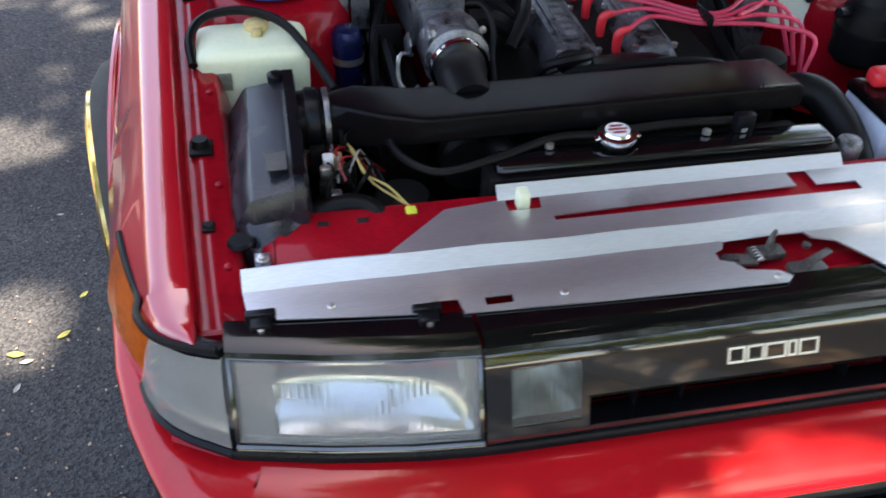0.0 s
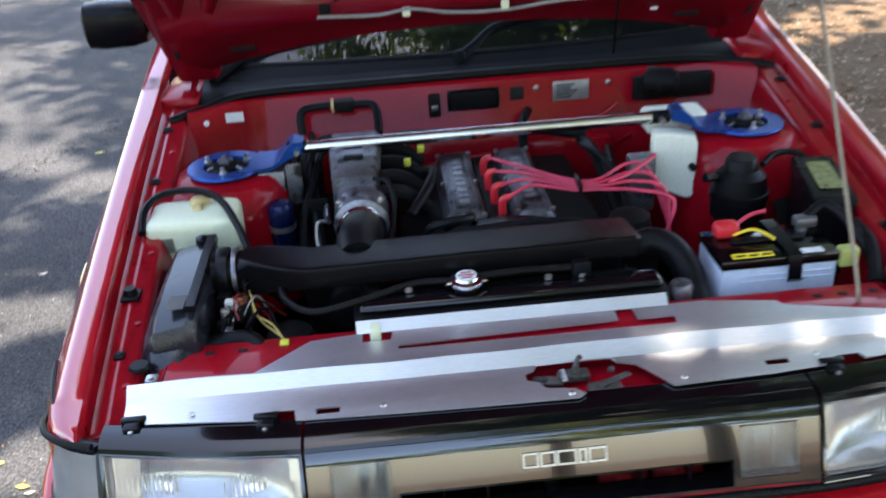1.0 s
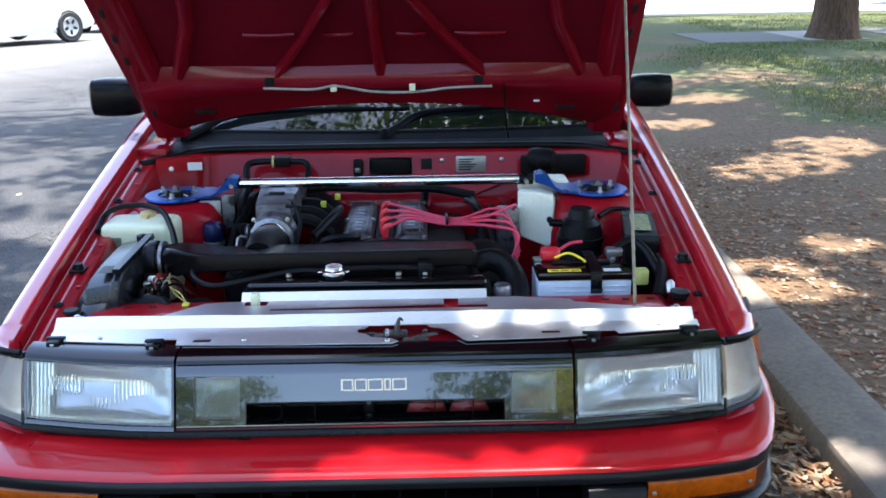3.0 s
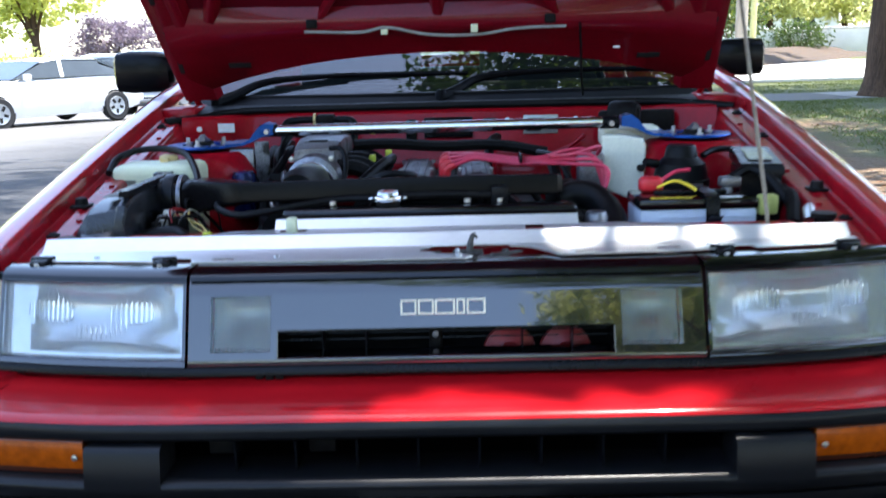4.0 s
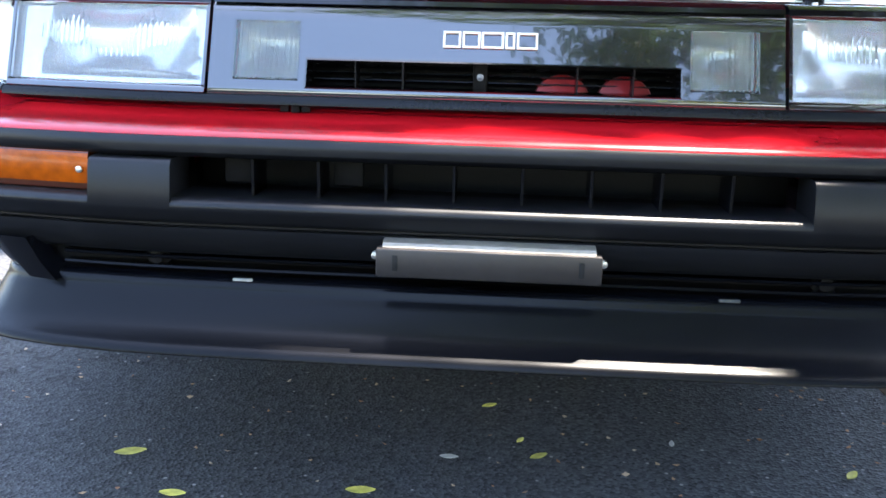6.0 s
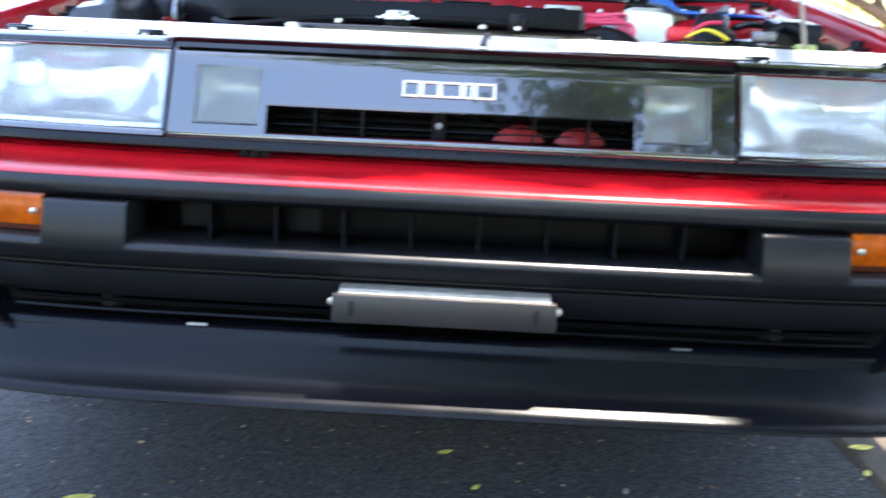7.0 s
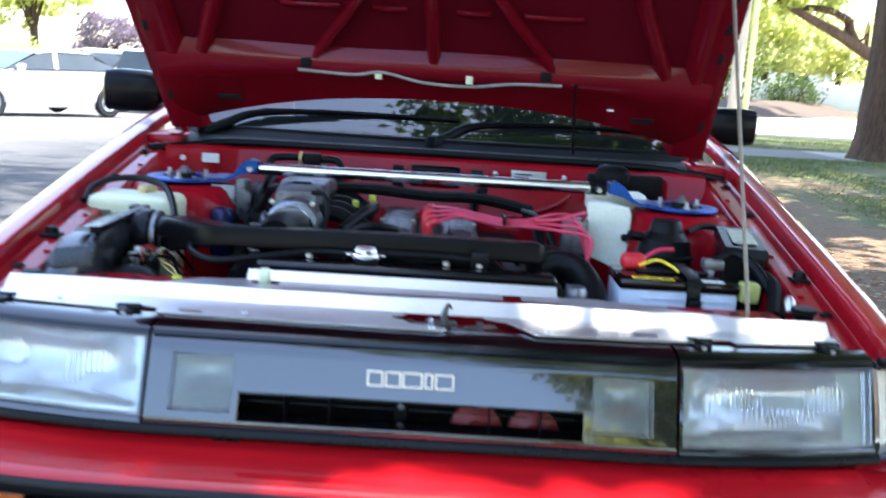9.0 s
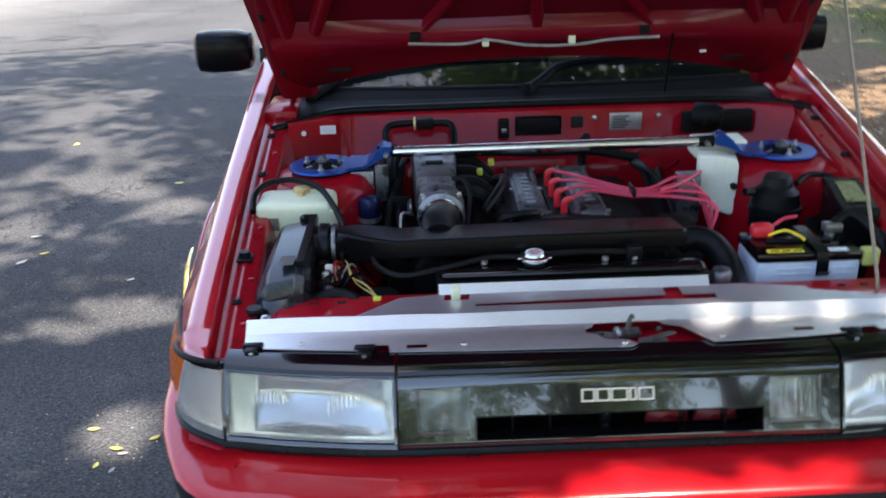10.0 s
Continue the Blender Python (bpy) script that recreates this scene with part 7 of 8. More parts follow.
GAPS_ROAD = [(-3.98, 7.26, 0, 0.5), (-3.43, 7.3, 0, 0.45), (-2.29, 4.9, 0, 0.16), (-2.47, 4.36, 0, 0.17), (-2.51, 3.72, 0, 0.15), (-2.18, 3.61, 0, 0.13), (-1.84, 2.91, 0, 0.15), (-1.67, 2.77, 0, 0.12), (-1.43, 2.54, 0, 0.13), (-2.04, 2.34, 0, 0.13), (-1.47, 1.44, 0, 0.13), (-3.1, 8.63, 0, 0.5)]
GAPS_NEAR = [(-1.27, 1.53, 0, 0.09), (-1.22, 1.49, 0, 0.09), (-1.12, 0.76, 0, 0.09), (-1.15, 0.81, 0, 0.09)]
GAPS_CAR = [(-0.34, -0.12, 0.46, 0.03), (-0.05, -0.13, 0.46, 0.04), (0.02, -0.13, 0.46, 0.045), (0.09, -0.145, 0.46, 0.035), (0.15, -0.145, 0.46, 0.035), (0.22, -0.135, 0.46, 0.05), (0.29, -0.135, 0.46, 0.045), (0.35, -0.14, 0.45, 0.03)]
GAPS_CAR += [(x, 0.135, 0.650, 0.011) for x in (0.10, 0.17, 0.25, 0.32, 0.39, 0.46, 0.53, 0.59)]
GAPS_CAR += [(x, -0.178, 0.42, 0.02) for x in (-0.04, 0.02, 0.08, 0.14, 0.20, 0.26, 0.32)] + [(x, -0.215, 0.24, 0.03) for x in (-0.20, -0.13, 0.11, 0.17, 0.23)]


def open_gaps(p):
    """Takes away the leaves that stand between those spots and the sun."""
    keep = np.ones(len(p), bool)
    s = np.array(SUN)
    stray = np.random.default_rng(77).uniform(0, 1, len(p)) < 0.07
    for x, y, z, r in [(x, y, z, 0.9 * r) for x, y, z, r in GAPS_VERGE] + GAPS_ROAD + GAPS_NEAR + GAPS_CAR:
        d = p - np.array((x, y, z))
        d = d - (d @ s)[:, None] * s
        keep &= ((d * d).sum(1) > (r + 0.03) ** 2) | (stray & (r > 0.12))
    return p[keep]


def tree(base, height, girth, blobs, leaves, size, mat, label, seed, limbs=7, lean=(0, 0), fork=0.45, aspect=0.5, wobble=1.0):
    """A tapered trunk with limbs, and a crown of small leaves gathered in loose clumps with gaps."""
    rng = random.Random(seed)
    nrng = np.random.default_rng(seed)
    root = thing("tree", label, "tree", at=pose(*base))
    bm = bmesh.new()
    n = 9
    pts = [Vector((lean[0] * (k / n) ** 1.5 + 0.006 * height * wobble * rng.uniform(-1, 1) * (k > 0), lean[1] * (k / n) ** 1.5 + 0.006 * height * wobble * rng.uniform(-1, 1) * (k > 0), height * fork * 1.5 * k / n)) for k in range(n + 1)]
    rows = []
    for k in (0, 0.06, 0.15, 0.28, 0.45, 0.7, *range(1, n + 1)):
        i = min(n - 1, int(k))
        p = pts[i].lerp(pts[i + 1], k - i)
        r = girth * (1.0 - 0.55 * k / n) * (1 + 0.30 * math.exp(-k * 5.0))
        ring = []
        for q in range(20):
            a = 2 * math.pi * q / 20
            rr = r * (1 + 0.05 * math.sin(5 * a + k * 0.4) + 0.04 * noise.noise(Vector((math.cos(a) * 2, math.sin(a) * 2, p.z * 1.3 + seed))))
            ring.append(p + Vector((rr * math.cos(a), rr * math.sin(a), 0)))
        rows.append(ring)
    loft(bm, rows, closed=True, cap=True)
    part("trunk", bm, BARK, root, "rough grey-brown trunk", angle=60)
    bm = bmesh.new()
    targets = [Vector(b[0]) - Vector(base) for b in blobs]
    for k in range(limbs):
        t = targets[k % len(targets)]
        start = pts[rng.randint(int(n * 0.5), n)]
        end = t + Vector((rng.uniform(-1, 1), rng.uniform(-1, 1), rng.uniform(-0.6, 0.5))) * blobs[k % len(blobs)][1] * 0.6
        mid = (start + end) / 2 + Vector((rng.uniform(-0.4, 0.4), rng.uniform(-0.4, 0.4), rng.uniform(0.0, 0.6)))
        tube(bm, [start, (start + mid) / 2 + Vector((0, 0, 0.15)), mid, end], (girth * 0.42, girth * 0.32, girth * 0.22, girth * 0.06), 9, 5)
        for q in range(4):
            o = mid.lerp(end, rng.uniform(0, 0.9))
            e2 = o + Vector((rng.uniform(-1, 1), rng.uniform(-1, 1), rng.uniform(-0.2, 0.8))) * 0.22 * height * 0.6
            tube(bm, [o, (o + e2) / 2 + Vector((0, 0, 0.1)), e2], (girth * 0.12, girth * 0.08, girth * 0.02), 6, 4)
    part("branchwork", bm, BARK, root, "spreading boughs", angle=60)
    pts_out = []
    total = sum(b[1] ** 2 * b[2] for b in blobs)
    for centre, r, weight, squash in [(b[0], b[1], b[2], b[3] if len(b) > 3 else 0.6) for b in blobs]:
        count = int(leaves * r * r * weight / total)
        clumps = max(6, int(10 * r * r * weight))
        c = nrng.normal(size=(clumps, 3))
        c /= np.linalg.norm(c, axis=1)[:, None]
        c *= (nrng.uniform(0.15, 1, clumps) ** 0.45)[:, None] * r
        c[:, 2] *= squash
        pick = nrng.integers(0, clumps, count)
        spread = nrng.uniform(0.16, 0.36, clumps) * max(1.0, r * 0.30)
        off = nrng.normal(size=(count, 3)) * spread[pick][:, None] * (1, 1, 0.6)
        pts_out.append(c[pick] + off + np.array(centre) - np.array(base))
    scatter_leaves("crown", open_gaps(np.concatenate(pts_out) + np.array(base)) - np.array(base), size, mat, seed, aspect, parent=root, label="leafy crown with gaps")
    return root


# big street tree on the verge; its crown and a second one shade the car
# crown clumps from 12 m up are unseen, placed only to shade the ground
tree((5.85, 11.3, 0.14), 9.5, 0.30, [((5.2, 9.0, 7.6), 4.2, 1.0), ((2.6, 6.0, 7.6), 3.0, 1.4), ((8.2, 12.5, 8.0), 4.2, 1.0), ((5.0, 13.5, 8.2), 3.8, 1.1), ((0.75, 6.64, 13.0), 2.3, 1.2), ((0.9, 6.9, 8.0), 1.7, 0.8), ((-1.05, 8.24, 13.4), 2.0, 0.9), ((5.4, 12.9, 7.0), 2.4, 1.6)], 62000, 0.18, LEAF_NEAR,
     "large street tree with a thick grey-brown trunk on the grass verge", 3, 12, wobble=0.3)
tree((3.3, -3.6, 0.10), 9.0, 0.34, [((2.6, -1.5, 7.4), 3.2, 1.0), ((2.2, 2.2, 7.2), 2.9, 1.6), ((1.9, 1.3, 7.6), 2.2, 2.8), ((0.85, 3.24, 12.8), 1.8, 1.0), ((4.3, 5.4, 7.4), 2.0, 1.8), ((4.6, -5.5, 7.0), 3.2, 0.8), ((5.5, 3.5, 7.4), 3.2, 1.0), ((0.3, -2.6, 7.6), 2.3, 0.9), ((1.6, -8.6, 8.0), 1.1, 1.4), ((3.4, -8.6, 7.7), 1.2, 1.4), ((3.4, -9.6, 12.0), 2.8, 1.0), ((0.6, -8.8, 12.0), 2.4, 1.0)], 79000, 0.18, LEAF_NEAR,
     "street tree on the verge whose crown shades the car", 5, 14)
def old_tree():
    """A low spreading tree: two leaning stems, long crooked boughs and a thin crown in separate clumps."""
    root = thing("tree", "old spreading tree with thick crooked brown boughs behind the truck", "tree", at=pose(17, 30, 0.25))
    rng, nrng = random.Random(31), np.random.default_rng(31)

    def bough(bm, pts, r0, r1, twigs):
        n = len(pts)
        pts = [Vector((x - 17, 0.25 * rng.uniform(-1, 1) + y, z - 0.25)) for x, y, z in pts]
        tube(bm, pts, tuple(1.3 * (r0 + (r1 - r0) * k / (n - 1)) for k in range(n)), 10, 5)
        for q in range(twigs):
            k = rng.randrange(1, n)
            o = pts[k - 1].lerp(pts[k], rng.uniform(0.1, 0.9))
            e = o + Vector((rng.uniform(-1.1, 1.1), rng.uniform(-0.8, 0.8), rng.uniform(0.1, 1.3)))
            m = (o + e) / 2 + Vector((rng.uniform(-0.25, 0.25), 0, rng.uniform(-0.05, 0.25)))
            tube(bm, [o, m, e], (r1 * 0.7, r1 * 0.5, 0.012), 6, 4)

    bm = bmesh.new()
    bough(bm, [(17.0, 0, 0.2), (17.05, 0, 1.2), (17.15, 0, 2.4), (16.85, 0, 4.0), (16.7, 0, 5.4), (16.5, 0, 7.0)], 0.52, 0.16, 5)
    part("trunk", bm, BARK, root, "thick brown trunk", angle=60)
    bm = bmesh.new()
    bough(bm, [(16.2, 0.2, 0.2), (15.5, 0.2, 1.6), (14.6, 0.1, 2.1), (13.6, 0, 2.5), (12.6, -0.2, 2.95), (11.3, -0.3, 3.55), (10.1, -0.3, 4.2)], 0.26, 0.08, 7)
    part("leaning_stem", bm, BARK, root, angle=60)
    for pts, r0, r1, twigs in (([(17.0, 0, 2.6), (16.55, 0, 3.45), (15.75, 0, 4.0), (15.0, -0.1, 4.0), (13.9, -0.3, 4.2), (12.4, -0.5, 4.9)], 0.24, 0.06, 6),
                               ([(13.4, 0, 2.6), (13.15, 0, 3.1), (12.95, 0, 3.5), (12.1, 0, 3.75), (11.2, 0.1, 3.9), (10.3, 0.2, 4.5)], 0.15, 0.05, 5),
                               ([(17.1, 0, 2.2), (17.8, 0, 3.1), (18.6, 0, 3.45), (19.8, 0.1, 3.85), (21.6, 0.2, 4.4)], 0.28, 0.08, 5),
                               ([(17.1, 0, 1.5), (18.2, 0, 1.95), (19.2, 0, 2.35), (19.95, 0, 2.9), (21.6, 0, 3.7)], 0.22, 0.08, 4),
                               ([(16.9, 0, 3.6), (17.5, 0.4, 4.6), (17.9, 0.5, 5.8), (18.6, 0.6, 7.2)], 0.2, 0.06, 4),
                               ([(15.6, 0, 2.0), (15.75, 0, 2.9), (15.95, 0, 3.7), (15.6, 0.2, 5.0), (14.9, 0.2, 6.2)], 0.12, 0.05, 5),
                               ([(16.8, 0, 4.2), (15.6, -0.4, 5.2), (14.2, -0.6, 5.6), (12.2, -0.8, 6.4)], 0.17, 0.05, 6)):
        bm = bmesh.new()
        bough(bm, pts, r0, r1, twigs)
        part("bough", bm, BARK, root, angle=60)
    out = []
    for centre, r, count in (((11.0, 0, 4.9), 1.5, 1500), ((9.6, 0.2, 4.2), 1.0, 800), ((9.5, 0, 5.8), 1.6, 1300), ((12.9, -0.3, 5.8), 1.3, 700), ((18.9, -0.4, 4.5), 0.9, 700), ((20.3, 0, 5.0), 1.3, 900),
                             ((15.4, 0.2, 5.9), 1.3, 600), ((17.6, 0.3, 6.2), 1.7, 900), ((20.8, 0, 3.4), 0.8, 350), ((15.9, 0.6, 3.3), 0.45, 110), ((12.3, 0, 4.1), 0.5, 120), ((15.2, -0.2, 4.6), 0.6, 170), ((14.6, -0.5, 7.6), 2.4, 1500)):
        c = nrng.normal(size=(int(9 + 9 * r), 3)) * r * 0.55
        pick = nrng.integers(0, len(c), int(1.8 * count))
        out.append(c[pick] * (1, 1, 0.7) + nrng.normal(size=(len(pick), 3)) * 0.21 + np.array(centre) - np.array((17, 0, 0.25)))
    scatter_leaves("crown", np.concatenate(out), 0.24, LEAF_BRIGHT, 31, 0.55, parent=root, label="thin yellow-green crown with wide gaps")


old_tree()

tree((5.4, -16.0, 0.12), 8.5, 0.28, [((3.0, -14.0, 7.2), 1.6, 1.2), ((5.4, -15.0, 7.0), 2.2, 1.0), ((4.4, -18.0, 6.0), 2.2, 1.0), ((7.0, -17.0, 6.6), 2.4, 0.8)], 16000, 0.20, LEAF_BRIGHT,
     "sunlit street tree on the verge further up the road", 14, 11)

# trees further back; those at negative y are unseen, added to darken reflections
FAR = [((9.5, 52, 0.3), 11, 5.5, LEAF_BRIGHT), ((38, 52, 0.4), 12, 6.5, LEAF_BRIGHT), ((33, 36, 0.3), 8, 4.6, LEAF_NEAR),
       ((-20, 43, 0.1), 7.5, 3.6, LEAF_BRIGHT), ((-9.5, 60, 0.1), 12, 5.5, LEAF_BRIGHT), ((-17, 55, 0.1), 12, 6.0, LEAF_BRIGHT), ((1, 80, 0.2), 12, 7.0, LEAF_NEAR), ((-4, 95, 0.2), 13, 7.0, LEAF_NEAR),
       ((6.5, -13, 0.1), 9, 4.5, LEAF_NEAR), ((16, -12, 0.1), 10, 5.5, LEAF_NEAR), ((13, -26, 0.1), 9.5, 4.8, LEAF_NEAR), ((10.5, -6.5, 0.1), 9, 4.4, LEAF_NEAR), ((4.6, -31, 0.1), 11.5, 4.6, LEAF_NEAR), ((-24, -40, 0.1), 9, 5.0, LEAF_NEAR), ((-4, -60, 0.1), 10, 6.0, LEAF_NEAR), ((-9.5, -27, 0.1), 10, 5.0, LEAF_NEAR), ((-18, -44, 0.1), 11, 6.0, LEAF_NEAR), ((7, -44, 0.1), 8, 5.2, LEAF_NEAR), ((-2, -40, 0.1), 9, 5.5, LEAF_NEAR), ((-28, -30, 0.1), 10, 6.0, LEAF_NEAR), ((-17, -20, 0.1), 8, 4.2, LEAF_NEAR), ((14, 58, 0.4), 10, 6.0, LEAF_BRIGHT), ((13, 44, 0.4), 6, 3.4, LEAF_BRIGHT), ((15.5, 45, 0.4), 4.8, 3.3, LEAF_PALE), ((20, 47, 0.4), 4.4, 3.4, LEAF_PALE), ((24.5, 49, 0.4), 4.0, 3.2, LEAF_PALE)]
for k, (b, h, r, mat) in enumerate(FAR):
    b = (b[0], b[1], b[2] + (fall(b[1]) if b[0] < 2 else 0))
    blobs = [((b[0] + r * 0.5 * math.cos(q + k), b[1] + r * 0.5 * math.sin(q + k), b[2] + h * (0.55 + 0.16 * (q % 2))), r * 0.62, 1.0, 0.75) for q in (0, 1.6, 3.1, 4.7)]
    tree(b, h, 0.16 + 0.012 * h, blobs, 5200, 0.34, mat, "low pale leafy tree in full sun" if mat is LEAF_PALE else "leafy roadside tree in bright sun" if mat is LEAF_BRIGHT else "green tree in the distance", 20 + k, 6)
tree((-15.0, 40, -0.95), 3.6, 0.16, [((-15.4, 40, 1.9), 1.35, 1, 0.7), ((-14.2, 40.3, 1.6), 1.2, 1, 0.7), ((-16.2, 40.5, 1.2), 1.1, 1, 0.7)], 5200, 0.17, LEAF_PURPLE, "low mauve blossoming tree behind the parked cars", 61, 6)


def shrub(at, r, h, n, mat, label, seed):
    rng = np.random.default_rng(seed)
    root = thing("shrub", label, "shrub", at=pose(*at))
    d = rng.normal(size=(n, 3))
    d /= np.linalg.norm(d, axis=1)[:, None]
    d *= (rng.uniform(0.3, 1.0, n) ** 0.4)[:, None] * (1 + 0.18 * np.sin(5 * d[:, :1] + 7 * d[:, 1:2] + seed))
    p = d * (r, r, h * 0.5) + (0, 0, h * 0.5)
    p = p[p[:, 2] > 0.02]
    scatter_leaves("crown", p, 0.16, mat, seed, parent=root)
    bm = bmesh.new()
    for k in range(6):
        a = k * 1.05
        tube(bm, [(0, 0, 0), (0.3 * r * math.cos(a), 0.3 * r * math.sin(a), 0.4 * h), (0.6 * r * math.cos(a), 0.6 * r * math.sin(a), 0.8 * h)], (0.03, 0.02, 0.008), 6, 3)
    part("stem_clump", bm, BARK, root)


for k, (x, y, r, h) in enumerate(((10.3, 33.4, 1.3, 2.6), (14.6, 38.5, 1.2, 1.5), (19.0, 36.0, 1.5, 1.9), (23.5, 38.5, 1.3, 1.7), (29, 40, 1.6, 2.0))):
    shrub((x, y, 0.25), r, h, 1500, LEAF_DARK, "round dark green garden shrub on the mulch bed", 80 + k)
for k in range(9):
    shrub((-14.2 - 0.5 * (k % 2), 9.0 + 2.6 * k, 0.1 + fall(9.0 + 2.6 * k)), 1.5, 1.5 + 0.2 * (k % 3), 1500, LEAF_BRIGHT, "sunlit hedge shrub beyond the parked cars", 100 + k)


def house(at, w, d, h, label, seed):
    root = thing("house", label, "house", at=at)
    part("wall", box((-w / 2, w / 2), (0, d), (0, h), 0.02), RENDERED, root)
    part("roof", loft(bmesh.new(), [[(-w / 2 - 0.5, -0.5, h), (w / 2 + 0.5, -0.5, h)], [(-w / 2 + 0.5, d / 2, h + 2.0), (w / 2 - 0.5, d / 2, h + 2.0)], [(-w / 2 - 0.5, d + 0.5, h), (w / 2 + 0.5, d + 0.5, h)]]), ROOF_TILE, root, smooth=False)
    for k in range(3):
        x = -w / 2 + w * (k + 0.5) / 3
        win = part("window", box((x - 0.8, x + 0.8), (-0.05, 0.02), (0.9, 2.2), 0.01), WHITE_PAINT, root)
        part("pane", box((x - 0.72, x + 0.72), (-0.06, -0.045), (0.97, 2.13), 0), CAR_GLASS, win)
        part("sill", box((x - 0.9, x + 0.9), (-0.12, 0.0), (0.82, 0.9), 0.01), RENDERED, win)


house(pose(20, 66, 0.4, 0, 0, -12), 14, 8, 3.0, "pale rendered house in bright sun beyond the side road", 1)
house(pose(52, 62, 0.4, 0, 0, -14), 14, 8, 3.0, "pale rendered house further along the side road", 2)
house(pose(-29, 20, -0.4, 0, 0, 70), 13, 8, 3.0, "pale house behind the hedge across the road", 4)


def garden_wall(pts, label):
    bm = bmesh.new()
    for a, b in zip(pts, pts[1:]):
        a, b = Vector(a), Vector(b)
        m = Matrix.Translation(a) @ Matrix.Rotation(math.atan2(b.y - a.y, b.x - a.x), 4, "Z")
        rbox(bm, (0, (b - a).length), (-0.1, 0.1), (0, 1.1), 0.02, m=m)
        rbox(bm, (-0.02, (b - a).length + 0.02), (-0.14, 0.14), (1.1, 1.18), 0.02, m=m)
    tagged(part("garden_wall", bm, RENDERED, None, label), category="wall", kind="structure")


garden_wall(((3, 36.5, 0.25), (12, 39, 0.25), (24, 41.5, 0.3), (60, 50, 0.4)), "low pale rendered garden wall in bright sun")
garden_wall(((-16.6, 6, 0.0), (-16.9, 20, -0.42), (-17.5, 34, -0.78)), "low pale garden wall across the road")


def post(at, h, r, mat, label):
    bm = bmesh.new()
    lathe(bm, ((r * 1.1, 0), (r, 0.2), (r * 0.95, h - 0.05), (r * 0.7, h), (0.001, h)), None, 12)
    ob = part("post", bm, mat, None, label)
    ob.matrix_world = pose(*at)
    tagged(ob, category="post")


post((7.86, 24.5, 0.2), 6.5, 0.17, POST_WOOD, "pale timber power pole at the side road")
post((6.7, 24.6, 0.2), 1.5, 0.2, BARK, "short dark timber bollard")
post((8.5, 25.5, 0.2), 5.0, 0.09, surface("yellowed_post", (0.50, 0.48, 0.20), 0.7, var=0.2, scale=5), "slim yellowish post beside the power pole")


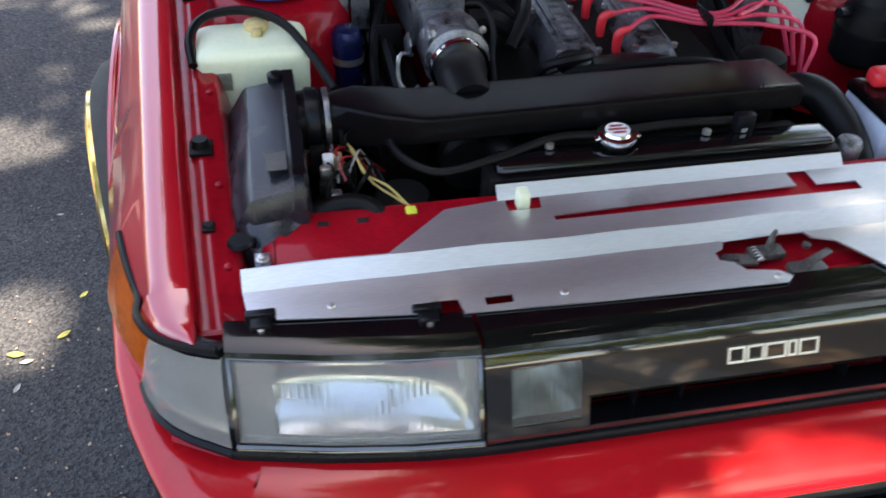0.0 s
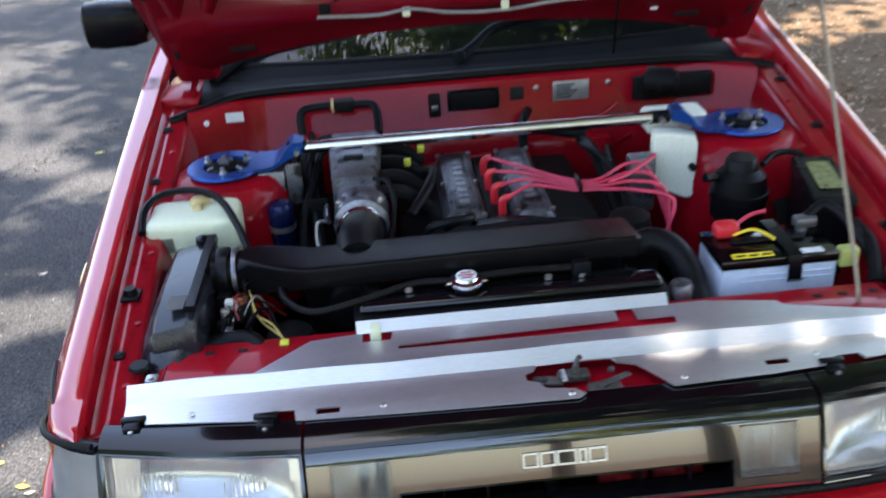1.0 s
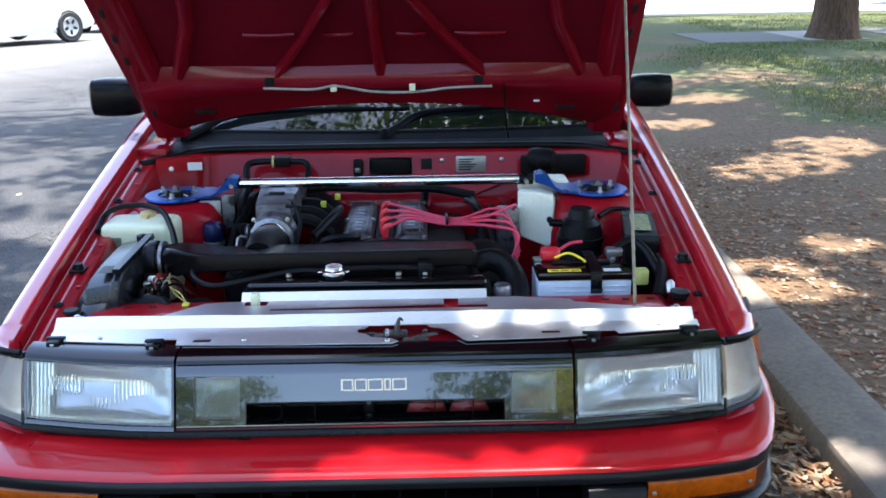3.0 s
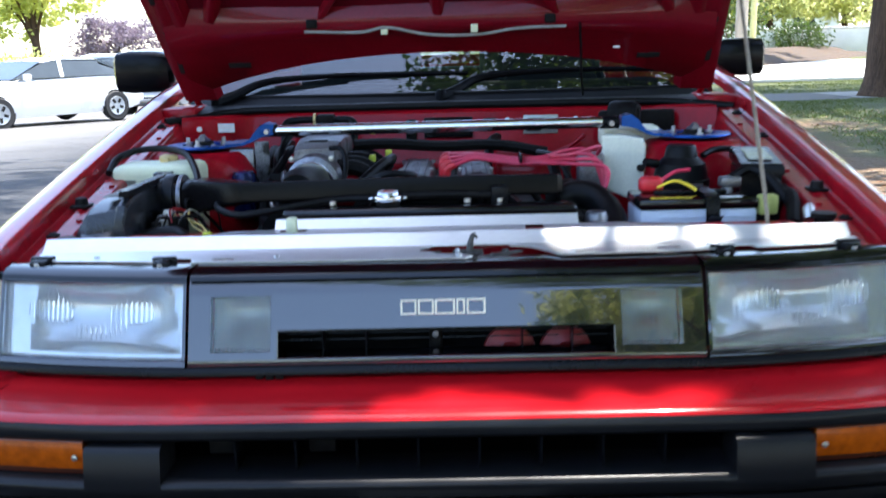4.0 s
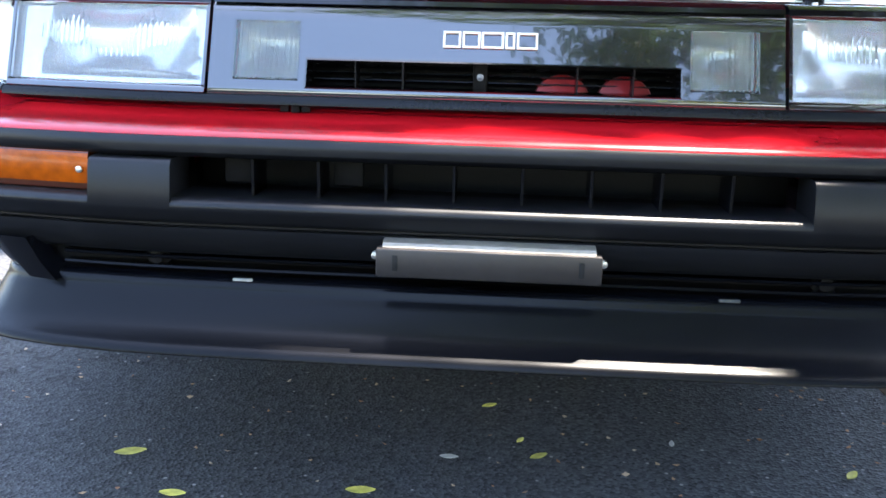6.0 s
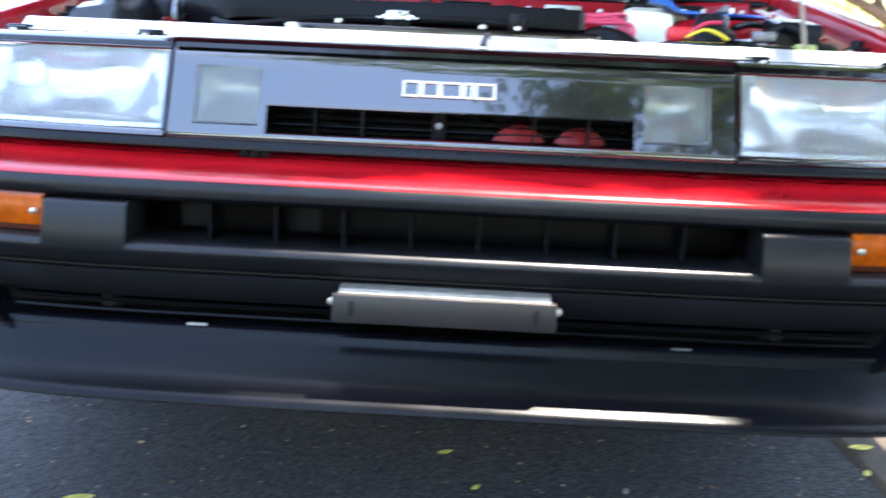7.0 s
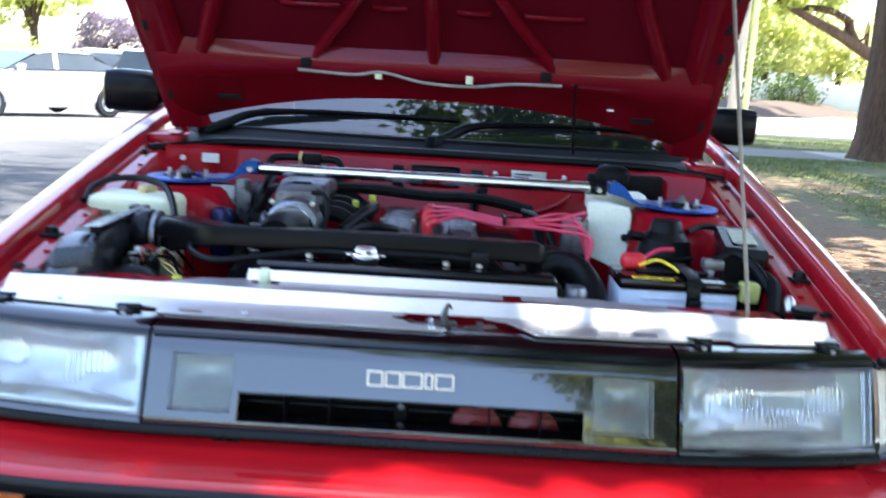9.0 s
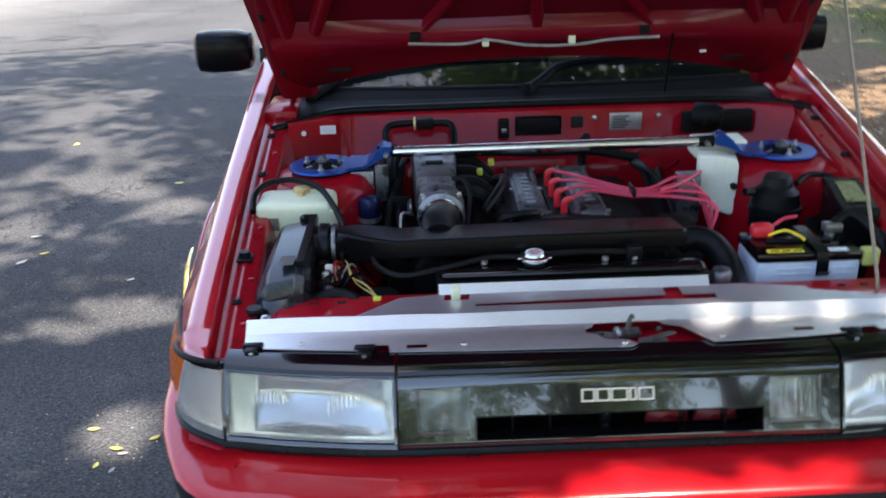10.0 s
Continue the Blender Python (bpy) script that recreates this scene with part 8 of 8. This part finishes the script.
# ---------------------------------------------------------------- other vehicles
def hatch(at, paint, label, length=4.1, width=1.7, height=1.48, wagon=False):
    """A parked car: shell with glasshouse, wheels, lamps and bumpers."""
    root = thing("car", label, "car", "parked cars", at=at)
    L = length
    w = width / 2
    def ring(y, zb, zt, ww):
        return [(-ww * 0.94, y, zb), (-ww, y, zb + 0.12), (-ww, y, (zb + zt) / 2 + 0.05), (-ww * 0.95, y, zt - 0.05), (-ww * 0.88, y, zt), (ww * 0.88, y, zt), (ww * 0.95, y, zt - 0.05), (ww, y, (zb + zt) / 2 + 0.05), (ww, y, zb + 0.12), (ww * 0.94, y, zb)]
    rows = [ring(0, 0.35, 0.62, w * 0.86), ring(0.06, 0.27, 0.70, w * 0.93), ring(0.3, 0.22, 0.76, w * 0.98), ring(1.05, 0.2, 0.92, w), ring(1.6, 0.2, 0.95, w), ring(L - 1.1, 0.2, 0.98, w), ring(L - 0.3, 0.24, 0.98, w * 0.98), ring(L - 0.06, 0.3, 0.92, w * 0.94), ring(L, 0.36, 0.84, w * 0.88)]
    part("body", loft(bmesh.new(), rows, closed=True, cap=True), paint, root, angle=40)
    end = L - (0.12 if wagon else 0.35)
    roof = [((1.15, 0.95), (1.95, height - 0.06)), ((2.3, 0.96), (2.35, height)), ((L - 1.0, 0.97), (L - 1.0, height - 0.02)), ((end, 0.96), (end - (0.25 if wagon else 0.62), height - 0.10))]
    for s in (-1, 1):
        part("side_window", loft(bmesh.new(), [[(s * w * 0.955, a[0], a[1]), (s * w * 0.74, b[0], b[1] - 0.05)] for a, b in roof]), CAR_GLASS, root)
        for y in (0.78, L - 0.78):
            m = pose(s * (w - 0.055), y, 0.31, 0, s * 90)
            part("arch", turned(((0.001, 0.052), (0.34, 0.052), (0.345, 0.045), (0.33, 0.03)), m, 28), INK, root)
            t = part("wheel", turned(((0.2, -0.08), (0.29, -0.09), (0.31, -0.06), (0.31, 0.06), (0.29, 0.09), (0.2, 0.085)), m, 24, cap=False), TYRE, root)
            part("rim", turned(((0.205, 0.07), (0.195, 0.095), (0.17, 0.085), (0.05, 0.075), (0.001, 0.08)), m, 24), SILVER_PAINT, t)
            for k in range(5):
                part("spoke_gap", box((0.07, 0.17), (-0.03, 0.03), (0.080, 0.092), 0.004, 1, m=m @ pose(0, 0, 0, 0, 0, 72 * k)), INK, t)
        part("head_lamp", box((s * w * 0.5 - 0.17, s * w * 0.5 + 0.17), (-0.02, 0.10), (0.58, 0.70), 0.03), CAR_GLASS, root)
        part("tail_lamp", box((s * w * 0.76 - 0.13, s * w * 0.76 + 0.13), (L - 0.12, L + 0.02), (0.70, 0.92), 0.02), TAIL_RED, root)
        part("mirror", box((s * (w + 0.08) - 0.09, s * (w + 0.08) + 0.09), (1.35, 1.45), (0.92, 1.05), 0.03), paint, root)
        part("pillar", pipe([(s * w * 0.93, 2.28, 0.96), (s * w * 0.745, 2.35, height - 0.04)], 0.045, 6, 1), paint, root)
    part("roof", loft(bmesh.new(), [[(u * w * 0.76, b[0], b[1] - 0.04 * u * u) for u in (-1, -0.5, 0, 0.5, 1)] for a, b in roof]), paint, root)
    for (a, b), nm in ((roof[0], "windscreen"), (roof[-1], "rear_window")):
        part(nm, loft(bmesh.new(), [[(u * w * 0.93, a[0], a[1]) for u in (-1, 0, 1)], [(u * w * 0.75, b[0], b[1] - 0.01) for u in (-1, 0, 1)]]), CAR_GLASS, root)
    part("front_bumper", box((-w * 0.92, w * 0.92), (-0.06, 0.1), (0.32, 0.52), 0.05, 3), BLACK_TRIM, root)
    part("rear_bumper", box((-w * 0.92, w * 0.92), (L - 0.1, L + 0.06), (0.36, 0.56), 0.05, 3), paint, root)
    pl = part("plate", box((-0.19, 0.19), (L + 0.06, L + 0.07), (0.42, 0.52), 0.005), PAPER, root)
    for k in range(5):
        part("plate_bar", box((-0.16 + 0.065 * k, -0.115 + 0.065 * k), (L + 0.07, L + 0.073), (0.44, 0.50), 0), INK, pl)
    return root


hatch(pose(-9.9, 16.0, -0.40, 0, 0, -30.3), WHITE_PAINT, "white hatchback parked across the road in full sun", 4.3, 1.74, 1.36)
hatch(pose(-7.75, 27.3, -0.60, 0, 0, 177), SILVER_PAINT, "silver wagon parked across the road seen from behind", 4.6, 1.85, 1.75, True)


STEEL_WHEEL = surface("dusty_steel_wheel", (0.10, 0.10, 0.10), 0.6, var=0.3, scale=8)


def ute(at, label):
    root = thing("pickup_truck", label, "truck", at=at)
    part("cab", loft(bmesh.new(), [[(-0.82, y, 0.55), (-0.84, y, 0.95), (-0.70 * k, y, z), (0.70 * k, y, z), (0.84, y, 0.95), (0.82, y, 0.55)] for y, z, k in ((0.0, 0.98, 1.1), (1.15, 1.02, 1.15), (1.75, 1.72, 1), (2.75, 1.76, 1), (2.85, 1.70, 1))], closed=True, cap=True), WHITE_PAINT, root, angle=35)
    for s in (-1, 1):
        part("side_window", loft(bmesh.new(), [[(s * 0.845, y0, 1.02), (s * 0.725, y1, 1.62)] for y0, y1 in ((1.35, 1.80), (2.6, 2.6))]), CAR_GLASS, root)
        for y in (0.75, 3.75):
            m = pose(s * 0.74, y, 0.36, 0, s * 90)
            t = part("wheel", turned(((0.2, -0.1), (0.34, -0.11), (0.36, -0.07), (0.36, 0.07), (0.34, 0.11), (0.2, 0.1)), m, 24, cap=False), TYRE, root)
            part("rim", turned(((0.2, 0.09), (0.19, 0.05), (0.10, 0.03), (0.06, 0.06), (0.001, 0.07)), m, 18), STEEL_WHEEL, t)
        part("tail_lamp", box((s * 0.78 - 0.11, s * 0.78 + 0.11), (4.86, 4.92), (0.72, 0.84), 0.01), TAIL_RED, root)
        part("side_board", box((min(s * 0.90, s * 0.94), max(s * 0.90, s * 0.94)), (2.95, 4.9), (0.86, 1.16), 0.01), WHITE_PAINT, root)
        part("mudguard", box((s * 0.74 - 0.16, s * 0.74 + 0.16), (4.30, 4.33), (0.35, 0.80), 0.01), BLACK_TRIM, root)
    rear = part("rear_window", box((-0.62, 0.62), (2.86, 2.885), (1.12, 1.62), 0.01), CAR_GLASS, root)
    part("guard_frame", pipe([(-0.85, 2.98, 1.16), (-0.85, 2.98, 1.62), (-0.75, 2.98, 1.70), (0.75, 2.98, 1.70), (0.85, 2.98, 1.62), (0.85, 2.98, 1.16)], 0.025, 6, 2), WHITE_PAINT, root)
    bm = bmesh.new()
    for k in range(-9, 10):
        for d in (-1, 1):
            a, b = Vector((0.09 * k - d * 0.23, 2.98, 1.2)), Vector((0.09 * k + d * 0.23, 2.98, 1.66))
            if abs(a.x) < 0.83 and abs(b.x) < 0.83:
                tube(bm, [a, b], 0.006, 4, 1)
    part("guard_mesh", bm, SILVER_PAINT, root)
    part("tray", box((-0.93, 0.93), (2.92, 4.92), (0.80, 0.88), 0.01), SILVER_PAINT, root)
    part("tail_board", box((-0.93, 0.93), (4.88, 4.92), (0.86, 1.16), 0.01), WHITE_PAINT, root)
    pl = part("plate", box((0.14, 0.5), (4.92, 4.935), (0.70, 0.80), 0.004), YELLOW, root, "yellow plate")
    for k in range(5):
        part("plate_bar", box((0.17 + 0.063 * k, 0.21 + 0.063 * k), (4.935, 4.94), (0.72, 0.78), 0), INK, pl)
    part("chassis", box((-0.5, 0.5), (0.4, 4.8), (0.45, 0.78), 0.02), DARK, root)
    part("bumper", box((-0.8, 0.8), (4.85, 4.95), (0.50, 0.62), 0.02), BLACK_TRIM, root)


ute(pose(13.95, 20.95, 0.215, 0, 0, 130), "white tray-back utility truck parked on the side road")
ute(pose(-12.6, 34.5, -0.70, 0, 0, 184), "white tray-back utility truck parked far down the road")

# ---------------------------------------------------------------- litter, grass, fallen leaves
rng = np.random.default_rng(11)
n = 7000
gx = np.concatenate([1.36 + np.abs(rng.normal(0, 0.55, n // 2)), rng.uniform(1.36, 6.5, n // 2)])
gy = np.concatenate([rng.uniform(-0.6, 5, n // 2), rng.uniform(0, 9, n // 2)])
gz = np.array([verge_z(x, y) for x, y in zip(gx, gy)]) + 0.006
litter = scatter_leaves("leaf_litter", np.stack([gx, gy, gz], 1), 0.032, LITTER, 12, 0.55, 0.92)
tagged(litter, "brown dry leaf litter over the verge soil", "leaf litter", kind="stuff")
n = 4600
gy = rng.uniform(-0.9, 6, n)
gx = 1.138 - np.abs(rng.normal(0, 0.085, n))
gutter = scatter_leaves("gutter_leaves", np.stack([gx, gy, 0.011 + rng.uniform(0, 0.035, n) * np.exp(-(1.138 - gx) / 0.06)], 1), 0.040, LITTER, 13, 0.42, 0.72)
tagged(gutter, "brown and tan dry leaves gathered in the gutter", "leaf litter", kind="stuff")

n = 700
gx = rng.uniform(-1.9, 1.1, n)
crumbs = scatter_leaves("road_crumbs", np.stack([gx, rng.uniform(-0.75, 0.9, n), np.array([road_z(x) for x in gx]) + 0.0035], 1), 0.009, LITTER, 14, 0.6, 0.95)
tagged(crumbs, "fine crumbs of dry leaf and grit on the asphalt", "grit", kind="stuff")


def grass_patch(name, boxes, count, height, seed, label):
    r = np.random.default_rng(seed)
    p = np.concatenate([np.stack([r.uniform(x0, x1, c), r.uniform(y0, y1, c)], 1) for (x0, x1, y0, y1), c in zip(boxes, count)])
    keep = [noise.noise(Vector((q[0] * 0.6, q[1] * 0.6, seed))) + 0.5 * noise.noise(Vector((q[0] * 2.3, q[1] * 2.3, seed))) + r.uniform(-0.32, 0.32) > 0.04 for q in p]
    p = p[np.array(keep)]
    n = len(p)
    z = np.array([verge_z(x, y) for x, y in p])
    base = np.stack([p[:, 0], p[:, 1], z], 1)
    a = r.uniform(0, 2 * math.pi, n)
    h = height * r.uniform(0.5, 1.4, n)
    w = 0.0022 + 0.004 * r.uniform(0, 1, n)
    side = np.stack([np.cos(a), np.sin(a), 0 * a], 1) * w[:, None]
    lean_ = np.stack([np.cos(a * 3), np.sin(a * 3), 0 * a], 1) * (h * 0.5)[:, None]
    tip = base + lean_ + np.stack([0 * a, 0 * a, h], 1)
    v = np.stack([base - side, base + side, tip], 1).reshape(-1, 3)
    me = bpy.data.meshes.new(name)
    me.from_pydata(v.tolist(), [], np.arange(3 * n).reshape(-1, 3).tolist())
    me.materials.append(GRASS)
    tagged(new(name, me), label, "grass", kind="stuff")


grass_patch("grass", ((2.6, 12, 4.6, 10.7), (4.6, 16, 12.6, 15.9), (2.4, 4.2, 3.2, 5.4)), (90000, 50000, 2200), 0.026, 5, "patchy green grass on the verge")


def fallen_leaf(x, y, z, size, turn, mat, label, tilt=6):
    bm = bmesh.new()
    rows = []
    for k in range(7):
        t = k / 6
        w = 0.20 * math.sin(math.pi * min(0.97, t * 0.95 + 0.03)) ** 0.8
        rows.append([((t - 0.5) * size, o * w * size, size * (0.025 * abs(o) + 0.05 * (t - 0.5) ** 2)) for o in (-1, -0.5, 0, 0.5, 1)])
    loft(bm, rows)
    res = bmesh.ops.extrude_face_region(bm, geom=bm.faces[:])
    bmesh.ops.translate(bm, verts=[g for g in res["geom"] if isinstance(g, bmesh.types.BMVert)], vec=(0, 0, 0.0006))
    ob = part("fallen_leaf", bm, mat, None, label)
    tagged(ob, category="leaf", group="fallen leaves on the road")
    ob.matrix_world = pose(x, y, z + road_z(x) + (0.007 if x > 0.665 else 0.002), tilt, 0, turn)


LEAVES = [(-0.514, -0.078, 0.050, 20), (0.013, 0.158, 0.030, 30), (0.091, -0.017, 0.034, 35), (-0.158, -0.149, 0.045, 5), (0.064, 0.033, 0.022, 60), (-0.41, -0.187, 0.04, 0),
          (-1.208, 0.756, 0.048, -10), (-1.114, 0.802, 0.042, 40), (-1.085, 0.929, 0.032, 50), (-1.240, 0.680, 0.036, 80), (-1.303, 0.856, 0.045, 5), (-1.95, 2.2, 0.05, 30), (-1.6, 3.1, 0.06, 10), (-2.4, 3.9, 0.06, 70),
          (1.05, 0.45, 0.06, -30), (1.12, 0.30, 0.07, 20), (0.95, 0.55, 0.05, 80), (1.0, 0.05, 0.06, 140), (0.86, 0.22, 0.045, 10), (0.755, 0.27, 0.05, 12), (0.72, 0.16, 0.03, 60), (0.55, -0.02, 0.035, 50)]
LEAVES = [(0.93 * x, 0.93 * y, size * (0.72 if x < -1 else 0.85), turn) for x, y, size, turn in LEAVES]
for x, y, size, turn in LEAVES:
    fallen_leaf(x, y, 0.002, size, turn, FALLEN, "small yellow-green leaf fallen on the asphalt")
for x, y, size, turn in [(-1.182, 0.731, 0.026, 10), (-1.19, 0.656, 0.024, 70), (-2.06, 2.40, 0.045, 20), (-2.01, 2.11, 0.05, 60), (-1.175, 1.249, 0.016, 0), (-0.043, -0.035, 0.026, 0), (-1.5, 1.9, 0.03, 40), (0.3, 0.05, 0.02, 80), (0.75, -0.08, 0.03, 110), (1.15, -0.1, 0.05, 30)]:
    fallen_leaf(0.93 * x, 0.93 * y, 0.002, size, turn, FALLEN_PALE, "small pale dry leaf on the asphalt")
